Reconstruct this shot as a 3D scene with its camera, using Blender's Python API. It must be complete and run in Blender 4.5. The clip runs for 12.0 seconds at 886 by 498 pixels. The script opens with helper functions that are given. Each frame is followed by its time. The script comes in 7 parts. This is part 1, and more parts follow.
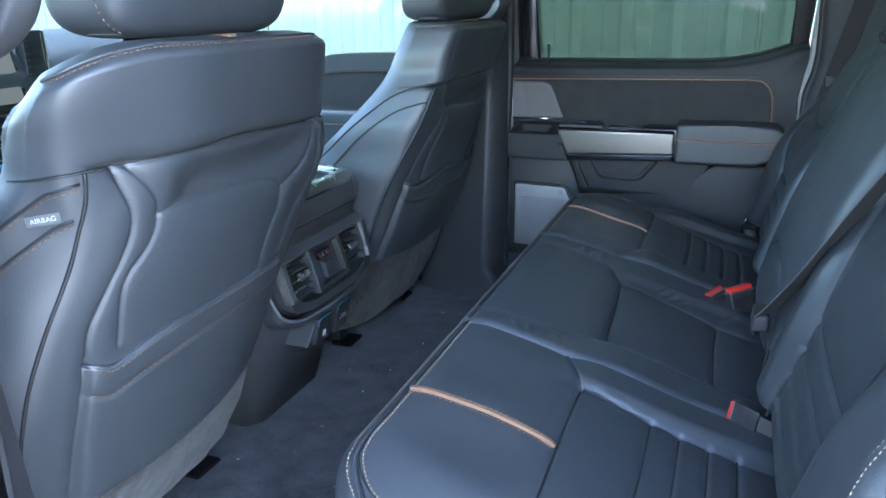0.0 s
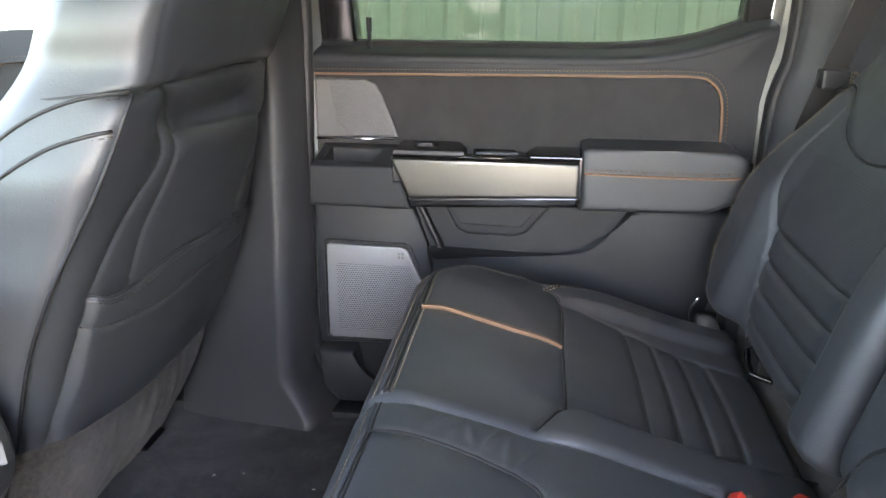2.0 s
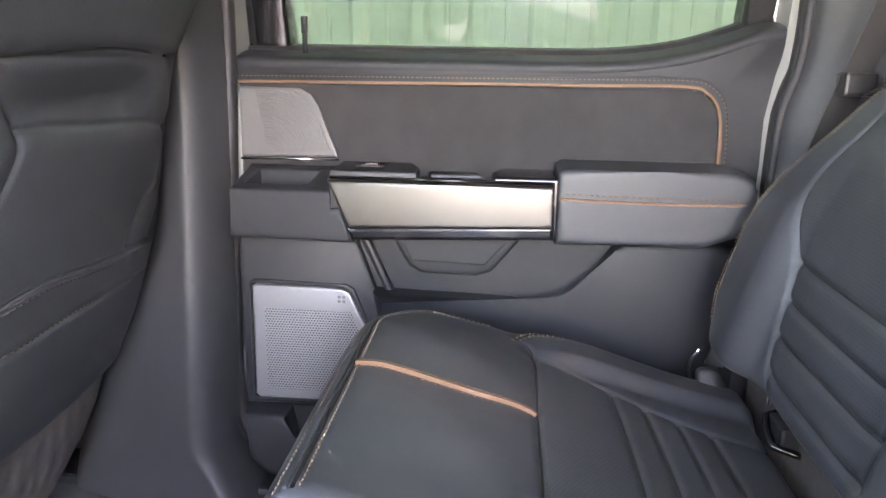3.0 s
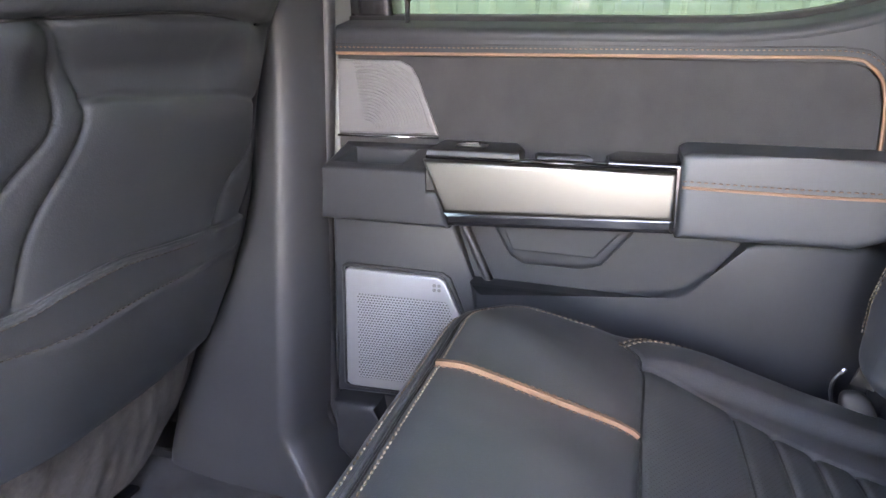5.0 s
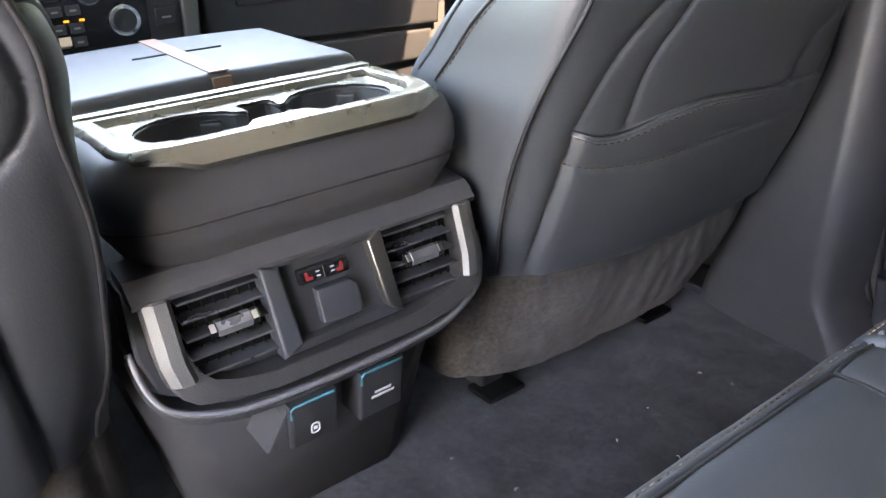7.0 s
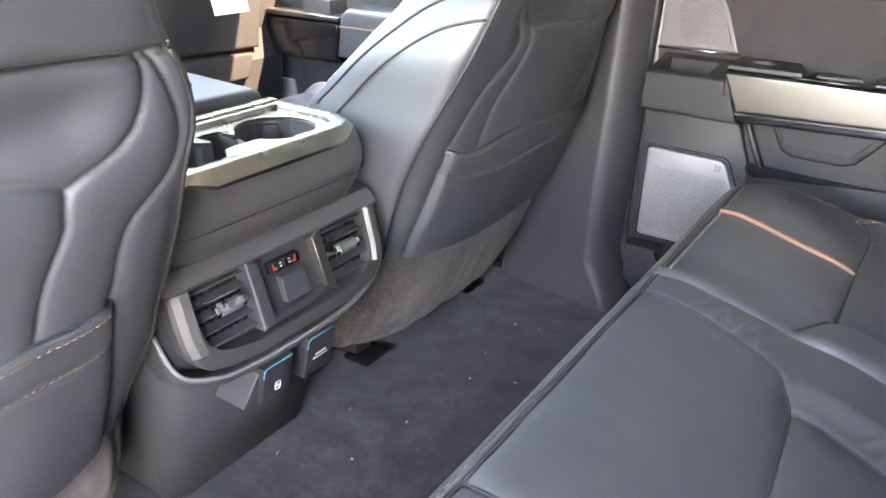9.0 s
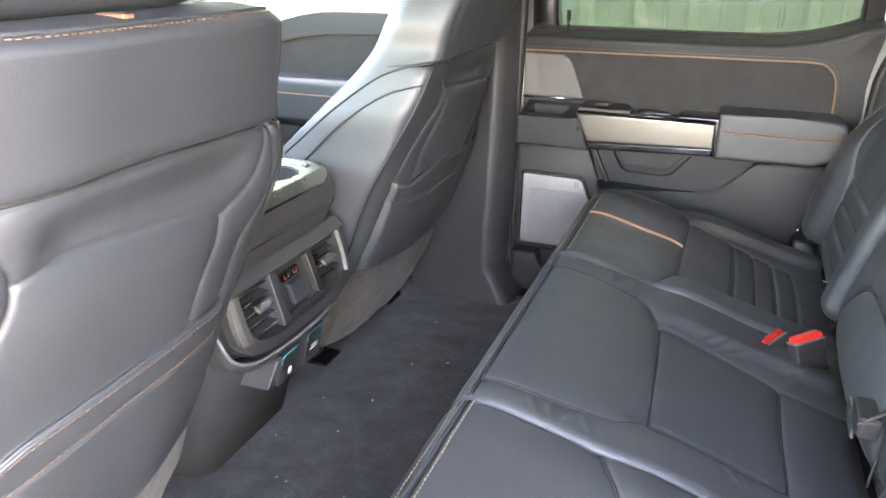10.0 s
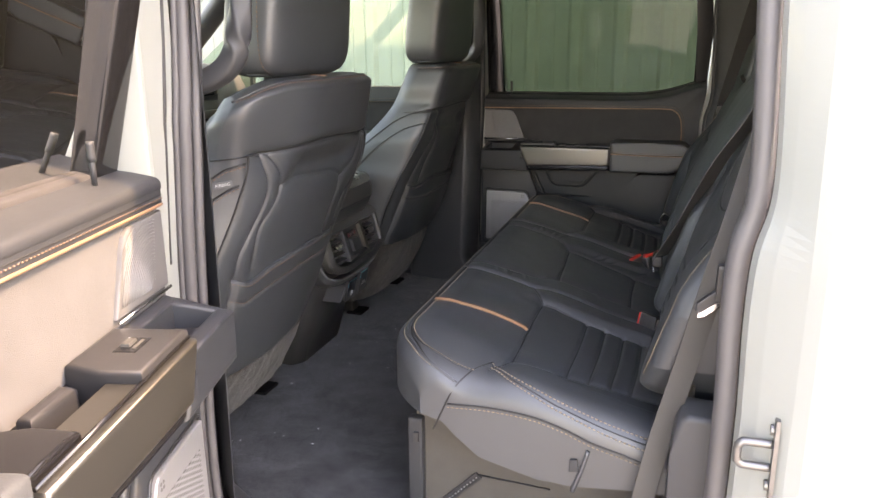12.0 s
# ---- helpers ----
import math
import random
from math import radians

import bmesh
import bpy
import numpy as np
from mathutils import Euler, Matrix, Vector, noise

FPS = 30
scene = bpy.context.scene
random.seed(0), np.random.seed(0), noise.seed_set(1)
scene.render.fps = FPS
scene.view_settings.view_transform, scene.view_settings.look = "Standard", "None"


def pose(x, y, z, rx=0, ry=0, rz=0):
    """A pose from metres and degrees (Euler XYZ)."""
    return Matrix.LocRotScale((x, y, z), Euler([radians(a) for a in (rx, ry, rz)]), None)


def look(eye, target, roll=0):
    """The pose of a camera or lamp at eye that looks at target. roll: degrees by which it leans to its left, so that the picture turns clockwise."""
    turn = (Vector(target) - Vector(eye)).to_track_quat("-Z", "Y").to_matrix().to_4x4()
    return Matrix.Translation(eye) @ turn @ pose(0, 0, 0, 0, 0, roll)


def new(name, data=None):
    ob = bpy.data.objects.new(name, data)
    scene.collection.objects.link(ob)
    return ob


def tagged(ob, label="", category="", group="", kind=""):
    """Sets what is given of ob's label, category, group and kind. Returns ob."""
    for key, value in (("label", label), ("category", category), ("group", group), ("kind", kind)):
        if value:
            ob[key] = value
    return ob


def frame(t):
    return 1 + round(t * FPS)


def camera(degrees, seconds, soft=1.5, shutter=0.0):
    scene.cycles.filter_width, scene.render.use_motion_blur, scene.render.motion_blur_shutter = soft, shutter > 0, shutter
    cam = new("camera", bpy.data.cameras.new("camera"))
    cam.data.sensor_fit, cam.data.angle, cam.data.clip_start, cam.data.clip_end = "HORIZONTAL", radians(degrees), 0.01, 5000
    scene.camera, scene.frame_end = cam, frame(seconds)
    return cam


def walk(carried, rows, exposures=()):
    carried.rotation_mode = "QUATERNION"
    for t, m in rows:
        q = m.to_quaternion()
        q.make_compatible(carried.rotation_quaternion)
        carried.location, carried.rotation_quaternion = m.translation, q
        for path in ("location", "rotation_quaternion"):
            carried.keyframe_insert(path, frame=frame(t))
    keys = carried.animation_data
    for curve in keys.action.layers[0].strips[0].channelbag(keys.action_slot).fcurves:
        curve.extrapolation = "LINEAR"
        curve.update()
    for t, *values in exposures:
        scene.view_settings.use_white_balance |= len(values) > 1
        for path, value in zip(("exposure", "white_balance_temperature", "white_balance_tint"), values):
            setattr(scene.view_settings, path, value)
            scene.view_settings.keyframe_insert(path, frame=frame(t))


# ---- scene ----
cam = camera(61.0, 12.0)
# stops, kelvin and tint of the clip's camera
EXPOSURES = [
    (0.0, 5.31, 6273, 12),
    (0.5, 5.82, 7395, 15),
    (1.0, 6.07, 8517, 18),
    (1.5, 6.02, 9300, 21),
    (2.5, 6.62, 9200, 28),
    (3.2, 6.80, 9000, 32),
    (5.0, 6.82, 8600, 31),
    (5.6, 6.70, 8750, 28),
    (6.5, 6.53, 9500, 27),
    (8.5, 6.93, 9500, 27),
    (9.0, 6.98, 9600, 27),
    (9.5, 6.94, 9900, 26),
    (10.0, 6.58, 9900, 25),
    (10.5, 6.74, 10700, 23),
    (11.0, 6.38, 10700, 24),
    (11.2, 5.74, 10500, 25),
    (11.3, 5.42, 10100, 26),
    (11.5, 5.16, 10300, 26),
    (12.0, 4.69, 10700, 26),
]
PATH = [
    (0, (0.297, -1.277, 0.833), (-0.39, 0.5, 0.223), -1.0),
    (0.5, (0.215, -1.031, 0.823), (-0.36, 0.78, 0.198), -1.4),
    (1, (0.113, -0.78, 0.821), (-0.317, 1.064, 0.177), -1.2),
    (1.5, (0.082, -0.596, 0.803), (-0.232, 1.267, 0.148), -0.8),
    (2, (0.088, -0.437, 0.766), (-0.148, 1.444, 0.128), 0.3),
    (2.5, (0.094, -0.32, 0.712), (-0.102, 1.591, 0.153), 1.3),
    (3, (0.093, -0.23, 0.687), (-0.068, 1.696, 0.173), 1.0),
    (3.2, (0.093, -0.199, 0.681), (-0.049, 1.732, 0.177), 1.0),
    (5, (0.111, -0.138, 0.67), (-0.369, 1.72, 0.109), 0.6),
    (5.5, (0.127, -0.193, 0.665), (-0.802, 1.462, 0.033), -0.7),
    (6, (0.133, -0.239, 0.664), (-1.146, 1.118, -0.059), -2.2),
    (6.5, (0.148, -0.259, 0.67), (-1.337, 0.808, -0.14), -3.6),
    (6.7, (0.136, -0.262, 0.669), (-1.361, 0.772, -0.162), -3.9),
    (8.3, (0.156, -0.358, 0.704), (-1.161, 0.842, -0.205), -0.6),
    (8.5, (0.167, -0.406, 0.727), (-1.073, 0.877, -0.177), 0.2),
    (9, (0.173, -0.586, 0.778), (-0.829, 0.922, -0.072), 1.1),
    (9.5, (0.169, -0.8, 0.821), (-0.631, 0.856, 0.035), 1.1),
    (10, (0.176, -0.973, 0.857), (-0.478, 0.768, 0.121), 0.7),
    (10.5, (0.224, -1.193, 0.864), (-0.374, 0.592, 0.189), 0.9),
    (11, (0.298, -1.447, 0.854), (-0.283, 0.364, 0.236), 0.5),
    (11.5, (0.343, -1.638, 0.87), (-0.237, 0.19, 0.3), -0.0),
    (12, (0.391, -1.849, 0.866), (-0.191, -0.01, 0.337), -0.4),
]
walk(cam, [(t, look(eye, target, roll)) for t, eye, target, roll in PATH], EXPOSURES)

# ---- world and light ----
world = bpy.data.worlds.new("sky")
scene.world = world
world.use_nodes = True
wn = world.node_tree
sky = wn.nodes.new("ShaderNodeTexSky")
sky.sky_type = "NISHITA"
sky.sun_disc = False
SUN_EL, SUN_AZ = radians(52), radians(-25)      # azimuth from +x (rear of the truck) towards -y (open side)
sky.sun_elevation = SUN_EL
sky.sun_rotation = radians(90) + SUN_AZ
wn.links.new(sky.outputs[0], wn.nodes["Background"].inputs[0])
wn.nodes["Background"].inputs[1].default_value = 0.15
sun_data = bpy.data.lights.new("sun", "SUN")
sun_data.energy = 0.72
sun_data.angle = radians(0.6)
sun_data.color = (1.0, 0.89, 0.72)
sun = new("sun", sun_data)
sun_dir = Vector((math.cos(SUN_EL) * math.cos(SUN_AZ), -math.cos(SUN_EL) * math.sin(SUN_AZ), math.sin(SUN_EL)))
sun.matrix_world = look(sun_dir * 20, (0, 0, 0))

# ---- materials ----


def material(name, color, rough=0.5, metal=0.0, spec=0.5, grain=0.0, grain_size=0.002, mottle=0.12, mottle_size=0.06,
             sheen=0.0, coat=0.0, stretch=(1, 1, 1), rough_var=0.1, nap=0.0):
    """A surface with fine relief (grain, metres), and uneven tone and gloss at a larger scale."""
    m = bpy.data.materials.new(name)
    m.use_nodes = True
    n, l = m.node_tree.nodes, m.node_tree.links
    b = n["Principled BSDF"]
    b.inputs["Metallic"].default_value = metal
    b.inputs["Specular IOR Level"].default_value = spec
    b.inputs["Sheen Weight"].default_value = sheen
    b.inputs["Sheen Roughness"].default_value = 0.5
    b.inputs["Coat Weight"].default_value = coat
    co = n.new("ShaderNodeTexCoord")
    mp = n.new("ShaderNodeMapping")
    mp.inputs["Scale"].default_value = stretch
    l.new(co.outputs["Object"], mp.inputs["Vector"])
    big = n.new("ShaderNodeTexNoise")
    big.inputs["Scale"].default_value = 1 / mottle_size
    big.inputs["Detail"].default_value = 4
    l.new(mp.outputs[0], big.inputs["Vector"])
    mix = n.new("ShaderNodeMix")
    mix.data_type = "RGBA"
    mix.inputs[6].default_value = (*[c * (1 - mottle) for c in color], 1)
    mix.inputs[7].default_value = (*[min(1, c * (1 + mottle)) for c in color], 1)
    l.new(big.outputs[0], mix.inputs[0])
    tone = mix.outputs[2]
    if nap:
        # brushed patches of a pile, a hand's width across
        wide = n.new("ShaderNodeTexNoise")
        wide.inputs["Scale"].default_value = 11
        wide.inputs["Detail"].default_value = 6
        wide.inputs["Roughness"].default_value = 0.7
        l.new(mp.outputs[0], wide.inputs["Vector"])
        span = n.new("ShaderNodeMapRange")
        span.inputs[1].default_value, span.inputs[2].default_value = 0.35, 0.65
        span.inputs[3].default_value, span.inputs[4].default_value = 1 - nap, 1 + nap
        l.new(wide.outputs[0], span.inputs[0])
        mul = n.new("ShaderNodeVectorMath")
        mul.operation = "SCALE"
        l.new(tone, mul.inputs[0])
        l.new(span.outputs[0], mul.inputs["Scale"])
        tone = mul.outputs[0]
    l.new(tone, b.inputs["Base Color"])
    rr = n.new("ShaderNodeMapRange")
    rr.inputs[3].default_value = max(0.02, rough - rough_var)
    rr.inputs[4].default_value = min(1, rough + rough_var)
    l.new(big.outputs[0], rr.inputs[0])
    l.new(rr.outputs[0], b.inputs["Roughness"])
    if grain:
        fine = n.new("ShaderNodeTexNoise")
        fine.inputs["Scale"].default_value = 1 / grain_size
        fine.inputs["Detail"].default_value = 3
        l.new(mp.outputs[0], fine.inputs["Vector"])
        bump = n.new("ShaderNodeBump")
        bump.inputs["Strength"].default_value = 0.6
        bump.inputs["Distance"].default_value = grain
        l.new(fine.outputs[0], bump.inputs["Height"])
        l.new(bump.outputs[0], b.inputs["Normal"])
    return m


def dotted(name, color, hole, pitch, radius, rough, metal=0.0, axes="xz", spec=0.5):
    """A perforated sheet: rows of small sunk holes, staggered, on two of the object's axes."""
    m = material(name, color, rough, metal, spec, mottle=0.1)
    n, l = m.node_tree.nodes, m.node_tree.links
    b = n["Principled BSDF"]
    co = n.new("ShaderNodeTexCoord")
    sep = n.new("ShaderNodeSeparateXYZ")
    l.new(co.outputs["Object"], sep.inputs[0])

    def op(kind, a, v=None):
        k = n.new("ShaderNodeMath")
        k.operation = kind
        for i, x in enumerate((a, v)):
            if x is None:
                continue
            if isinstance(x, (int, float)):
                k.inputs[i].default_value = x
            else:
                l.new(x, k.inputs[i])
        return k.outputs[0]
    p = op("DIVIDE", sep.outputs["xyz".index(axes[0])], pitch)
    q = op("DIVIDE", sep.outputs["xyz".index(axes[1])], pitch * 0.87)
    row = op("FLOOR", q)
    shift = op("MULTIPLY", op("FLOORED_MODULO", row, 2.0), 0.5)
    du = op("SUBTRACT", op("FRACT", op("ADD", p, shift)), 0.5)
    dv = op("SUBTRACT", op("FRACT", q), 0.5)
    d = op("SQRT", op("ADD", op("MULTIPLY", du, du), op("MULTIPLY", dv, dv)))
    inside = op("LESS_THAN", d, radius)
    mix = n.new("ShaderNodeMix")
    mix.data_type = "RGBA"
    l.new(inside, mix.inputs[0])
    l.new(b.inputs["Base Color"].links[0].from_socket, mix.inputs[6])
    mix.inputs[7].default_value = (*hole, 1)
    l.new(mix.outputs[2], b.inputs["Base Color"])
    bump = n.new("ShaderNodeBump")
    bump.invert = True
    bump.inputs["Strength"].default_value = 0.5
    bump.inputs["Distance"].default_value = pitch * 0.3
    l.new(inside, bump.inputs["Height"])
    l.new(bump.outputs[0], b.inputs["Normal"])
    return m


def glass_material(name, tint, dust=0.0):
    m = bpy.data.materials.new(name)
    m.use_nodes = True
    n, l = m.node_tree.nodes, m.node_tree.links
    n.remove(n["Principled BSDF"])
    tr = n.new("ShaderNodeBsdfTransparent")
    tr.inputs[0].default_value = (*tint, 1)
    gl = n.new("ShaderNodeBsdfGlossy")
    gl.inputs["Roughness"].default_value = 0.02
    fr = n.new("ShaderNodeFresnel")
    fr.inputs["IOR"].default_value = 1.36
    mx = n.new("ShaderNodeMixShader")
    l.new(fr.outputs[0], mx.inputs[0])
    l.new(tr.outputs[0], mx.inputs[1])
    l.new(gl.outputs[0], mx.inputs[2])
    if dust:
        df = n.new("ShaderNodeBsdfDiffuse")
        df.inputs[0].default_value = (0.42, 0.40, 0.36, 1)
        md = n.new("ShaderNodeMixShader")
        md.inputs[0].default_value = dust
        l.new(mx.outputs[0], md.inputs[1])
        l.new(df.outputs[0], md.inputs[2])
        l.new(md.outputs[0], n["Material Output"].inputs[0])
    else:
        l.new(mx.outputs[0], n["Material Output"].inputs[0])
    return m


def glow_material(name, color, strength):
    m = material(name, tuple(c * 0.08 for c in color), 0.4)
    b = m.node_tree.nodes["Principled BSDF"]
    b.inputs["Emission Color"].default_value = (*color, 1)
    b.inputs["Emission Strength"].default_value = strength
    return m


LEATHER = material("black_leather", (0.0325, 0.0362, 0.0405), 0.48, spec=0.68, grain=0.00028, grain_size=0.0020, mottle=0.12, mottle_size=0.09, rough_var=0.07)
TAG_CLOTH = material("grey_tag_cloth", (0.0715, 0.0743, 0.0770), 0.8, mottle=0.2, mottle_size=0.004)
PERFORATED = dotted("perforated_leather", (0.0325, 0.0362, 0.0405), (0.007, 0.007, 0.008), 0.0042, 0.20, 0.48, axes="xy", spec=0.68)
PERFORATED_BACK = dotted("perforated_leather_back", (0.0325, 0.0362, 0.0405), (0.007, 0.007, 0.008), 0.0042, 0.20, 0.48, axes="yz", spec=0.68)
SUEDE = material("black_suede", (0.0410, 0.0394, 0.0400), 0.95, spec=0.2, grain=0.0006, grain_size=0.0012, mottle=0.35, mottle_size=0.045, sheen=0.25)
PLASTIC = material("charcoal_plastic", (0.0245, 0.0262, 0.0292), 0.50, spec=0.3, grain=0.0002, grain_size=0.0012, mottle=0.06, rough_var=0.06)
PLASTIC_DARK = material("black_plastic", (0.0190, 0.0190, 0.0205), 0.42, grain=0.00015, grain_size=0.0012, mottle=0.08)
CONSOLE = material("console_plastic", (0.0360, 0.0360, 0.0380), 0.42, grain=0.0002, grain_size=0.0012, mottle=0.08, rough_var=0.06)
PILLAR = material("pillar_plastic", (0.0370, 0.0380, 0.0410), 0.48, spec=0.35, grain=0.0002, grain_size=0.0014, mottle=0.14, mottle_size=0.09)
GLOSS_BLACK = material("gloss_black_plastic", (0.008, 0.008, 0.009), 0.12, mottle=0.05, rough_var=0.03)
CARPET = material("black_carpet", (0.0225, 0.0218, 0.0232), 1.0, spec=0.04, grain=0.0022, grain_size=0.0013, mottle=0.85, mottle_size=0.010, sheen=0.2, nap=0.65)
CARPET_GREY = material("grey_carpet", (0.0430, 0.0380, 0.0340), 1.0, spec=0.05, grain=0.0016, grain_size=0.0008, mottle=1.0, mottle_size=0.0060, sheen=0.12, nap=0.3)
BEZEL = dotted("textured_dark_metal", (0.040, 0.039, 0.039), (0.022, 0.022, 0.022), 0.0026, 0.30, 0.42, metal=0.2, axes="yz")
# silver of the switch rocker; on the bezel ends it paints caught light
LIT_END_SILVER = dotted("lit_end_and_silver_metal", (0.100, 0.098, 0.094), (0.125, 0.122, 0.118), 0.0024, 0.30, 0.55, metal=0.75, axes="yz")
SATIN = material("satin_metal", (0.155, 0.150, 0.138), 0.38, metal=0.96, grain=0.00003, grain_size=0.0008, mottle=0.06, stretch=(0.05, 1, 1), rough_var=0.05)
CHROME = material("chrome", (0.75, 0.75, 0.76), 0.14, metal=1.0, mottle=0.03, rough_var=0.03)
CONSOLE_RIM = material("satin_bronze_trim", (0.33, 0.318, 0.268), 0.26, metal=1.0, grain=0.00002, grain_size=0.001, mottle=0.08)
GRILLE = dotted("speaker_grille_metal", (0.36, 0.36, 0.37), (0.09, 0.09, 0.09), 0.0046, 0.33, 0.45, metal=0.6, axes="xz")
GRILLE_PLAIN = material("grille_frame_metal", (0.30, 0.30, 0.305), 0.42, metal=0.6, mottle=0.06)
PIPING = material("tan_piping", (0.215, 0.114, 0.066), 0.5, grain=0.0002, grain_size=0.001, mottle=0.15, mottle_size=0.02)
THREAD = material("tan_thread", (0.125, 0.074, 0.050), 0.8, mottle=0.2, mottle_size=0.006)
THREAD_DARK = material("brown_thread", (0.045, 0.034, 0.026), 0.8, mottle=0.2, mottle_size=0.006)
TWEETER = material("ridged_grey_metal", (0.14, 0.138, 0.138), 0.45, metal=0.4, mottle=0.08)
THREAD_GREY = material("grey_thread", (0.1700, 0.1300, 0.0900), 0.8, mottle=0.2, mottle_size=0.006)
FELT = material("grey_felt_board", (0.062, 0.058, 0.053), 0.95, spec=0.1, grain=0.0012, grain_size=0.0016, mottle=0.12, mottle_size=0.03)
# grey of the buckle collars, and of the highlight painted along the chin
HIGHLIGHT_AND_COLLAR = material("highlight_and_collar_grey", (0.105, 0.105, 0.108), 0.42, mottle=0.06)
# near-black: the shade deep in the vents is put into this colour
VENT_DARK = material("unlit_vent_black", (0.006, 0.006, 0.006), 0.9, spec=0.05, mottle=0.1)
VENT_TAB = material("silver_grey_tab", (0.20, 0.20, 0.21), 0.30, metal=0.7, mottle=0.05)
VANE = material("satin_black_vane", (0.040, 0.040, 0.042), 0.30, spec=0.6, mottle=0.06)
SEAM = material("seam_thread", (0.009, 0.009, 0.010), 0.6, mottle=0.1)
RED = material("red_plastic", (0.46, 0.020, 0.013), 0.4, mottle=0.06, rough_var=0.05)
WEBBING = material("seat_belt_webbing", (0.0500, 0.0480, 0.0460), 0.75, grain=0.0008, grain_size=0.0012, mottle=0.12, mottle_size=0.02)
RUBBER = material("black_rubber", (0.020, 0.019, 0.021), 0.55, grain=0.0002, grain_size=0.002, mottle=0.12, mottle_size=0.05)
PAINT = material("white_car_paint", (0.238, 0.246, 0.230), 0.38, mottle=0.03, mottle_size=0.3, coat=0.15, rough_var=0.04)
# black rubber again, paler: the sunlight on the open side is in its colour
SEAL_SUNLIT = material("sunlit_rubber", (0.0638, 0.0595, 0.0612), 0.55, grain=0.0002, grain_size=0.002, mottle=0.12, mottle_size=0.05)
STEEL = material("galvanised_steel", (0.46, 0.45, 0.43), 0.38, metal=1.0, mottle=0.12, mottle_size=0.02)
STEEL_DARK = material("dull_steel", (0.16, 0.155, 0.15), 0.42, metal=0.8, mottle=0.15, mottle_size=0.01)
HEADLINER = material("light_grey_headliner", (0.72, 0.72, 0.70), 0.95, grain=0.0006, grain_size=0.002, mottle=0.05)
SIDING = material("painted_siding", (0.128, 0.144, 0.121), 0.55, grain=0.0008, grain_size=0.02, mottle=0.07, mottle_size=0.5)
CONCRETE = material("concrete", (0.230, 0.222, 0.208), 0.9, grain=0.003, grain_size=0.02, mottle=0.2, mottle_size=0.6)
WHITE_PRINT = material("white_print", (0.42, 0.42, 0.42), 0.5, mottle=0.04)
LABEL_GREY = material("label_tag", (0.30, 0.30, 0.30), 0.5, mottle=0.06)
KEY_MARK = material("key_print", (0.20, 0.20, 0.20), 0.5, mottle=0.06)
TEAL = material("teal_edge", (0.0120, 0.1980, 0.2520), 0.4, mottle=0.05)
PAPER = material("paper_tag", (0.80, 0.78, 0.70), 0.7, mottle=0.04)
YELLOW = material("yellow_print", (0.75, 0.58, 0.05), 0.6, mottle=0.04)
LINT = material("white_lint", (0.50, 0.50, 0.48), 0.9, mottle=0.1)
GLASS_TINT = glass_material("tinted_glass", (0.31, 0.365, 0.30), 0.008)
GLASS_SHIELD = glass_material("shaded_windshield", (0.64, 0.70, 0.66))
GLASS_PRIVACY = glass_material("privacy_glass", (0.11, 0.125, 0.115))
GLASS_CLEAR = glass_material("clear_glass", (0.76, 0.85, 0.79))
GLOW_RED = glow_material("lit_red_icon", (0.9, 0.08, 0.09), 0.0026)
GLOW_AMBER = glow_material("lit_amber_icon", (1.0, 0.45, 0.05), 0.022)
GLOW_BLUE = glow_material("lit_blue_icon", (0.1, 0.45, 1.0), 0.022)
GLOW_SCREEN = glow_material("lit_screen", (0.45, 0.50, 0.48), 0.009)
MIRROR = material("mirror_silver", (0.9, 0.9, 0.9), 0.02, metal=1.0, mottle=0.01, rough_var=0.0)

# ---- building helpers ----
BASE = {}


def thing(name, label, category, at=(0, 0, 0), group="", kind=""):
    ob = new(name)
    ob.location = at
    BASE[ob] = Vector(at)
    return tagged(ob, label, category, group, kind)


def link(name, me, mat, parent=None, label=""):
    """A mesh given in world metres, as an object of its own or under a thing or a part."""
    me.materials.append(mat)
    ob = new(name, me)
    if parent is not None:
        ob.parent = parent
        if parent in BASE:
            ob.location = -BASE[parent]
    if label:
        ob["label"] = label
    return ob


def solid(name, verts, faces, mat, parent=None, label="", smooth=True):
    me = bpy.data.meshes.new(name)
    me.from_pydata([tuple(v) for v in verts], [], [tuple(f) for f in faces])
    bm = bmesh.new()
    bm.from_mesh(me)
    bmesh.ops.recalc_face_normals(bm, faces=bm.faces)
    bm.to_mesh(me)
    bm.free()
    if smooth:
        me.polygons.foreach_set("use_smooth", [True] * len(me.polygons))
    return link(name, me, mat, parent, label)


def part(name, bm, mat, parent=None, label="", smooth=False):
    bmesh.ops.recalc_face_normals(bm, faces=bm.faces)
    me = bpy.data.meshes.new(name)
    bm.to_mesh(me)
    bm.free()
    if smooth:
        me.polygons.foreach_set("use_smooth", [True] * len(me.polygons))
        me.set_sharp_from_angle(angle=radians(40))
    return link(name, me, mat, parent, label)


def same(*p):
    return p


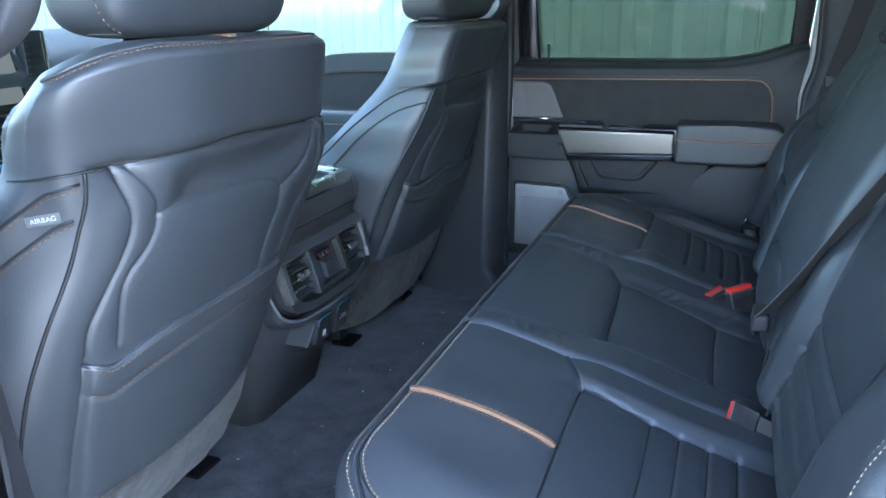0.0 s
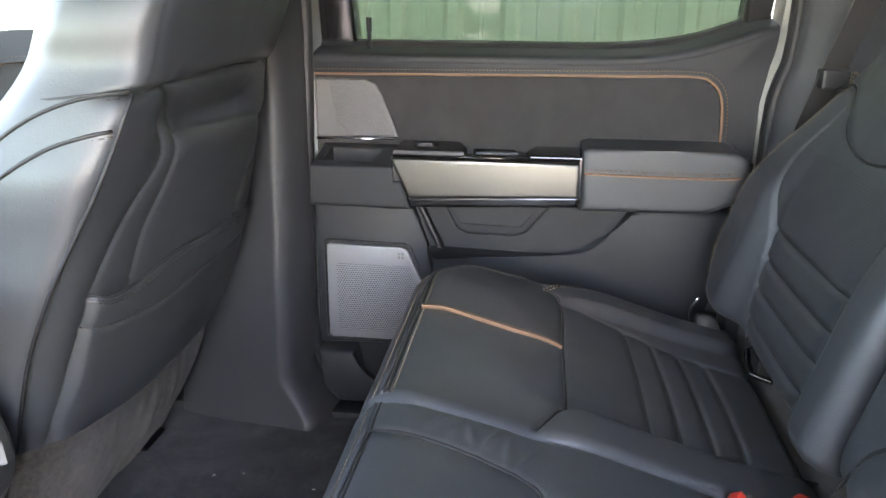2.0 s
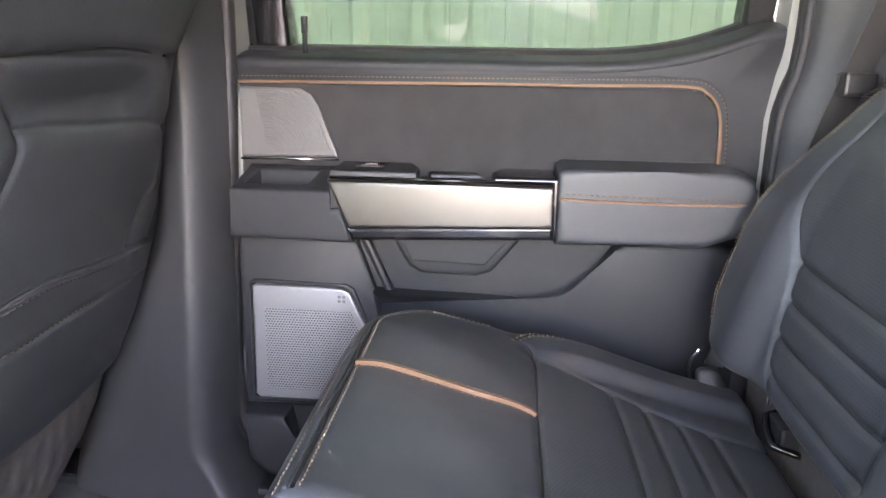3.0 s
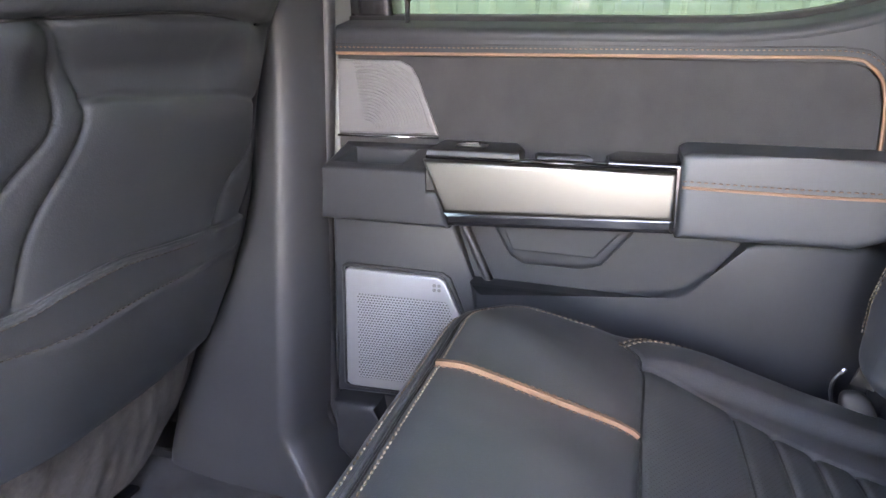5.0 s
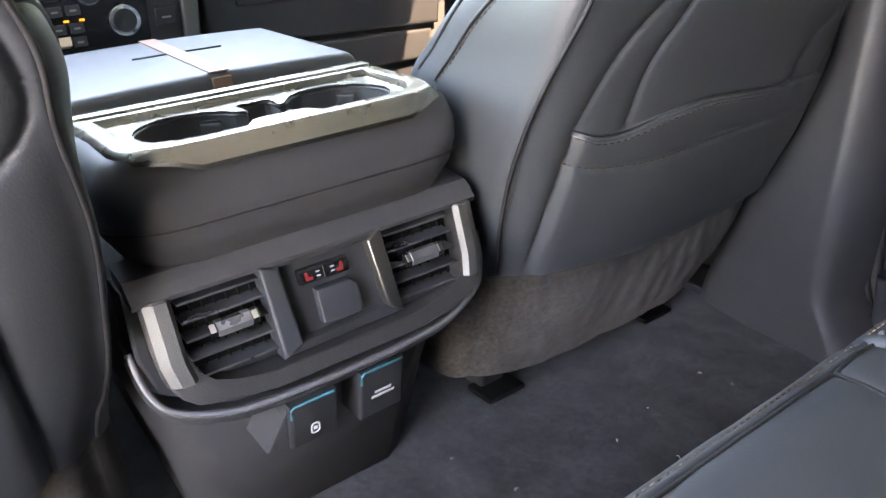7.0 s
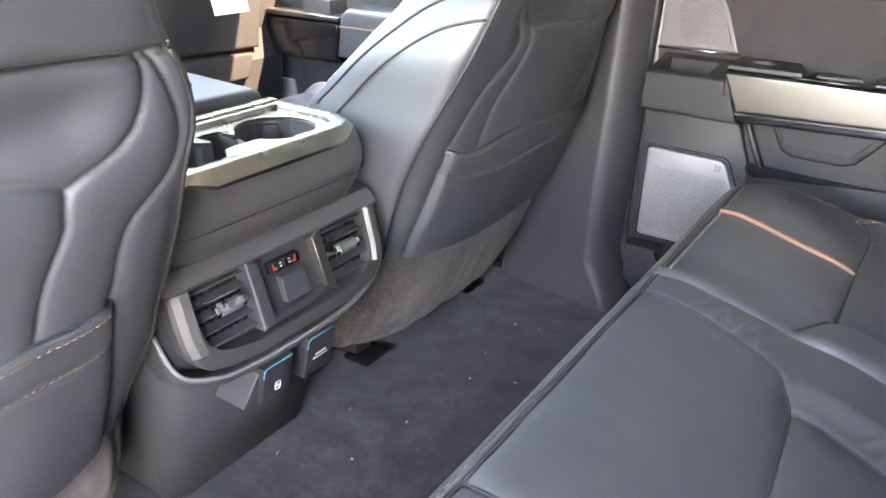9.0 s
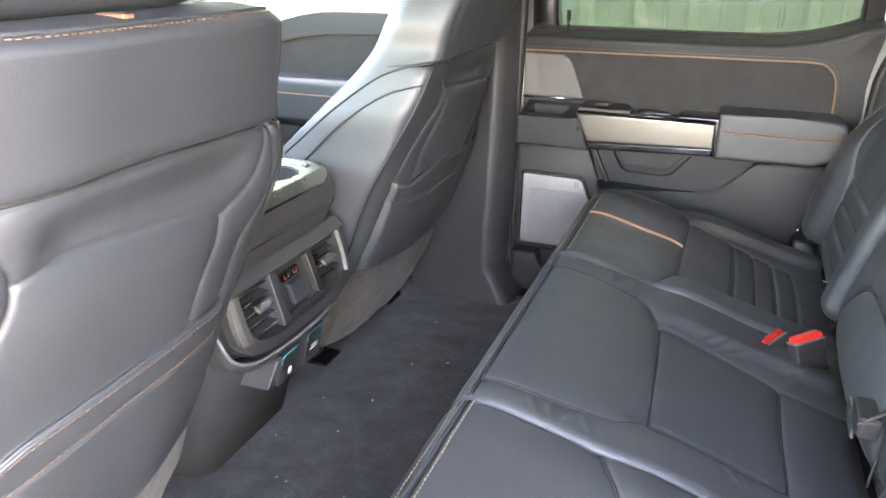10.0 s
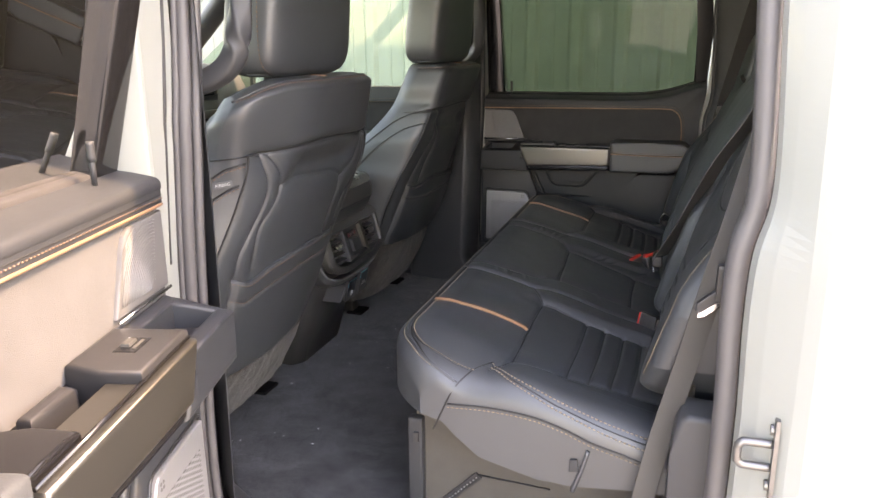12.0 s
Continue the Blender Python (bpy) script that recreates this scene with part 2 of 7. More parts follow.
def prism(outline, lo, hi, to=same, bevel=0.004, both=False, segments=2):
    """A slab: a plane outline (a, b) from depth lo to depth hi, laid into the place by to(a, b, depth), with its hi rim rounded."""
    bm = bmesh.new()
    bot = [bm.verts.new((a, b, lo)) for a, b in outline]
    top = [bm.verts.new((a, b, hi)) for a, b in outline]
    n = len(outline)
    bm.faces.new(bot[::-1])
    bm.faces.new(top)
    rim = []
    for i in range(n):
        f = bm.faces.new((bot[i], bot[(i + 1) % n], top[(i + 1) % n], top[i]))
        rim.append(f)
    if bevel:
        sel = [e for e in bm.edges if all(abs(v.co.z - hi) < 1e-7 for v in e.verts) or (both and all(abs(v.co.z - lo) < 1e-7 for v in e.verts))]
        bmesh.ops.bevel(bm, geom=sel, offset=bevel, segments=segments, affect="EDGES", profile=0.6, clamp_overlap=True)
    for v in bm.verts:
        v.co = Vector(to(*v.co))
    return bm


def brick(x0, x1, y0, y1, z0, z1, bevel=0.003, to=same, segments=2):
    bm = bmesh.new()
    bmesh.ops.create_cube(bm, size=1)
    for v in bm.verts:
        v.co = Vector((x0 + (v.co.x + 0.5) * (x1 - x0), y0 + (v.co.y + 0.5) * (y1 - y0), z0 + (v.co.z + 0.5) * (z1 - z0)))
    if bevel:
        bmesh.ops.bevel(bm, geom=list(bm.edges), offset=bevel, segments=segments, affect="EDGES", profile=0.6, clamp_overlap=True)
    for v in bm.verts:
        v.co = Vector(to(*v.co))
    return bm


def spline(pts, step=0.006):
    """A smooth, evenly stepped line through the points (any number of coordinates)."""
    p = np.array(pts, float)
    if len(p) == 2:
        n = max(2, int(np.linalg.norm(p[1] - p[0]) / step) + 1)
        return p[0] + (p[1] - p[0]) * np.linspace(0, 1, n)[:, None]
    q = np.vstack([2 * p[0] - p[1], p, 2 * p[-1] - p[-2]])
    out = []
    for i in range(1, len(q) - 2):
        a, b, c, d = q[i - 1:i + 3]
        n = max(2, int(np.linalg.norm(c - b) / step) + 1)
        t = np.linspace(0, 1, n, endpoint=False)[:, None]
        out.append(0.5 * (2 * b + (c - a) * t + (2 * a - 5 * b + 4 * c - d) * t ** 2 + (3 * b - a - 3 * c + d) * t ** 3))
    return np.vstack(out + [p[-1:]])


def straight(pts, step=0.006):
    """An evenly stepped line with corners."""
    out = []
    p = np.array(pts, float)
    for a, b in zip(p[:-1], p[1:]):
        n = max(1, int(np.linalg.norm(b - a) / step))
        out.append(a + (b - a) * np.linspace(0, 1, n, endpoint=False)[:, None])
    return np.vstack(out + [p[-1:]])


def frames_along(pts):
    p = np.array(pts, float)
    t = np.gradient(p, axis=0)
    t /= np.linalg.norm(t, axis=1)[:, None] + 1e-12
    up = np.array([0.13, 0.21, 0.97])
    s = np.cross(t, up)
    s /= np.linalg.norm(s, axis=1)[:, None] + 1e-12
    return p, t, s, np.cross(s, t)


def tube(name, pts, radius, mat, parent=None, label="", sides=8, flat=1.0, closed=False, square=1.0):
    p, t, s, u = frames_along(pts)
    n = len(p)
    ang = np.linspace(0, 2 * np.pi, sides, endpoint=False)
    ca, sa = np.sign(np.cos(ang)) * np.abs(np.cos(ang)) ** square, np.sign(np.sin(ang)) * np.abs(np.sin(ang)) ** square
    ring = p[:, None] + radius * (ca[None, :, None] * s[:, None] + flat * sa[None, :, None] * u[:, None])
    verts = ring.reshape(-1, 3)
    faces = [(i * sides + k, i * sides + (k + 1) % sides, (i + 1) * sides + (k + 1) % sides, (i + 1) * sides + k) for i in range(n - 1) for k in range(sides)]
    if not closed:
        faces += [tuple(range(sides))[::-1], tuple(range((n - 1) * sides, n * sides))]
    return solid(name, verts, faces, mat, parent, label)


def ribbon(name, pts, across, thick, mat, parent=None, label=""):
    """A strap: a line, with the half-width vector at each point, and a thickness."""
    p = np.array(pts, float)
    a = np.array(across, float)
    t = np.gradient(p, axis=0)
    nrm = np.cross(t, a)
    nrm /= np.linalg.norm(nrm, axis=1)[:, None]
    nrm *= thick / 2
    rows = np.stack([p - a + nrm, p + a + nrm, p + a - nrm, p - a - nrm], 1)
    n = len(p)
    faces = [(i * 4 + k, i * 4 + (k + 1) % 4, (i + 1) * 4 + (k + 1) % 4, (i + 1) * 4 + k) for i in range(n - 1) for k in range(4)]
    faces += [(0, 1, 2, 3), tuple((n - 1) * 4 + k for k in range(4))]
    return solid(name, rows.reshape(-1, 3), faces, mat, parent, label, smooth=False)


def stitches(name, pts, mat, parent=None, length=0.0055, gap=0.003, radius=0.0008, out=(0, 0, 0)):
    """A line of sewn thread: one short bead a stitch, along a line on a surface."""
    p = np.array(pts, float)
    seg = np.linalg.norm(np.diff(p, axis=0), axis=1)
    run = np.concatenate([[0], np.cumsum(seg)])
    starts = np.arange(0, run[-1] - length, length + gap)
    if len(starts) == 0:
        return None

    def at(v):
        return np.stack([np.interp(v, run, p[:, k]) for k in range(3)], 1)
    a, b = at(starts), at(starts + length)
    t = b - a
    t /= np.linalg.norm(t, axis=1)[:, None] + 1e-12
    up = np.array([0.13, 0.21, 0.97])
    s = np.cross(t, up)
    s /= np.linalg.norm(s, axis=1)[:, None]
    u = np.cross(s, t)
    o = np.array(out, float)
    verts, faces = [], []
    for i in range(len(starts)):
        k = len(verts)
        mid = (a[i] + b[i]) / 2
        for c, r in ((a[i], 0.55), (mid, 1.0), (b[i], 0.55)):
            for f in (s[i] + u[i], s[i] - u[i], -s[i] - u[i], -s[i] + u[i]):
                verts.append(c + o + f * radius * r)
        for r in (0, 4):
            for j in range(4):
                faces.append((k + r + j, k + r + (j + 1) % 4, k + r + 4 + (j + 1) % 4, k + r + 4 + j))
        faces += [(k, k + 1, k + 2, k + 3), (k + 8, k + 9, k + 10, k + 11)]
    return solid(name, verts, faces, mat, parent)


def line_distance(u, v, line):
    """The distance of each (u, v) to a plane line of points."""
    best = np.full(u.shape, 1e9)
    p = np.array(line, float)
    for (ax, ay), (bx, by) in zip(p[:-1], p[1:]):
        dx, dy = bx - ax, by - ay
        k = np.clip(((u - ax) * dx + (v - ay) * dy) / (dx * dx + dy * dy + 1e-12), 0, 1)
        best = np.minimum(best, np.hypot(u - ax - k * dx, v - ay - k * dy))
    return best


def smooth_step(x):
    x = np.clip(x, 0, 1)
    return x * x * (3 - 2 * x)


class Relief:
    """The height of an upholstered face: a base form, sewn seams that pull it in, and any extra form."""

    def __init__(self, base, seams=(), extra=None):
        self.base, self.extra = base, extra
        self.seams = [(spline(s, 0.02) if len(s) > 2 else np.array(s), g, w) for s, g, w in seams]

    def __call__(self, u, v):
        u, v = np.asarray(u, float), np.asarray(v, float)
        h = self.base(u, v) + 0 * u
        for line, g, w in self.seams:
            d = line_distance(u, v, line)
            h = h - g * (0.55 * np.exp(-(d / 0.0035) ** 2) + 0.45 * np.exp(-(d / w) ** 2))
        if self.extra:
            h = h + self.extra(u, v)
        return h


def pad(name, to, v_range, u_lo, u_hi, relief, mat, parent, label="", r_u=(0.03, 0.03), r_v=(0.03, 0.03), depth=0.12, n=(90, 120), wrinkle=0.0, foot=None):
    """An upholstered block: a relief over u_lo(v)..u_hi(v) with rounded rims and sides, laid into the place by to(u, v, h)."""
    def stations(count, r0, r1):
        a = []
        for e in (0, 1):
            r = (r0, r1)[e]
            th = np.linspace(np.pi / 2, 0, 7, endpoint=False)
            rim = [(-1, 0.0, d) for d in np.linspace(depth, r, 5, endpoint=False)] + [(-1, r - r * math.sin(x), r * (1 - math.cos(x))) for x in th]
            a.append([(e, off, d) for _, off, d in rim])
        mid = [(2, k, 0.0) for k in np.linspace(0, 1, count)]
        return a[0] + mid + a[1][::-1]
    su, sv = stations(n[0], *r_u), stations(n[1], *r_v)
    v0, v1 = v_range
    U, V, D = [], [], []
    for kind, off, dv in sv:
        v = v0 + off if kind == 0 else v1 - off if kind == 1 else v0 + r_v[0] + off * (v1 - v0 - r_v[0] - r_v[1])
        lo, hi = u_lo(v), u_hi(v)
        for k2, off2, du in su:
            u = lo + off2 if k2 == 0 else hi - off2 if k2 == 1 else lo + r_u[0] + off2 * (hi - lo - r_u[0] - r_u[1])
            U.append(u), V.append(v), D.append(min(depth, du + dv))
    U, V, D = np.array(U), np.array(V), np.array(D)
    top = relief(U, V)
    if foot:
        # the sides run down evenly to the foot line
        r = max(*r_u, *r_v)
        room = np.maximum(top - np.array([foot(v) for v in V]), r + 0.01)
        D = np.where(D > r, r + (D - r) * (room - r) / (depth - r), D)
    Hh = top - D
    if wrinkle:
        Hh = Hh + np.array([wrinkle * noise.noise((a * 9, b * 9, 3.1)) + 0.4 * wrinkle * noise.noise((a * 30, b * 22, 1.7)) for a, b in zip(U, V)])
    verts = [to(a, b, c) for a, b, c in zip(U, V, Hh)]
    nu, nv = len(su), len(sv)
    faces = [(j * nu + i, j * nu + i + 1, (j + 1) * nu + i + 1, (j + 1) * nu + i) for j in range(nv - 1) for i in range(nu - 1)]
    return solid(name, verts, faces, mat, parent, label)


def on_face(to, relief, line, lift=0.0):
    p = np.array(line, float)
    h = relief(p[:, 0], p[:, 1]) + lift
    return np.array([to(a, b, c) for (a, b), c in zip(p, h)])


def rim_drop(off, r):
    """How far a rounded rim of radius r falls at this distance from the edge."""
    off = np.clip(off, 0, None)
    return np.where(off < r, r - np.sqrt(np.maximum(0.0, r * r - (r - np.minimum(off, r)) ** 2)), 0.0)


def on_rim(to, relief, line, u_edge, v_edge, r_u, r_v, lift=0.0):
    """A line on an upholstered face that may run over its rounded rims (u_edge and v_edge: the nearest edges)."""
    p = np.array(line, float)
    h = relief(p[:, 0], p[:, 1]) - rim_drop(np.abs(u_edge) - np.abs(p[:, 0]), r_u) - rim_drop(p[:, 1] - v_edge, r_v) + lift
    return np.array([to(a, b, c) for (a, b), c in zip(p, h)])

# ---- outside: ground and building ----
GROUND_Z = -0.62
ground = part("ground", brick(-400, 400, -400, 400, GROUND_Z - 0.2, GROUND_Z, 0), CONCRETE)
tagged(ground, "grey weathered concrete yard under the parked truck", "ground", kind="structure")

WALL_Y = 4.2
wall_north = thing("wall_north", "pale green-white ribbed metal wall of a building beside the truck", "wall", (0, WALL_Y, GROUND_Z), kind="structure")
prof = []
x = -9.0
while x < 9.0:
    prof += [(x, 0.0), (x + 0.03, -0.035), (x + 0.09, -0.035), (x + 0.12, 0.0), (x + 0.21, 0.0), (x + 0.215, -0.006), (x + 0.235, -0.006), (x + 0.24, 0.0)]
    x += 0.34
verts, faces = [], []
for a, b in prof:
    verts += [(a, WALL_Y + b, GROUND_Z), (a, WALL_Y + b, 4.4)]
for i in range(len(prof) - 1):
    faces.append((2 * i, 2 * i + 2, 2 * i + 3, 2 * i + 1))
solid("siding", verts, faces, SIDING, wall_north, smooth=False)
part("wall_core", brick(-9, 9, WALL_Y + 0.004, WALL_Y + 0.2, GROUND_Z, 4.4, 0), CONCRETE, wall_north)
part("roof_edge", brick(-9.1, 9.1, WALL_Y - 0.25, WALL_Y + 0.3, 4.4, 4.6, 0.02), PAINT, wall_north)

# ---- cab shell ----
SIDE = 0.87            # inner face of the door trim
ROOF = 1.22
floor = solid("floor", *(lambda X, Y, f: ([(a, b, f(a, b)) for a in X for b in Y], [(i * len(Y) + j, (i + 1) * len(Y) + j, (i + 1) * len(Y) + j + 1, i * len(Y) + j + 1) for i in range(len(X) - 1) for j in range(len(Y) - 1)]))(
    np.linspace(-1.6, 0.62, 200), np.linspace(-0.80, 0.80, 150),
    lambda a, b: 0.0015 * noise.noise((a * 25, b * 25, 0)) + 0.003 * noise.noise((a * 6, b * 6, 2)) + (0.16 * float(smooth_step(np.array((-1.15 - a) / 0.4))))), CARPET)
tagged(floor, "black tufted carpet floor with bits of white lint", "floor", kind="structure")
under = part("floor_pan", brick(-1.7, 0.72, -0.88, 0.88, -0.16, -0.012, 0.01), STEEL)
tagged(under, "pressed steel floor pan under the carpet", "floor", kind="structure")
ceiling = part("ceiling", brick(-1.05, 0.66, -0.72, 0.72, ROOF, ROOF + 0.03, 0.01), HEADLINER)
tagged(ceiling, "light grey woven cloth headliner", "ceiling", kind="structure")
roof = part("roof", prism([(-1.1, -0.90), (0.75, -0.92), (0.75, 0.92), (-1.1, 0.90)], ROOF + 0.034, ROOF + 0.09, bevel=0.03), PAINT)
tagged(roof, "white painted steel roof of the cab", "roof", kind="structure")

back_wall = thing("wall_east", "charcoal trimmed rear wall of the cab behind the seat", "wall", (0.66, 0, 0), kind="structure")
part("lower_panel", brick(0.62, 0.68, -0.86, 0.86, -0.02, 0.72, 0.01), PLASTIC, back_wall)
part("upper_panel", brick(0.66, 0.70, -0.78, 0.78, 1.12, ROOF + 0.03, 0.01), PLASTIC, back_wall)
for sgn in (-1, 1):
    part("corner_post", brick(0.64, 0.70, *sorted((sgn * 0.60, sgn * 0.80)), 0.72, 1.12, 0.01), PLASTIC, back_wall)
# unseen board, added to keep sun through the rear window off the bench
part("sun_block_board", brick(0.588, 0.604, -0.74, 0.74, 0.05, 0.90, 0.006), CARPET, back_wall, "dark board added behind the seat back to block the sun")
rear_window = part("window_3", brick(0.672, 0.678, -0.60, 0.60, 0.722, 1.118, 0), GLASS_PRIVACY)
tagged(rear_window, "dark tinted rear window of the cab", "window", kind="structure")
bed = part("wall_outside_rear", brick(0.685, 0.72, -0.90, 0.90, -0.3, 0.70, 0.01), PAINT)
tagged(bed, "white painted outer skin behind the cab", "body panel", kind="structure")

front_wall = part("wall_west", brick(-1.95, -1.85, -0.86, 0.86, -0.2, 0.62, 0.02), PLASTIC_DARK)
tagged(front_wall, "dark bulkhead ahead of the pedals", "wall", kind="structure")
hood = part("hood", prism([(-3.1, -0.85), (-1.86, -0.92), (-1.86, 0.92), (-3.1, 0.85)], 0.50, 0.60, bevel=0.05, segments=4), PAINT)
tagged(hood, "white painted hood seen through the windshield", "hood", kind="structure")
bm = bmesh.new()
q = [bm.verts.new(v) for v in ((-1.80, -0.79, 0.69), (-1.80, 0.79, 0.69), (-1.06, 0.66, ROOF + 0.03), (-1.06, -0.66, ROOF + 0.03))]
bm.faces.new(q)
bmesh.ops.solidify(bm, geom=list(bm.faces), thickness=0.005)
windshield = part("window_1", bm, GLASS_SHIELD)
tagged(windshield, "clear raked windshield", "windshield", kind="structure")

# roof rails, front pillars and sills on both sides
for sgn in (-1, 1):
    rail = tube("roof_rail", [(-1.10, sgn * 0.70, ROOF + 0.02), (-0.3, sgn * 0.735, ROOF + 0.02), (0.3, sgn * 0.735, ROOF + 0.02), (0.72, sgn * 0.70, ROOF + 0.02)], 0.045, PILLAR, sides=12)
    tagged(rail, "grey trimmed roof rail over the doors", "roof rail", kind="structure")
    side = part("roof_side", brick(-1.10, 0.74, *sorted((sgn * 0.775, sgn * 0.915)), ROOF - 0.018, ROOF + 0.033, 0.006), PAINT)
    tagged(side, "white painted roof side over the door openings", "roof rail", kind="structure")
    post = tube("front_pillar", spline([(-1.78, sgn * 0.82, 0.62), (-1.40, sgn * 0.77, 0.93), (-1.06, sgn * 0.70, ROOF + 0.02)], 0.03), 0.04, PILLAR, sides=10)
    tagged(post, "slim grey trimmed windshield pillar", "pillar", kind="structure")
    sill = part("sill", brick(-1.5, 0.52, *sorted((sgn * 0.79, sgn * 0.90)), -0.14, 0.012, 0.008), PLASTIC_DARK)
    tagged(sill, "black ribbed door sill plate", "sill", kind="structure")
    skin = part("sill_skin", brick(-1.5, 0.72, *sorted((sgn * 0.904, sgn * 0.96)), -0.34, -0.02, 0.02), PAINT)
    tagged(skin, "white painted rocker panel below the doors", "body panel", kind="structure")


def middle_pillar(sgn):
    """The trimmed post between the front and rear doors, with a foot that spreads forward."""
    p = thing("pillar_north" if sgn > 0 else "pillar_south", "charcoal moulded plastic trim of the post between the doors", "pillar", (-0.36, sgn * 0.80, 0), kind="structure")
    zs = np.concatenate([np.linspace(0.0, 0.12, 10), np.linspace(0.14, 1.22, 40)])
    rows = []
    for z in zs:
        spread = 0.21 * (1 - smooth_step(np.array(z / 0.68))) + 0.0
        foot = 0.055 * (1 - smooth_step(np.array(z / 0.10)))
        xr = -0.335 + 0.010 * math.sin(z * 2.2) + foot
        xf = -0.372 - max(spread, 0.055 if sgn > 0 else 0.0)
        lean = 0.05 * max(0.0, z - 0.62) / 0.6
        yi = 0.752 + 0.03 * smooth_step(np.array((z - 0.1) / 0.6)) - 0.02 * (1 - smooth_step(np.array(z / 0.08))) - lean
        yo = 0.868
        if sgn < 0:
            ring = [(xr + 0.030, yo), (xr + 0.026, yo - 0.012), (xr - 0.020, yo - 0.040), (xr - 0.055, yi + 0.022), (xr - 0.072, yi + 0.006), (xr - 0.085, yi + 0.004),
                    (0.5 * (xf + xr) - 0.05, yi + 0.018), (min(xf, xr - 0.10) + 0.01, yi + 0.04), (min(xf, xr - 0.11), yi + 0.06), (min(xf, xr - 0.115), yo)]
        else:
            ring = [(xr + 0.012, yo), (xr + 0.010, yo - 0.03), (xr, yi + 0.035), (xr - 0.012, yi + 0.012), (xr - 0.03, yi), (xr - 0.045, yi + 0.004),
                    (0.5 * (xf + xr) - 0.02, yi + 0.018), (xf + 0.02, yi + 0.04), (xf, yi + 0.06), (xf - 0.005, yo)]
        rows.append(np.array(ring))
    dense = [np.array([np.interp(np.linspace(0, len(r) - 1, 40), np.arange(len(r)), r[:, k]) for k in (0, 1)]).T for r in rows]
    for _ in range(3):
        dense = [np.vstack([d[:1], (d[:-2] + 2 * d[1:-1] + d[2:]) / 4, d[-1:]]) for d in dense]
    verts = [(a, sgn * b, z) for z, d in zip(zs, dense) for a, b in d]
    n = 40
    faces = [(j * n + i, j * n + i + 1, (j + 1) * n + i + 1, (j + 1) * n + i) for j in range(len(zs) - 1) for i in range(n - 1)]
    solid("pillar_trim", verts, faces, PILLAR, p)
    if sgn > 0:
        part("painted_post", brick(-0.43, -0.318, 0.872, 0.955, -0.05, ROOF + 0.02, 0.012), PAINT, p, "white painted body post")
        line = spline([(-0.318, 0.835, ROOF), (-0.318, 0.862, 0.75), (-0.327, 0.862, 0.45), (-0.333, 0.862, 0.20), (-0.315, 0.862, 0.07), (-0.262, 0.86, 0.022), (-0.15, 0.86, 0.016), (0.44, 0.86, 0.016)], 0.01)
        tube("door_seal", line + np.array([0.005, -0.004, 0]), 0.012, RUBBER, p, "black rubber door seal")
        tube("inner_seal_lip", line + np.array([-0.004, -0.020, 0.004]), 0.007, RUBBER, p)
        return p
    # near side: the post's rear edge swings forward towards the sill, with the hinge gap and a wide double seal
    part("painted_post", prism([(-0.43, -0.05), (-0.372, -0.05), (-0.366, 0.30), (-0.353, 0.56), (-0.341, 0.72), (-0.336, 0.86), (-0.336, ROOF + 0.02), (-0.43, ROOF + 0.02)], 0.872, 0.950, lambda a, b, d: (a, -d, b), 0.008, segments=3), PAINT, p, "white painted body post", smooth=True)
    edge = spline([(-0.334, 1.20), (-0.334, 0.86), (-0.340, 0.72), (-0.352, 0.56), (-0.364, 0.30), (-0.366, 0.12), (-0.35, 0.05), (-0.29, 0.02), (-0.15, 0.014), (0.44, 0.014)], 0.01)
    lay = lambda dx, y, dz=0.0: [(a + dx, y - 0.09 * max(0.0, b - 0.75) * -1, b + dz) for a, b in edge]
    tube("hinge_gap", lay(-0.003, -0.902)[:70], 0.0035, RUBBER, p, "black gap line of the door hinge side", sides=6)
    # open-side seals take the rubber coloured as sunlit
    tube("door_seal", lay(0.012, -0.873), 0.0105, SEAL_SUNLIT, p, "black rubber door seal")
    tube("outer_seal_lip", lay(0.003, -0.882), 0.005, SEAL_SUNLIT, p)
    tube("inner_seal_lip", lay(0.026, -0.862, 0.004), 0.008, SEAL_SUNLIT, p)
    return p


middle_pillar(1)
middle_pillar(-1)


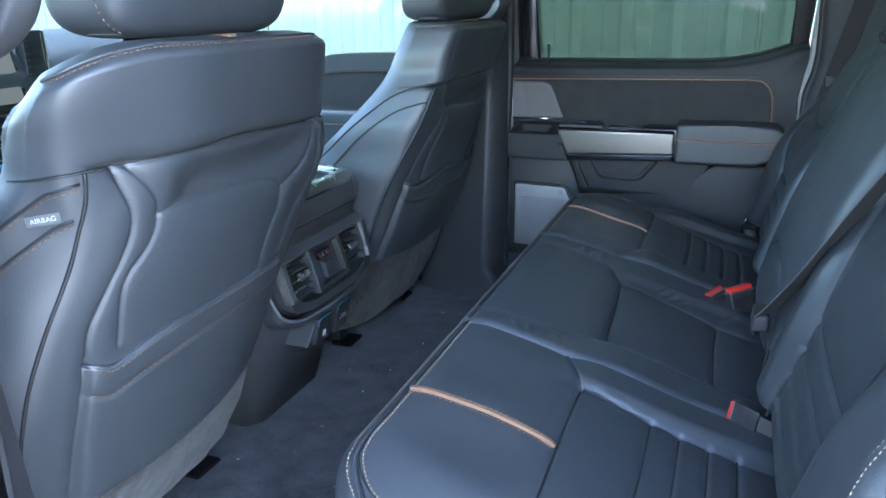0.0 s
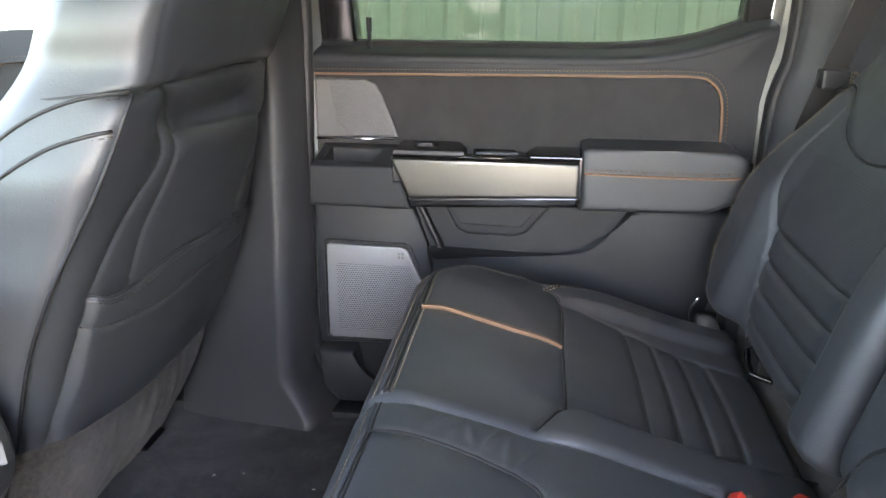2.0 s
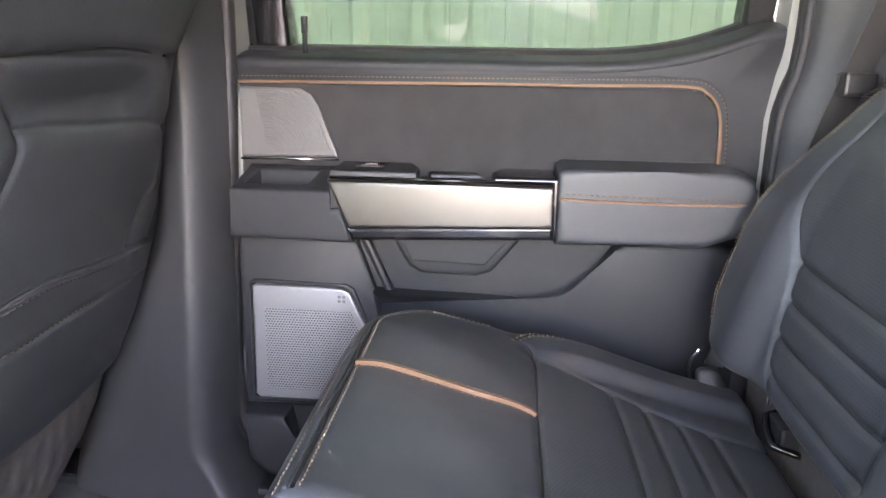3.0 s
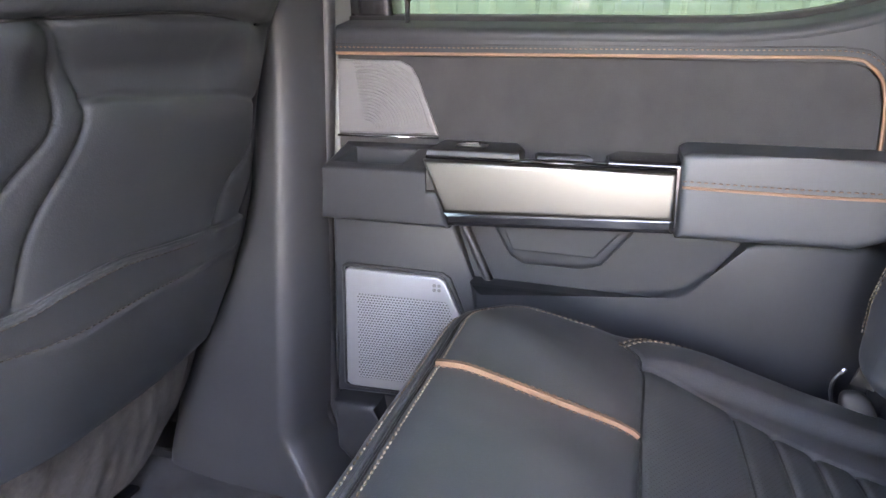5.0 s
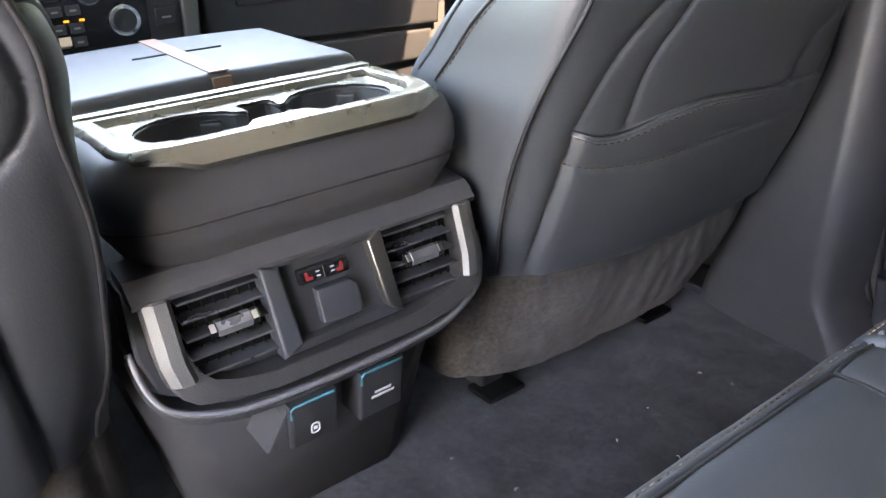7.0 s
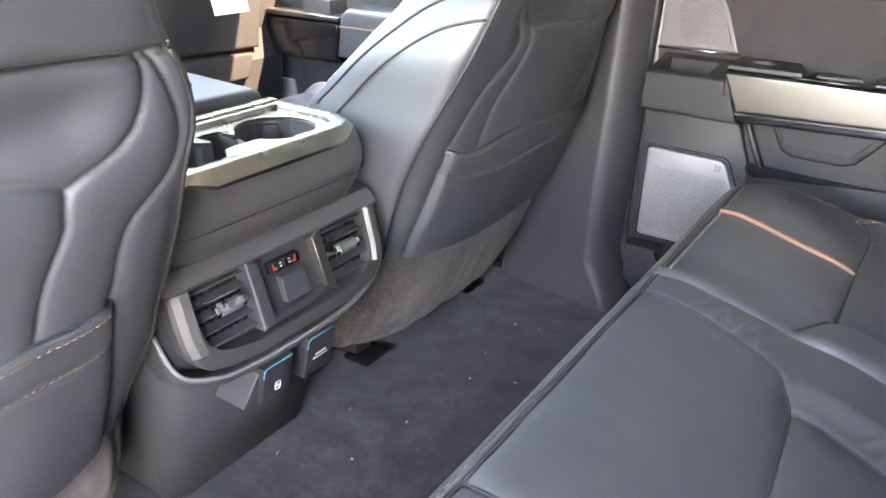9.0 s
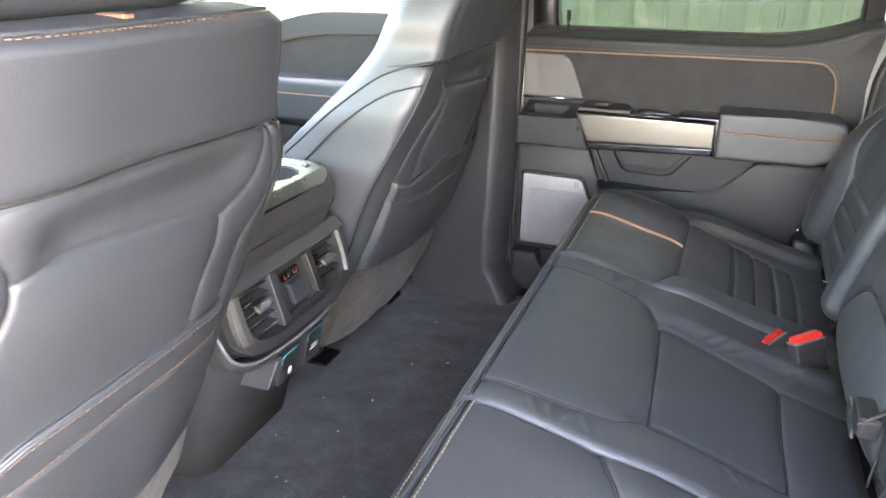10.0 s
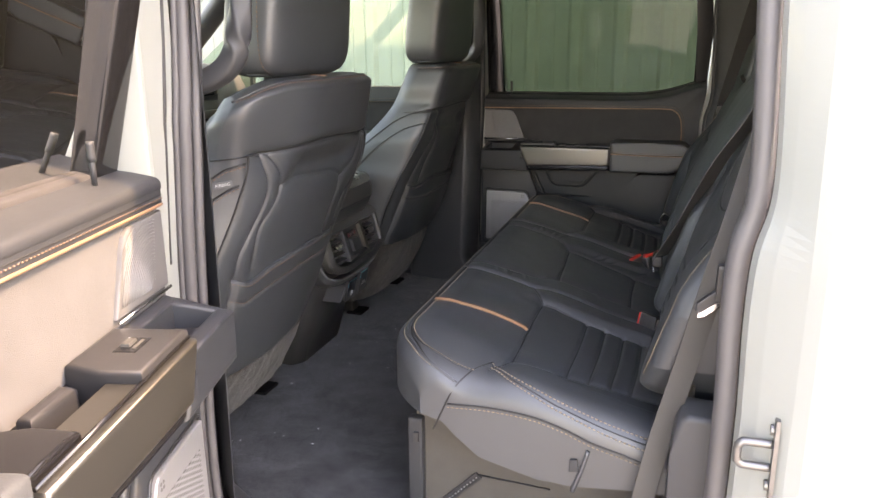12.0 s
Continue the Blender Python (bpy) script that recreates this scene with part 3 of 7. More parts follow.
def rear_pillar(sgn):
    """The trimmed post behind the rear door, with the seal on its edge and the painted jamb outside."""
    p = thing("pillar_north_rear" if sgn > 0 else "pillar_south_rear", "charcoal plastic trim of the post behind the rear door", "pillar", (0.50, sgn * 0.80, 0), kind="structure")
    # rear edge of the door opening, from roof to sill
    edge = spline([(0.452, ROOF), (0.468, 0.90), (0.476, 0.74), (0.474, 0.672), (0.460, 0.611), (0.457, 0.52), (0.460, 0.39), (0.458, 0.22), (0.452, 0.08), (0.44, 0.02)], 0.015)
    prof = [(0.004, 0.868), (0.008, 0.845), (0.02, 0.828), (0.045, 0.815), (0.075, 0.80), (0.10, 0.775), (0.15, 0.755), (0.22, 0.75)]
    verts, faces = [], []
    n = len(prof)
    for ex, ez in edge:
        lean = 0.05 * max(0.0, ez - 0.62) / 0.6
        for dx, y in prof:
            verts.append((ex + dx, sgn * (y - lean), ez))
    m = len(edge)
    faces = [(j * n + i, j * n + i + 1, (j + 1) * n + i + 1, (j + 1) * n + i) for j in range(m - 1) for i in range(n - 1)]
    solid("pillar_trim", verts, faces, PILLAR, p)
    seal = np.array([(ex + 0.012, sgn * (0.872 - 0.05 * max(0.0, ez - 0.62) / 0.6), ez) for ex, ez in edge])
    tube("door_seal", seal, 0.014, SEAL_SUNLIT if sgn < 0 else RUBBER, p, "black rubber door seal")
    tube("inner_seal_lip", seal + np.array([-0.006, -sgn * 0.020, 0]), 0.007, SEAL_SUNLIT if sgn < 0 else RUBBER, p)
    # painted jamb: steps outward and rearward from the seal
    jam = [(0.026, 0.884), (0.030, 0.905), (0.045, 0.925), (0.075, 0.960), (0.090, 0.972), (0.16, 1.010), (0.30, 1.045)]
    verts = []
    n = len(jam)
    for ex, ez in edge:
        k = 0.35 + 0.65 * smooth_step(np.array((ez - 0.05) / 0.2))
        lean = 0.06 * max(0.0, ez - 0.62) / 0.6
        for dx, y in jam:
            verts.append((0.466 + (ex - 0.466) * max(0, 1 - (dx - 0.026) / 0.05) + dx, sgn * (y - lean), ez))
    faces = [(j * n + i, j * n + i + 1, (j + 1) * n + i + 1, (j + 1) * n + i) for j in range(m - 1) for i in range(n - 1)]
    ob = solid("painted_jamb", verts, faces, PAINT, p, "white painted door jamb", smooth=False)
    part("quarter_panel", brick(0.77, 1.9, *sorted((sgn * 0.90, sgn * 1.005)), -0.35, 0.80, 0.02), PAINT, p, "white painted side of the truck")
    return p


rear_pillar(1)
rear_pillar(-1)

# striker on the near jamb
striker = thing("door_striker", "bare steel door striker loop bolted on the white jamb", "striker", (0.525, -0.94, 0.37))
part("base_plate", prism([(-0.012, -0.055), (0.012, -0.055), (0.014, -0.03), (0.014, 0.03), (0.012, 0.055), (-0.012, 0.055), (-0.014, 0.03), (-0.014, -0.03)], 0, 0.005,
                         lambda a, b, d: (0.530 - d, -0.945 + a, 0.372 + b), 0.002), STEEL_DARK, striker)
tube("loop", straight([(0.526, -0.945, 0.390), (0.492, -0.945, 0.390), (0.486, -0.945, 0.384), (0.486, -0.945, 0.364), (0.492, -0.945, 0.358), (0.526, -0.945, 0.358)], 0.004), 0.0055, STEEL_DARK, striker)
for dz in (-0.038, 0.038):
    part("bolt", prism([(0.007 * math.cos(a), 0.007 * math.sin(a)) for a in np.linspace(0, 2 * math.pi, 10, endpoint=False)], 0, 0.004,
                       lambda a, b, d: (0.5245 - d, -0.945 + a, 0.372 + dz + b), 0.001), STEEL_DARK, striker)

# ---- doors ----
HINGE, OPEN = (-0.390, -0.985), 75.5


def rear_door(name, open_degrees, sgn, label):
    """A rear door: trim with armrest, speaker, tweeter and window. a: along the truck, z: up, d: inwards from the trim face."""
    c, s = math.cos(radians(-open_degrees)), math.sin(radians(-open_degrees))

    def to(a, z, d):
        x, y = a, sgn * (SIDE - d)
        if open_degrees:
            x, y = x - HINGE[0], y - HINGE[1]
            x, y, z = HINGE[0] + c * x - s * y, HINGE[1] + s * x + c * y, z + 0.028
        return (x, y, z)
    def lean(a, z, d):
        # the window frame leans inwards above the sill, the more on the opened door, whose hinges lean too
        slope = 0.27 if open_degrees else 0.18
        return to(a, z, d + slope * max(0.0, z - 0.69) + (0.010 if open_degrees else 0.0))
    door = thing(name, label, "door", to(-0.30, 0.02, 0), kind="structure")
    edge_r = [(0.448, 0.53), (0.444, 0.60), (0.455, 0.66), (0.462, 0.70), (0.463, 0.728)]
    # upper trim roll with the sill line
    top = [(-0.305, 0.684), (0.0, 0.684), (0.17, 0.684), (0.235, 0.686), (0.295, 0.692), (0.35, 0.703), (0.40, 0.719), (0.435, 0.732), (0.463, 0.736)]
    sill_line = spline(top, 0.012)
    shoulder = [(a, z - 0.022) for a, z in sill_line]
    part("upper_trim", prism([(-0.305, 0.636), *shoulder, (0.463, 0.700), (0.460, 0.68), *edge_r[:3][::-1], (0.448, 0.50), (0.39, 0.50), (0.391, 0.60), (0.376, 0.630), (0.348, 0.640)], -0.05, 0.006, to, 0.0025, segments=2), PLASTIC, door, smooth=True)
    roll = [(0.004, -0.030), (0.0066, -0.026), (0.0066, -0.020), (0.005, -0.0155), (0.001, -0.0125), (-0.006, -0.0105), (-0.035, -0.005), (-0.074, 0.0), (-0.074, -0.03)]
    verts = [to(a, z + dz, d) for a, z in sill_line for d, dz in roll]
    nr = len(roll)
    solid("sill_roll", verts, [(i * nr + q, i * nr + q + 1, (i + 1) * nr + q + 1, (i + 1) * nr + q) for i in range(len(sill_line) - 1) for q in range(nr - 1)] + [tuple(range(nr)), tuple(range((len(sill_line) - 1) * nr, len(sill_line) * nr))], PLASTIC, door).data.set_sharp_from_angle(angle=radians(35))
    # suede insert
    part("suede_panel", prism([(-0.305, 0.50), (0.392, 0.50), (0.389, 0.592), (0.380, 0.618), (0.362, 0.634), (0.340, 0.639), (-0.305, 0.635)], -0.02, -0.002, to, 0.003), SUEDE, door, "dark grey suede insert")
    pl = spline([(-0.304, 0.637), (0.20, 0.641), (0.335, 0.642), (0.368, 0.633), (0.385, 0.610), (0.391, 0.57), (0.392, 0.525)], 0.005)
    tube("piping", [to(a, z, 0.0048) for a, z in pl], 0.0026, PIPING, door, "tan piping round the suede", sides=6)
    off = spline([(-0.304, 0.645), (0.20, 0.649), (0.337, 0.650), (0.374, 0.640), (0.393, 0.614), (0.399, 0.57), (0.400, 0.525)], 0.005)
    stitches("stitching", np.array([to(a, z, 0.0068) for a, z in off]), THREAD, door, 0.0036, 0.0028, 0.0008)
    tube("upper_seam", [to(a, z, 0.0055) for a, z in off + np.array([0, 0.004])], 0.0011, SEAM, door, sides=5)
    # tweeter patch
    tw = [(-0.304, 0.527), (-0.157, 0.529), (-0.186, 0.603), (-0.196, 0.620), (-0.213, 0.628), (-0.303, 0.629)]
    patch = part("tweeter_cover", prism(tw, -0.01, 0.004, to, 0.003), TWEETER, door, "ridged silver-grey tweeter cover")
    for k in range(27):
        r = 0.012 + k * 0.0045
        pts = [(-0.262 + r * math.cos(t), 0.535 + r * 0.95 * math.sin(t)) for t in np.linspace(0.05, 1.75, 24)]
        pts = [p for p in pts if p[0] > -0.300 and p[1] < 0.624 and p[1] < 0.527 + (-0.163 - p[0]) * 2.5]
        if len(pts) > 3:
            tube("ridge", [to(a, z, 0.0042) for a, z in pts], 0.0008, TWEETER, patch, sides=4)
    tube("tweeter_edge", [to(-0.304, 0.524, 0.006), to(-0.156, 0.526, 0.006)], 0.002, CHROME, door, sides=6)
    # armrest: front block with a tray, satin bar, padded rear
    blk = part("armrest_front", prism([(-0.297, 0.423), (-0.118, 0.421), (-0.134, 0.466), (-0.138, 0.470), (-0.294, 0.470)], -0.02, 0.093, to, 0.010, segments=4), PLASTIC, door, smooth=True)
    up = lambda a, b, d: to(a, d - (0.022 * b / 0.0932 if d > 0.48 else 0.0), b)
    part("tray_floor", prism([(-0.280, 0.016), (-0.176, 0.016), (-0.176, 0.080), (-0.280, 0.080)], 0.460, 0.476, up, 0), PLASTIC_DARK, blk, "black sunk tray")
    for q in ([(-0.293, 0.0), (-0.157, 0.0), (-0.157, 0.020), (-0.290, 0.020)], [(-0.292, 0.072), (-0.152, 0.072), (-0.150, 0.0932), (-0.292, 0.0932)], [(-0.292, 0.010), (-0.270, 0.018), (-0.278, 0.078), (-0.292, 0.085)], [(-0.182, 0.018), (-0.156, 0.010), (-0.152, 0.085), (-0.188, 0.078)]):
        part("tray_rim", prism(q, 0.440, 0.517, up, 0.006, segments=4), PLASTIC, blk, smooth=True)
    part("switch_plate", prism([(-0.150, 0.0), (-0.045, 0.0), (-0.030, 0.045), (-0.030, 0.088), (-0.150, 0.088)], 0.470, 0.524, lambda a, b, d: to(a, d, b), 0.006, segments=3), PLASTIC_DARK, door, "black switch plate", smooth=True)
    sw = part("window_switch", prism([(-0.120, 0.034), (-0.078, 0.034), (-0.078, 0.060), (-0.120, 0.060)], 0.5215, 0.5250, lambda a, b, d: to(a, d, b), 0.002), GLOSS_BLACK, door, "black window switch with silver rocker")
    part("rocker", prism([(-0.108, 0.038), (-0.090, 0.038), (-0.090, 0.048), (-0.108, 0.048)], 0.524, 0.5290, lambda a, b, d: to(a, d, b), 0.0015), LIT_END_SILVER, sw, "silver rocker")
    part("rocker_mark", prism([(-0.112, 0.052), (-0.086, 0.052), (-0.086, 0.0555), (-0.112, 0.0555)], 0.524, 0.5262, lambda a, b, d: to(a, d, b), 0.0005), LIT_END_SILVER, sw)
    part("pull_pocket", prism([(-0.045, 0.0), (0.09, 0.0), (0.09, 0.075), (-0.045, 0.075)], 0.43, 0.462, lambda a, b, d: to(a, d, b), 0.004), PLASTIC_DARK, door)
    part("pocket_end", prism([(0.085, 0.0), (0.165, 0.0), (0.165, 0.082), (0.078, 0.082), (0.072, 0.04)], 0.440, 0.520, lambda a, b, d: to(a, d, b), 0.006, segments=3), GLOSS_BLACK, door, smooth=True)
    part("inner_latch_handle", prism([(-0.022, 0.006), (0.050, 0.006), (0.056, 0.024), (-0.016, 0.026)], 0.470, 0.514, lambda a, b, d: to(a, d, b), 0.007, segments=4), PLASTIC_DARK, door, "dark inner door pull", smooth=True)
    part("satin_bar", prism([(-0.153, 0.511), (-0.124, 0.443), (0.160, 0.452), (0.158, 0.511)], 0.05, 0.099, to, 0.0065, segments=4), SATIN, door, "brushed satin metal pull bar", smooth=True)
    part("bar_underside", prism([(-0.130, 0.443), (-0.122, 0.424), (0.160, 0.434), (0.161, 0.455)], 0.02, 0.090, to, 0.006), GLOSS_BLACK, door)
    arm = prism([(0.162, 0.430), (0.361, 0.431), (0.405, 0.448), (0.424, 0.472), (0.424, 0.512), (0.420, 0.524), (0.410, 0.532), (0.396, 0.535), (0.300, 0.535), (0.172, 0.535), (0.162, 0.530)], -0.02, 0.094, to, 0.018, segments=6)
    tube("bar_top_line", [to(-0.150, 0.5135, 0.088), to(0.158, 0.5135, 0.088)], 0.0026, GLOSS_BLACK, door, sides=6)
    pad_arm = part("armrest_pad", arm, LEATHER, door, "black leather armrest pad", smooth=True)
    tube("armrest_piping", [to(a, z, d) for a, z, d in spline([(0.165, 0.494, 0.095), (0.30, 0.492, 0.0955), (0.400, 0.493, 0.094), (0.418, 0.499, 0.083), (0.4245, 0.504, 0.06)], 0.006)], 0.0022, PIPING, pad_arm, "tan piping", sides=6)
    stitches("armrest_stitching", np.array([to(a, z, d) for a, z, d in spline([(0.165, 0.501, 0.0945), (0.30, 0.499, 0.095), (0.400, 0.500, 0.0935), (0.417, 0.506, 0.082)], 0.006)]), THREAD, pad_arm, 0.0045, 0.0035, 0.0009)
    # lower trim
    low = [(-0.312, 0.43), (-0.314, 0.05), (-0.26, 0.012), (0.36, 0.012), (0.448, 0.05), (0.450, 0.50), (-0.30, 0.50)]
    part("lower_trim", prism(low, -0.06, 0.014, to, 0.006), PLASTIC, door)
    part("raised_panel", prism([(-0.10, 0.334), (0.165, 0.326), (0.185, 0.330), (0.205, 0.345), (0.250, 0.412), (0.262, 0.428), (0.425, 0.428), (0.412, 0.25), (0.43, 0.06), (0.40, 0.03), (-0.02, 0.03), (-0.09, 0.28)], 0.0, 0.050, to, 0.014, segments=4), PLASTIC, door, smooth=True)
    part("pull_cup", prism([(-0.078, 0.425), (-0.048, 0.372), (-0.030, 0.362), (0.052, 0.360), (0.076, 0.368), (0.122, 0.425)], 0.0, 0.030, to, 0.010, segments=4), PLASTIC, door, smooth=True)
    part("cup_face", prism([(-0.062, 0.425), (-0.044, 0.382), (0.066, 0.379), (0.106, 0.425)], 0.0, 0.034, to, 0.003), PLASTIC, door)
    part("front_panel", prism([(-0.306, 0.420), (-0.128, 0.418), (-0.092, 0.315), (-0.075, 0.24), (-0.09, 0.14), (-0.306, 0.135)], 0.0, 0.030, to, 0.007, segments=3), PLASTIC, door, smooth=True)
    grl = [(-0.288, 0.155), (-0.287, 0.333), (-0.280, 0.337), (-0.146, 0.334), (-0.136, 0.328), (-0.098, 0.245), (-0.098, 0.158), (-0.106, 0.150), (-0.282, 0.150)]
    gr = part("speaker_grille", prism(grl, 0.02, 0.0375, to, 0.004, segments=3), GRILLE_PLAIN, door, "silver perforated speaker grille", smooth=True)
    part("mesh", prism([(-0.268, 0.166), (-0.268, 0.300), (-0.134, 0.298), (-0.112, 0.245), (-0.112, 0.166)], 0.03, 0.0379, to, 0.0), GRILLE, gr)
    for k in range(2):
        for j in range(2):
            part("logo_shape", prism([(0.0026 * math.cos(t) - 0.152 + 0.007 * j, 0.315 + 0.007 * k + 0.0026 * math.sin(t)) for t in np.linspace(0, 2 * math.pi, 8, endpoint=False)], 0.0375, 0.0380, to, 0), TWEETER, gr)
    tube("grille_gap", [to(a, z, 0.030) for a, z in straight([(p[0] * 1.0 + (0.004 if p[0] > -0.2 else -0.004), p[1] + (0.004 if p[1] > 0.25 else -0.004)) for p in grl + grl[:1]], 0.02)], 0.003, PLASTIC_DARK, door, sides=5)
    # map pocket at the foot
    part("map_pocket", prism([(-0.305, 0.128), (-0.235, 0.130), (-0.225, 0.075), (-0.20, 0.055), (-0.08, 0.05), (0.0, 0.05), (0.0, 0.02), (-0.27, 0.02), (-0.300, 0.05)], 0.0, 0.055, to, 0.012, segments=4), PLASTIC, door, smooth=True)
    part("pocket_shadow", prism([(-0.235, 0.130), (-0.225, 0.075), (-0.20, 0.055), (-0.06, 0.05), (-0.06, 0.130)], 0.0, 0.018, to, 0.0), PLASTIC_DARK, door)
    tube("trim_groove", [to(a, z, 0.022) for a, z in straight([(-0.118, 0.420), (-0.078, 0.335), (-0.060, 0.24)], 0.02)], 0.007, PLASTIC_DARK, door, sides=6)
    # window frame, glass, outer skin, lock pin
    fr = spline([(-0.286, 0.66), (-0.282, 0.80), (-0.270, 1.0), (-0.262, 1.17)], 0.03)
    part("window_post", prism([(-0.306, 0.675), (-0.240, 0.675), (-0.252, 0.90), (-0.256, 1.19), (-0.302, 1.19), (-0.304, 0.90)], -0.105, -0.058, lean, 0.008, segments=3), GLOSS_BLACK, door, smooth=True)
    part("frame_seal", prism([(-0.2715, 0.69), (-0.2655, 0.69), (-0.250, 1.16), (-0.256, 1.16)], -0.100, -0.070, lean, 0.002), RUBBER, door, "black rubber glass run")
    part("window_post_rear", prism([(0.418, 0.715), (0.462, 0.735), (0.470, 0.90), (0.440, 1.19), (0.385, 1.19), (0.425, 0.90)], -0.105, -0.058, lean, 0.008, segments=3), PLASTIC_DARK, door, smooth=True)
    part("window_header", prism([(-0.30, 1.13), (0.45, 1.13), (0.44, 1.20), (-0.30, 1.20)], -0.105, -0.058, lean, 0.008), PLASTIC_DARK, door)
    gl = part("pane", prism([(-0.29, 0.62), (0.45, 0.62), (0.455, 0.90), (0.42, 1.16), (-0.27, 1.16), (-0.28, 0.90), (-0.29, 0.69)], -0.088, -0.084, lean, 0), GLASS_TINT, door, "green tinted door window")
    lip = [(-0.050, -0.012), (-0.052, 0.0015), (-0.060, 0.0045), (-0.079, 0.007), (-0.081, -0.012)]
    verts = [to(a, z + dz, d) for a, z in sill_line for d, dz in lip]
    nl = len(lip)
    solid("glass_seal", verts, [(i * nl + q, i * nl + q + 1, (i + 1) * nl + q + 1, (i + 1) * nl + q) for i in range(len(sill_line) - 1) for q in range(nl - 1)], RUBBER, door, "black rubber glass seal")
    tube("window_seal", [to(a, z, -0.077) for a, z in sill_line + np.array([0.0, 0.001])][2:-1], 0.0058, RUBBER, door, sides=8)
    skin = part("outer_skin", prism([(-0.322, -0.06), (0.50, -0.06), (0.50, 0.66), (0.487, 0.71), (0.44, 0.685), (0.30, 0.645), (-0.322, 0.635)], -0.15, -0.090, to, 0.01), PAINT, door, "white painted door shell")
    part("painted_edge", prism([(-0.318, 0.0), (-0.3065, 0.0), (-0.3065, 1.18), (-0.318, 1.18)], -0.062, -0.006, to, 0.002), PAINT, door, "white painted door edge")
    part("painted_edge", prism([(0.451, 0.03), (0.458, 0.03), (0.463, 0.55), (0.4655, 0.60), (0.474, 0.66), (0.482, 0.70), (0.482, 0.90), (0.474, 0.90), (0.466, 0.70), (0.458, 0.66), (0.449, 0.60), (0.451, 0.55)], -0.062, -0.004, to, 0.002), PAINT, door, "white painted door edge")
    if open_degrees:
        for z in (0.19, 0.435):
            part("hinge", brick(-0.398, -0.364, -1.062, -0.944, z, z + 0.050, 0.005), PAINT, door, "white painted steel hinge")
    pin = tube("lock_pin", [to(-0.212, 0.676, -0.032), to(-0.212, 0.722, -0.032)], 0.0036, PLASTIC, door, "grey lock pin")
    tube("pin_head", [to(-0.212, 0.706, -0.032), to(-0.212, 0.712, -0.032), to(-0.212, 0.726, -0.032), to(-0.212, 0.730, -0.032)], 0.0050, PLASTIC, pin)
    return door


rear_door("door_1", 0, 1, "closed rear door with grey trim, suede panel and silver speaker")
rear_door("door_2", OPEN, -1, "rear door swung wide open, its trim in sunlight")


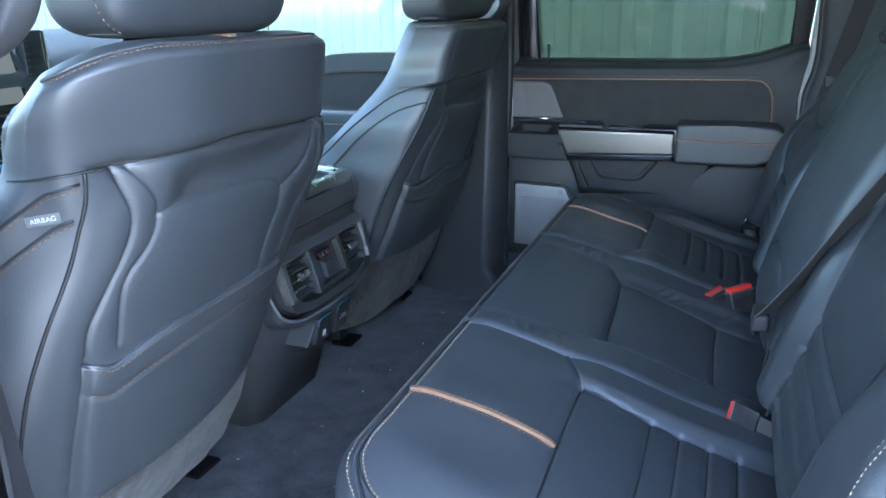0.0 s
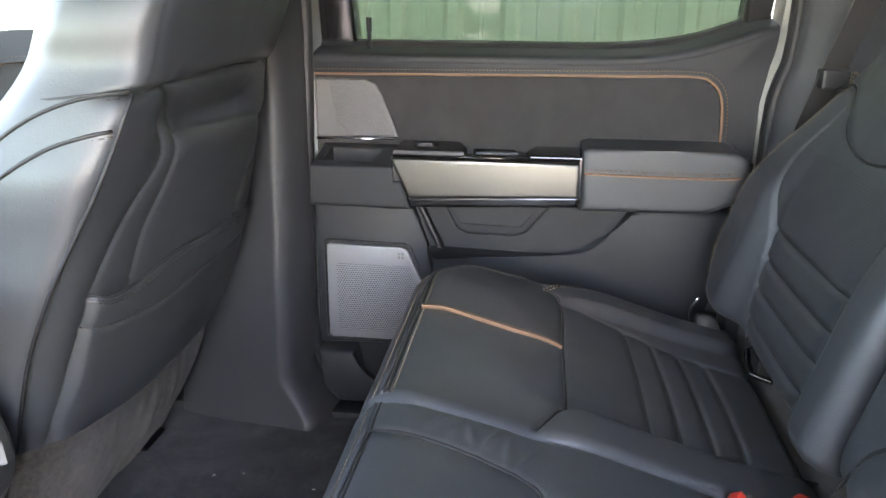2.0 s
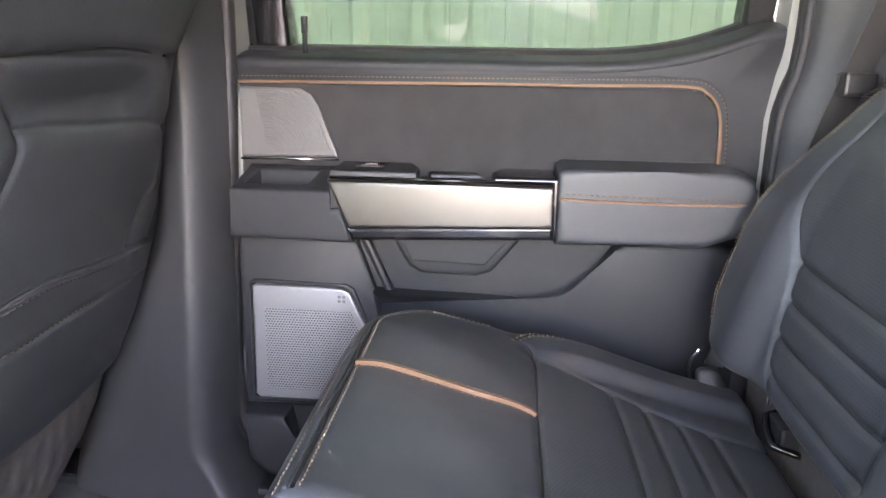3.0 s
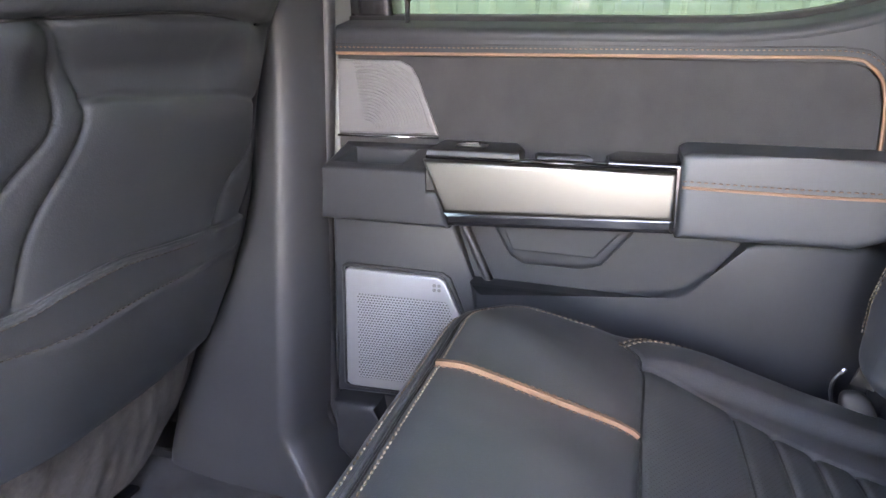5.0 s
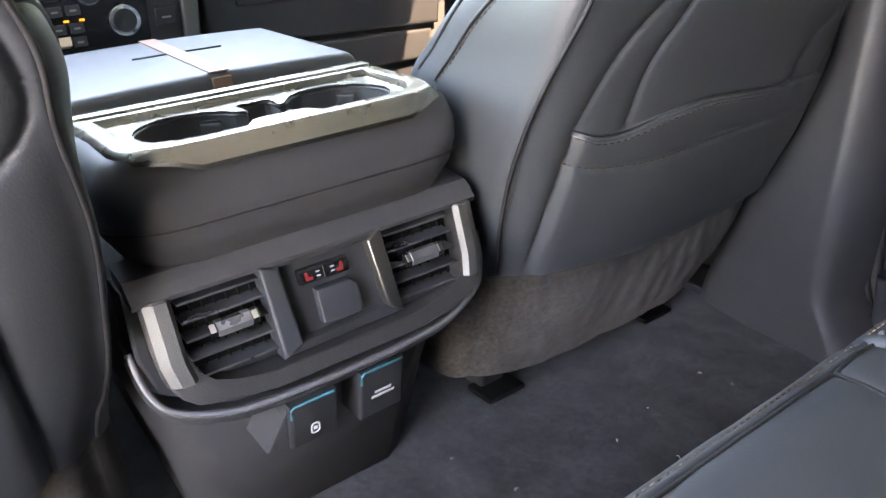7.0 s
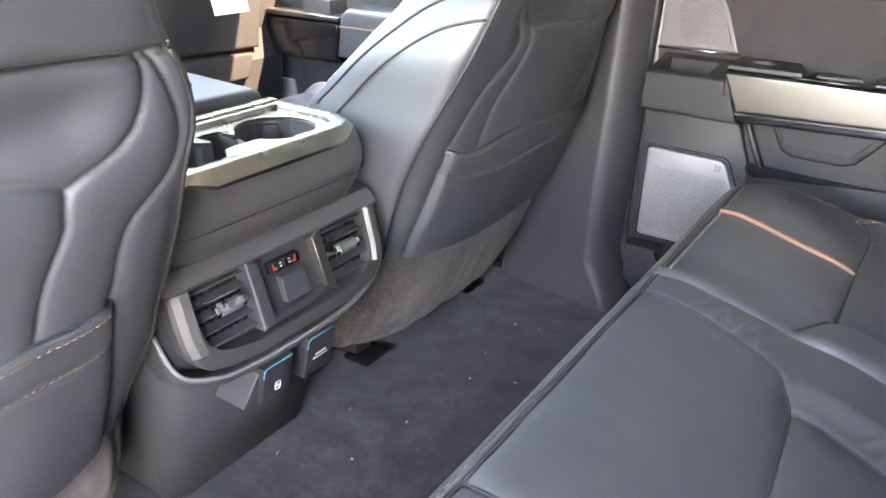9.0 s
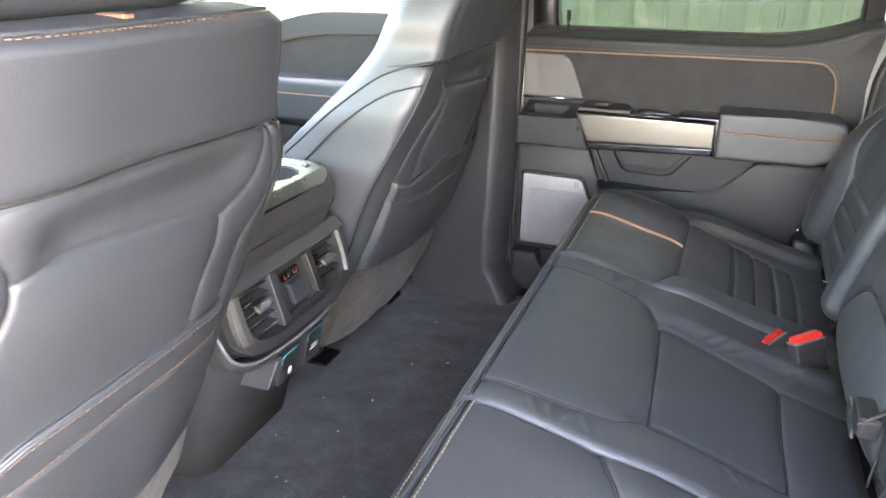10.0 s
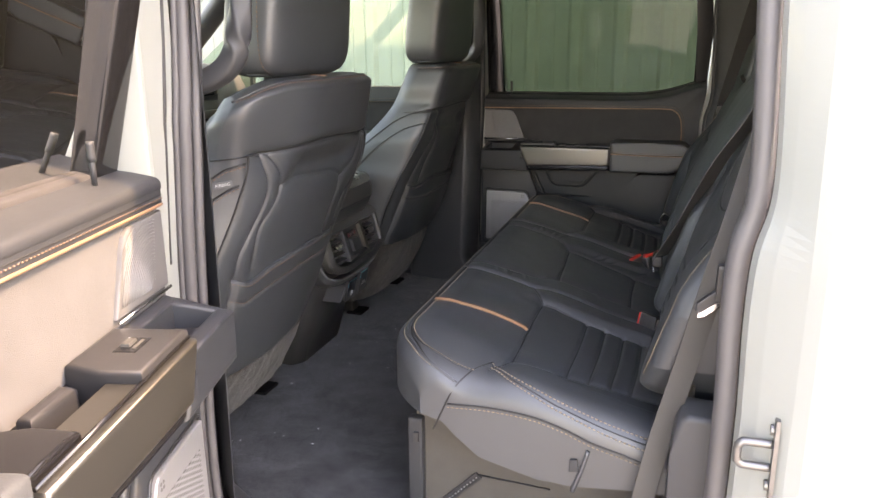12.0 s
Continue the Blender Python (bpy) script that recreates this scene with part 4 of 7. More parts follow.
def front_door(sgn, name, label):
    """A front door, seen past the front seats: trim with a dropped sill line, armrest, window and mirror."""
    def to(a, z, d):
        return (a, sgn * (SIDE - d), z)
    door = thing(name, label, "door", to(-0.9, 0.02, 0), kind="structure")
    top = spline([(-1.60, 0.600), (-1.30, 0.610), (-1.12, 0.640), (-1.02, 0.668), (-0.92, 0.695), (-0.80, 0.706), (-0.42, 0.706)], 0.015)
    low = spline([(-1.60, 0.545), (-1.30, 0.555), (-1.14, 0.583), (-1.03, 0.615), (-0.92, 0.640), (-0.79, 0.652), (-0.42, 0.655)], 0.015)
    part("upper_trim", prism([tuple(p) for p in low] + [tuple(p) for p in top[::-1]], -0.05, 0.012, to, 0.012, segments=4), PLASTIC, door, smooth=True)
    part("suede_panel", prism([(-1.60, 0.46)] + [tuple(p) for p in low] + [(-0.42, 0.46)], -0.03, 0.0, to, 0.002), SUEDE, door, "dark suede insert")
    tube("piping", [to(a, z + 0.001, 0.004) for a, z in low], 0.0030, PIPING, door, "tan piping", sides=6)
    stitches("stitching", np.array([to(a, z + 0.009, 0.0115) for a, z in low]), THREAD, door, 0.0045, 0.0035, 0.0009)
    part("lower_trim", prism([(-1.60, 0.02), (-0.42, 0.02), (-0.42, 0.47), (-1.60, 0.47)], -0.06, 0.012, to, 0.006), PLASTIC, door)
    part("armrest_pad", prism([(-1.065, 0.420), (-0.60, 0.420), (-0.55, 0.44), (-0.55, 0.53), (-0.60, 0.54), (-1.03, 0.537), (-1.052, 0.520)], -0.02, 0.075, to, 0.020, segments=5), LEATHER, door, "black leather armrest", smooth=True)
    tube("armrest_piping", [to(a, 0.495, 0.0765) for a in np.linspace(-1.05, -0.62, 30)], 0.0022, PIPING, door, sides=6)
    part("pull_block", prism([(-1.34, 0.40), (-1.068, 0.404), (-1.058, 0.50), (-1.34, 0.50)], -0.02, 0.070, to, 0.012, segments=4), GLOSS_BLACK, door, "gloss black pull block", smooth=True)
    part("satin_strip", prism([(-1.34, 0.503), (-1.058, 0.503), (-1.055, 0.515), (-1.34, 0.515)], -0.02, 0.074, to, 0.004, segments=3), SATIN, door, "satin metal strip", smooth=True)
    part("door_pull", prism([(-1.20, 0.0), (-1.09, 0.0), (-1.10, 0.05), (-1.19, 0.05)], 0.515, 0.548, lambda a, b, d: to(a, d, b), 0.008, segments=3), SUEDE, door, smooth=True)
    part("speaker_grille", prism([(-1.50, 0.10), (-1.28, 0.10), (-1.24, 0.20), (-1.27, 0.33), (-1.50, 0.33)], 0.0, 0.022, to, 0.005, segments=3), GRILLE_PLAIN, door, "silver speaker grille", smooth=True)
    part("lower_moulding", prism([(-1.22, 0.06), (-0.46, 0.06), (-0.46, 0.40), (-1.05, 0.40), (-1.12, 0.36), (-1.16, 0.325), (-1.22, 0.31)], 0.0, 0.034, to, 0.012, segments=4), PLASTIC, door, smooth=True)
    gl = part("pane", prism([(-1.60, 0.56), (-0.42, 0.62), (-0.42, 1.17), (-1.05, 1.17), (-1.62, 0.72)], -0.047, -0.042, to, 0), GLASS_CLEAR, door, "clear door window")
    gl.visible_shadow = False
    part("window_post", prism([(-0.46, 0.66), (-0.425, 0.66), (-0.425, 1.19), (-0.46, 1.19)], -0.06, -0.018, to, 0.008), PLASTIC_DARK, door)
    part("outer_skin", prism([(-1.66, -0.06), (-0.44, -0.06), (-0.44, 0.65), (-0.95, 0.65), (-1.15, 0.60), (-1.66, 0.55)], -0.14, -0.062, to, 0.01), PAINT, door, "white painted door shell")
    return door


front_door(1, "door_3", "closed front passenger door with suede panel and dropped sill")
front_door(-1, "door_4", "closed driver's door with suede panel and dropped sill")
for sgn in (-1, 1):
    mir = thing("side_mirror", "white cased door mirror outside the front window", "mirror", (-1.36, sgn * 1.02, 0.66), group="door mirrors")
    out = [(0.11 * math.copysign(abs(math.cos(t)) ** 0.45, math.cos(t)), 0.105 * math.copysign(abs(math.sin(t)) ** 0.45, math.sin(t))) for t in np.linspace(0, 2 * math.pi, 40, endpoint=False)]
    part("shell", prism(out, 0.0, 0.14, lambda a, b, d: (-1.34 - d, sgn * 1.08 + a, 0.745 + b), 0.05, segments=5), PAINT, mir, "white painted shell", smooth=True)
    part("bezel", prism(out, -0.012, 0.002, lambda a, b, d: (-1.34 + 0.012 + d, sgn * 1.08 + a, 0.745 + b), 0.004), PLASTIC_DARK, mir)
    part("mirror_glass", prism([(a * 0.86, b * 0.86) for a, b in out], 0, 0.003, lambda a, b, d: (-1.325 + d, sgn * 1.08 + a, 0.745 + b), 0), MIRROR, mir, "mirror glass")
    tube("arm", [(-1.40, sgn * 0.90, 0.62), (-1.39, sgn * 0.98, 0.64), (-1.40, sgn * 1.06, 0.70)], 0.028, PLASTIC_DARK, mir, sides=10)

# ---- rear bench ----
bench = thing("rear_bench_seat", "black leather rear bench with tan piping and ribbed inserts", "car seat", (0.2, 0, 0))


def cush(u, v, h):
    return (v, u, h)


def cushion_base(u, v):
    return 0.374 - 0.27 * (v + 0.055) + 0.006 * np.cos((v - 0.05) * 12)


def cushion_foot(v):
    """The height of a cushion's lower edge."""
    return float(np.interp(v, [-0.09, -0.022, 0.024, 0.105, 0.203, 0.26, 0.376, 0.44], [0.252, 0.243, 0.219, 0.184, 0.159, 0.156, 0.168, 0.170]))


def outer_cushion(sgn):
    """An outboard seat cushion. u: across (y), v: rearwards (x)."""
    def m(p):
        return [(sgn * a, b) for a, b in p]
    ins = [(0.690, 0.108), (0.640, 0.134), (0.485, 0.134), (0.325, 0.134)]
    inner = [(0.325, 0.134), (0.335, 0.22), (0.340, 0.33), (0.344, 0.43)]
    outer = [(0.640, 0.134), (0.613, 0.225), (0.592, 0.302), (0.578, 0.405)]
    leg = [(0.325, 0.134), (0.29, 0.115), (0.258, 0.10)]
    ribs = [[(0.337, x + 0.003), (0.47, x + 0.003), (hi - 0.001, x - 0.002)] for x, hi in ((0.229, 0.612), (0.267, 0.602), (0.305, 0.592), (0.342, 0.584))]
    seams = [(m(ins), 0.006, 0.018), (m(inner), 0.007, 0.016), (m(outer), 0.007, 0.016), (m(leg), 0.006, 0.014)]
    seams += [(m(r), 0.0046, 0.0056) for r in ribs]
    stripe = [(0.487, -0.056), (0.487, 0.0), (0.486, 0.07), (0.485, 0.132)]
    seams.append((m(stripe), 0.003, 0.012))

    def extra(u, v):
        a = np.abs(u)
        side = 0.016 * smooth_step((a - 0.63) / 0.03) * smooth_step((v - 0.10) / 0.12)          # outer bolster
        inn = 0.012 * smooth_step((0.34 - a) / 0.03) * smooth_step((v - 0.08) / 0.08)             # inner bolster
        fall = -0.020 * smooth_step((a - 0.60) / 0.14) * (1 - smooth_step((v - 0.02) / 0.15))
        front = -0.015 * smooth_step((-0.02 - v) / 0.08)
        return side + inn + fall + front + 0.004 * np.sin((u * 37)) * np.exp(-((v - 0.05) / 0.06) ** 2)
    rel = Relief(cushion_base, seams, extra)

    def to(u, v, h):
        # the front edge turns back at the outer corner, and the outer side leans in towards its foot
        k = max(0.0, (abs(u) - 0.60) / 0.14) ** 2
        v2 = v + 0.09 * k * max(0.0, min(1.0, (0.10 - v) / 0.2))
        return (v2, u, h)
    lo, hi = (-0.742, -0.252) if sgn < 0 else (0.245, 0.742)
    ru = (0.050, 0.016) if sgn < 0 else (0.016, 0.050)
    c = pad("seat_cushion", to, (-0.090, 0.412), lambda v: lo, lambda v: hi, rel, LEATHER, bench, r_u=ru, r_v=(0.040, 0.02), depth=0.165, n=(150, 165), wrinkle=0.0018, foot=cushion_foot)
    # ribbed perforated insert lies just over the leather
    nu, nv = 110, 130
    U, V = np.meshgrid(np.linspace(0, 1, nu), np.linspace(0.138, 0.398, nv))
    UU = sgn * (0.3435 + (np.interp(V, [0.134, 0.225, 0.302, 0.405], [0.634, 0.609, 0.588, 0.574]) - 0.3435) * U)
    vv = [to(a, b, h) for a, b, h in zip(UU.ravel(), V.ravel(), (rel(UU, V) + 0.0014).ravel())]
    ff = [(j * nu + i, j * nu + i + 1, (j + 1) * nu + i + 1, (j + 1) * nu + i) for j in range(nv - 1) for i in range(nu - 1)]
    solid("ribbed_insert", vv, ff, PERFORATED, c, "perforated black leather insert")
    for s in (ins, inner, outer, leg, *ribs):
        tube("seam", on_face(to, rel, spline(m(s), 0.008), 0.0006), 0.0018, SEAM, c, sides=5)
    p = on_face(to, rel, spline(m(stripe), 0.006), 0.0035)
    ribbon("tan_stripe", p, [(0, 0.0027, 0)] * len(p), 0.005, PIPING, c, "raised tan leather stripe")
    for off in (-0.0078, 0.0078):
        stitches("stripe_stitching", on_face(to, rel, spline([(a + off, b) for a, b in m(stripe)], 0.006), 0.0012), THREAD, c, 0.004, 0.003, 0.0007)
    # front piping with a double stitched edge
    edge_u, edge_v = 0.742, -0.090
    rim = lambda line, lift, step=0.005: on_rim(to, rel, spline(m(line), step), edge_u, edge_v, 0.050, 0.040, lift)
    inner_e = [(0.256, -0.052), (0.40, -0.052), (0.56, -0.052), (0.615, -0.053), (0.649, -0.0515), (0.688, -0.033), (0.701, 0.012), (0.707, 0.080)]
    outer_e = [(0.256, -0.073), (0.40, -0.073), (0.56, -0.073), (0.614, -0.071), (0.645, -0.0735), (0.682, -0.067), (0.722, -0.051), (0.732, 0.020)]
    ridge = [(0.680, 0.108), (0.712, 0.15), (0.727, 0.204), (0.731, 0.263), (0.733, 0.32), (0.734, 0.39)]
    tube("front_piping", rim([(a, b + 0.009) for a, b in outer_e], -0.0006), 0.0026, LEATHER, c, sides=6)
    tube("front_seam", rim([(a, b - 0.005) for a, b in inner_e], 0.0), 0.0011, SEAM, c, sides=5)
    stitches("front_stitching", rim(inner_e, 0.0006), THREAD_GREY, c, 0.0044, 0.0024, 0.0010)
    stitches("front_stitching", rim(outer_e, 0.0006), THREAD_GREY, c, 0.0044, 0.0024, 0.0010)
    tube("front_seam", rim([(a, b + 0.0145) for a, b in outer_e], 0.0), 0.0014, SEAM, c, sides=5)
    tube("ridge_seam", rim(ridge, 0.0), 0.0014, SEAM, c, sides=5)
    for du in (-0.006, 0.0045):
        stitches("ridge_stitching", rim([(a + du, b) for a, b in ridge], 0.0006), THREAD_GREY, c, 0.0048, 0.0026, 0.0012)
    return c


near_cushion = outer_cushion(-1)
outer_cushion(1)


def middle_cushion():
    ins = [(-0.150, 0.139), (0.0, 0.133), (0.116, 0.126)]
    left = [(-0.150, 0.139), (-0.148, 0.223), (-0.154, 0.307), (-0.157, 0.41)]
    right = [(0.116, 0.126), (0.106, 0.214), (0.088, 0.304), (0.075, 0.41)]
    legl = [(-0.150, 0.139), (-0.178, 0.113), (-0.188, 0.09), (-0.197, 0.02), (-0.200, -0.06)]
    legr = [(0.116, 0.126), (0.138, 0.112), (0.163, 0.093), (0.182, 0.02), (0.186, -0.06)]
    rear = [(-0.154, 0.307), (-0.033, 0.303), (0.088, 0.304)]
    seams = [(ins, 0.006, 0.016), (left, 0.008, 0.02), (right, 0.008, 0.02), (legl, 0.005, 0.014), (legr, 0.005, 0.014), (rear, 0.006, 0.014)]

    # pinched folds of the soft leather: place across, place fore and aft, slant, length and height
    folds = [(0.216, 0.004, 0.5, 0.016, 0.0022), (0.212, 0.022, 0.3, 0.018, 0.0034), (0.210, 0.036, -0.2, 0.015, 0.0026), (0.204, 0.056, 0.4, 0.020, 0.0036), (0.196, 0.074, 0.1, 0.020, 0.0030), (0.186, 0.090, 0.5, 0.022, 0.0026),
             (0.140, 0.206, 1.0, 0.014, 0.0026), (0.136, 0.222, 0.7, 0.016, 0.0030), (0.133, 0.243, 1.1, 0.012, 0.0018), (0.128, 0.325, 0.6, 0.016, 0.0030), (0.150, 0.342, 0.2, 0.020, 0.0026),
             (-0.222, 0.010, -0.4, 0.016, 0.0024), (-0.220, 0.031, -0.2, 0.018, 0.0032), (-0.216, 0.050, 0.3, 0.016, 0.0024), (-0.210, 0.071, -0.4, 0.018, 0.0030), (-0.180, 0.235, -0.8, 0.016, 0.0026), (-0.184, 0.252, -0.5, 0.014, 0.0020)]

    def extra(u, v):
        h = 0.010 * smooth_step((np.abs(u + 0.012) - 0.14) / 0.03) * smooth_step((v - 0.08) / 0.1) - 0.015 * smooth_step((-0.02 - v) / 0.08)
        for fu, fv, slant, long, high in folds:
            h = h + high * np.exp(-((u - fu) / long) ** 2 - ((v - fv - slant * (u - fu)) / 0.0052) ** 2)
        return h
    rel = Relief(cushion_base, seams, extra)
    c = pad("seat_cushion", cush, (-0.090, 0.412), lambda v: -0.250, lambda v: 0.243, rel, LEATHER, bench, r_u=(0.014, 0.014), r_v=(0.040, 0.03), depth=0.165, n=(150, 190), wrinkle=0.0020, foot=cushion_foot)
    for s in (ins, left, right, legl, legr, rear):
        tube("seam", on_face(cush, rel, spline(s, 0.008), 0.0006), 0.0018, SEAM, c, sides=5)
    e = [(-0.240, -0.066), (0.0, -0.066), (0.234, -0.066)]
    rim = lambda dv, lift: on_rim(cush, rel, spline([(a, b + dv) for a, b in e], 0.005), 0.30, -0.090, 0.014, 0.040, lift)
    tube("front_piping", rim(0.001, 0.0), 0.0026, LEATHER, c, sides=6)
    tube("front_seam", rim(0.0062, 0.0), 0.0016, SEAM, c, sides=5)
    stitches("front_stitching", rim(-0.006, 0.0004), THREAD_GREY, c, 0.0040, 0.0026, 0.0007)
    return c


middle_cushion()

# backrests: u: across (y), v: up (z), h: forwards from the leaning plane
def back_to(u, v, h):
    return (0.39 + 0.33 * (v - 0.36) + 0.5 * max(0.0, v - 0.56) ** 2 - h, u, v)


def outer_back(sgn):
    def m(p):
        return [(sgn * a, b) for a, b in p]
    outer = [(0.545, 0.320), (0.572, 0.362), (0.581, 0.390), (0.589, 0.425), (0.600, 0.466), (0.626, 0.52), (0.638, 0.57), (0.620, 0.625)]
    inner = [(0.318, 0.320), (0.321, 0.351), (0.327, 0.387), (0.331, 0.427), (0.331, 0.468), (0.318, 0.55), (0.300, 0.62)]
    ribs = [[(0.330, z + 0.001), (0.45, z), (hi, z)] for z, hi in ((0.352, 0.566), (0.389, 0.580), (0.426, 0.589), (0.466, 0.599))]
    head = [(0.690, 0.645), (0.640, 0.655), (0.60, 0.633), (0.56, 0.600), (0.48, 0.585), (0.40, 0.600), (0.36, 0.640), (0.34, 0.70)]
    seams = [(m(outer), 0.010, 0.022), (m(inner), 0.010, 0.022), (m(head), 0.006, 0.014)] + [(m(r), 0.0046, 0.0056) for r in ribs]

    def extra(u, v):
        a = np.abs(u)
        fade = 1 - smooth_step((v - 0.50) / 0.15)          # the bolsters run out under the headrest
        return (0.030 * fade - 0.006) * smooth_step((a - 0.585) / 0.06) + 0.018 * (0.25 + 0.75 * fade) * smooth_step((0.345 - a) / 0.05) + 0.010 * np.sin((v - 0.30) * 8) * fade
    rel = Relief(lambda u, v: 0.0 * u, seams, extra)
    ys = [0.30, 0.345, 0.39, 0.48, 0.57, 0.63, 0.66, 0.70, 0.76]
    hi_t = [0.672, 0.722, 0.756, 0.772, 0.752, 0.722, 0.70, 0.66, 0.60] if sgn < 0 else [0.672, 0.720, 0.750, 0.754, 0.726, 0.694, 0.672, 0.634, 0.58]

    def lim(v):
        return float(np.interp(v, ys, hi_t))
    lo_f = lambda v: 0.232 if sgn > 0 else -lim(v)
    hi_f = lambda v: lim(v) if sgn > 0 else -0.240
    c = pad("backrest", back_to, (0.320, 0.80), lo_f, hi_f, rel, LEATHER, bench, r_u=(0.03, 0.03), r_v=(0.022, 0.04), depth=0.12, n=(150, 170), wrinkle=0.002)
    U, V = np.meshgrid(np.linspace(0, 1, 90), np.linspace(0.336, 0.575, 120))
    lo_u = np.interp(V, [0.32, 0.351, 0.387, 0.427, 0.468, 0.55, 0.62], [0.322, 0.325, 0.331, 0.335, 0.335, 0.322, 0.304])
    hi_u = np.interp(V, [0.32, 0.362, 0.39, 0.425, 0.466, 0.52, 0.57, 0.60], [0.541, 0.568, 0.577, 0.585, 0.596, 0.622, 0.634, 0.630])
    UU = sgn * (lo_u + (hi_u - lo_u) * U)
    Hh = rel(UU, V) + 0.0016
    vv = [back_to(a, b, h) for a, b, h in zip(UU.ravel(), V.ravel(), Hh.ravel())]
    ff = [(j * 90 + i, j * 90 + i + 1, (j + 1) * 90 + i + 1, (j + 1) * 90 + i) for j in range(119) for i in range(89)]
    solid("ribbed_insert", vv, ff, PERFORATED_BACK, c, "perforated black leather insert")
    for s in (outer, inner, head, *ribs):
        tube("seam", on_face(back_to, rel, spline(m(s), 0.008), 0.0006), 0.0018, SEAM, c, sides=5)
    edge = [(lim(z) - 0.022, z) for z in np.linspace(0.36, 0.655, 30)] + [(0.66, 0.672), (0.635, 0.668)]
    for d in (0.0, 0.008):
        stitches("edge_stitching", on_face(back_to, rel, spline(m([(a - d, b) for a, b in edge]), 0.006), 0.0003), THREAD_GREY, c, 0.0034, 0.0018, 0.0006)
    return c


outer_back(-1)
outer_back(1)


def middle_back():
    arch = [(-0.20, 0.33), (-0.165, 0.40), (-0.10, 0.44), (0.0, 0.45), (0.09, 0.44), (0.155, 0.40), (0.19, 0.33)]
    rel = Relief(lambda u, v: 0.006 + 0.0 * u, [(arch, 0.008, 0.02)], lambda u, v: 0.022 * (1 - (np.abs(u + 0.004) / 0.24) ** 2) + 0.01 * np.sin((v - 0.3) * 8))
    c = pad("backrest", back_to, (0.318, 0.80), lambda v: -0.237, lambda v: 0.229, rel, LEATHER, bench, r_u=(0.04, 0.04), r_v=(0.06, 0.04), depth=0.12, n=(110, 130), wrinkle=0.002)
    tube("seam", on_face(back_to, rel, spline(arch, 0.008), 0.0006), 0.0018, SEAM, c, sides=5)
    return c


middle_back()


def cushion_block(name, cx, cy, cz, hx, hy, hz, mat, parent, lean=0.0, power=0.5, label="", bulge=0.0, n=(40, 28), to=None):
    """A soft rounded block (a superellipsoid) that leans back."""
    verts, faces = [], []
    def sg(x, p):
        return math.copysign(abs(x) ** p, x)
    nu, nv = n
    for j in range(nv + 1):
        b = -math.pi / 2 + math.pi * j / nv
        for i in range(nu):
            a = 2 * math.pi * i / nu
            x, y, z = sg(math.cos(b), power) * sg(math.cos(a), power), sg(math.cos(b), power) * sg(math.sin(a), power), sg(math.sin(b), power)
            px = cx + hx * x * (1 + bulge * (1 - y * y)) + lean * hz * z
            verts.append((px, cy + hy * y * (1 - 0.06 * z), cz + hz * z))
    faces = [(j * nu + i, j * nu + (i + 1) % nu, (j + 1) * nu + (i + 1) % nu, (j + 1) * nu + i) for j in range(nv) for i in range(nu)]
    return solid(name, verts, faces, mat, parent, label)


for yc in (-0.49, -0.004, 0.485):
    h = cushion_block("headrest", 0.592 if abs(yc) > 0.1 else 0.60, yc, 0.775 if abs(yc) > 0.1 else 0.84, 0.055, 0.135, 0.125 if abs(yc) > 0.1 else 0.07, LEATHER, bench, lean=0.25, power=0.42, label="black leather headrest")
    big = abs(yc) > 0.1
    if big:
        q = lambda k: math.copysign(abs(k) ** 0.42, k)
        st = [(0.592 - 0.055 * q(math.cos(b)) + 0.25 * 0.125 * q(math.sin(b)) - 0.0012, yc, 0.775 + 0.125 * q(math.sin(b))) for b in np.linspace(-1.0, -0.25, 60)]
        st = spline(st[::3], 0.006)
        ribbon("tan_stripe", st, [(0, 0.0026, 0)] * len(st), 0.003, PIPING, h, "raised tan leather stripe")
        for off in (-0.008, 0.008):
            stitches("stripe_stitching", st + np.array([0.0012, off, 0]), THREAD, h, 0.0044, 0.003, 0.0009)
    for sd in (-0.055, 0.055):
        tube("headrest_post", [(0.585, yc + sd, 0.72), (0.600, yc + sd, 0.80 if big else 0.86)], 0.006, CHROME, bench, "chrome headrest post", sides=10)
# cloth tether loops over the top of the back
for yl, zl in ((0.300, 0.765), (-0.110, 0.785)):
    xl = 0.39 + 0.33 * (zl - 0.36) + 0.5 * (zl - 0.56) ** 2
    lp = thing("tether_loop", "black cloth child seat tether loop on the seat back", "tether loop", (xl, yl, zl), group="tether loops")
    pts = spline([(xl + 0.004, yl - 0.006, zl - 0.014), (xl - 0.010, yl - 0.012, zl + 0.004), (xl - 0.014, yl, zl + 0.014), (xl - 0.010, yl + 0.012, zl + 0.004), (xl + 0.004, yl + 0.006, zl - 0.014)], 0.004)
    ribbon("strap", pts, [(0.004, 0, 0.002)] * len(pts), 0.0016, SEAM, lp)
# base under the bench and its side
part("bench_base", brick(-0.02, 0.44, -0.66, 0.66, 0.0, 0.215, 0.012), PLASTIC_DARK, bench)
part("side_board", brick(-0.035, 0.40, -0.672, -0.662, 0.004, 0.22, 0.003), FELT, bench, "grey felt side board under the cushion")
part("felt_panel", brick(0.425, 0.44, -0.735, 0.735, 0.10, 0.37, 0.004), CARPET_GREY, bench, "grey felt showing between cushion and back")
part("front_board", brick(-0.036, -0.02, -0.655, 0.655, 0.004, 0.22, 0.004), PLASTIC_DARK, bench)
part("side_rail", brick(-0.046, -0.018, -0.690, -0.668, 0.0, 0.21, 0.005), PLASTIC, bench, "grey upright rail at the corner")
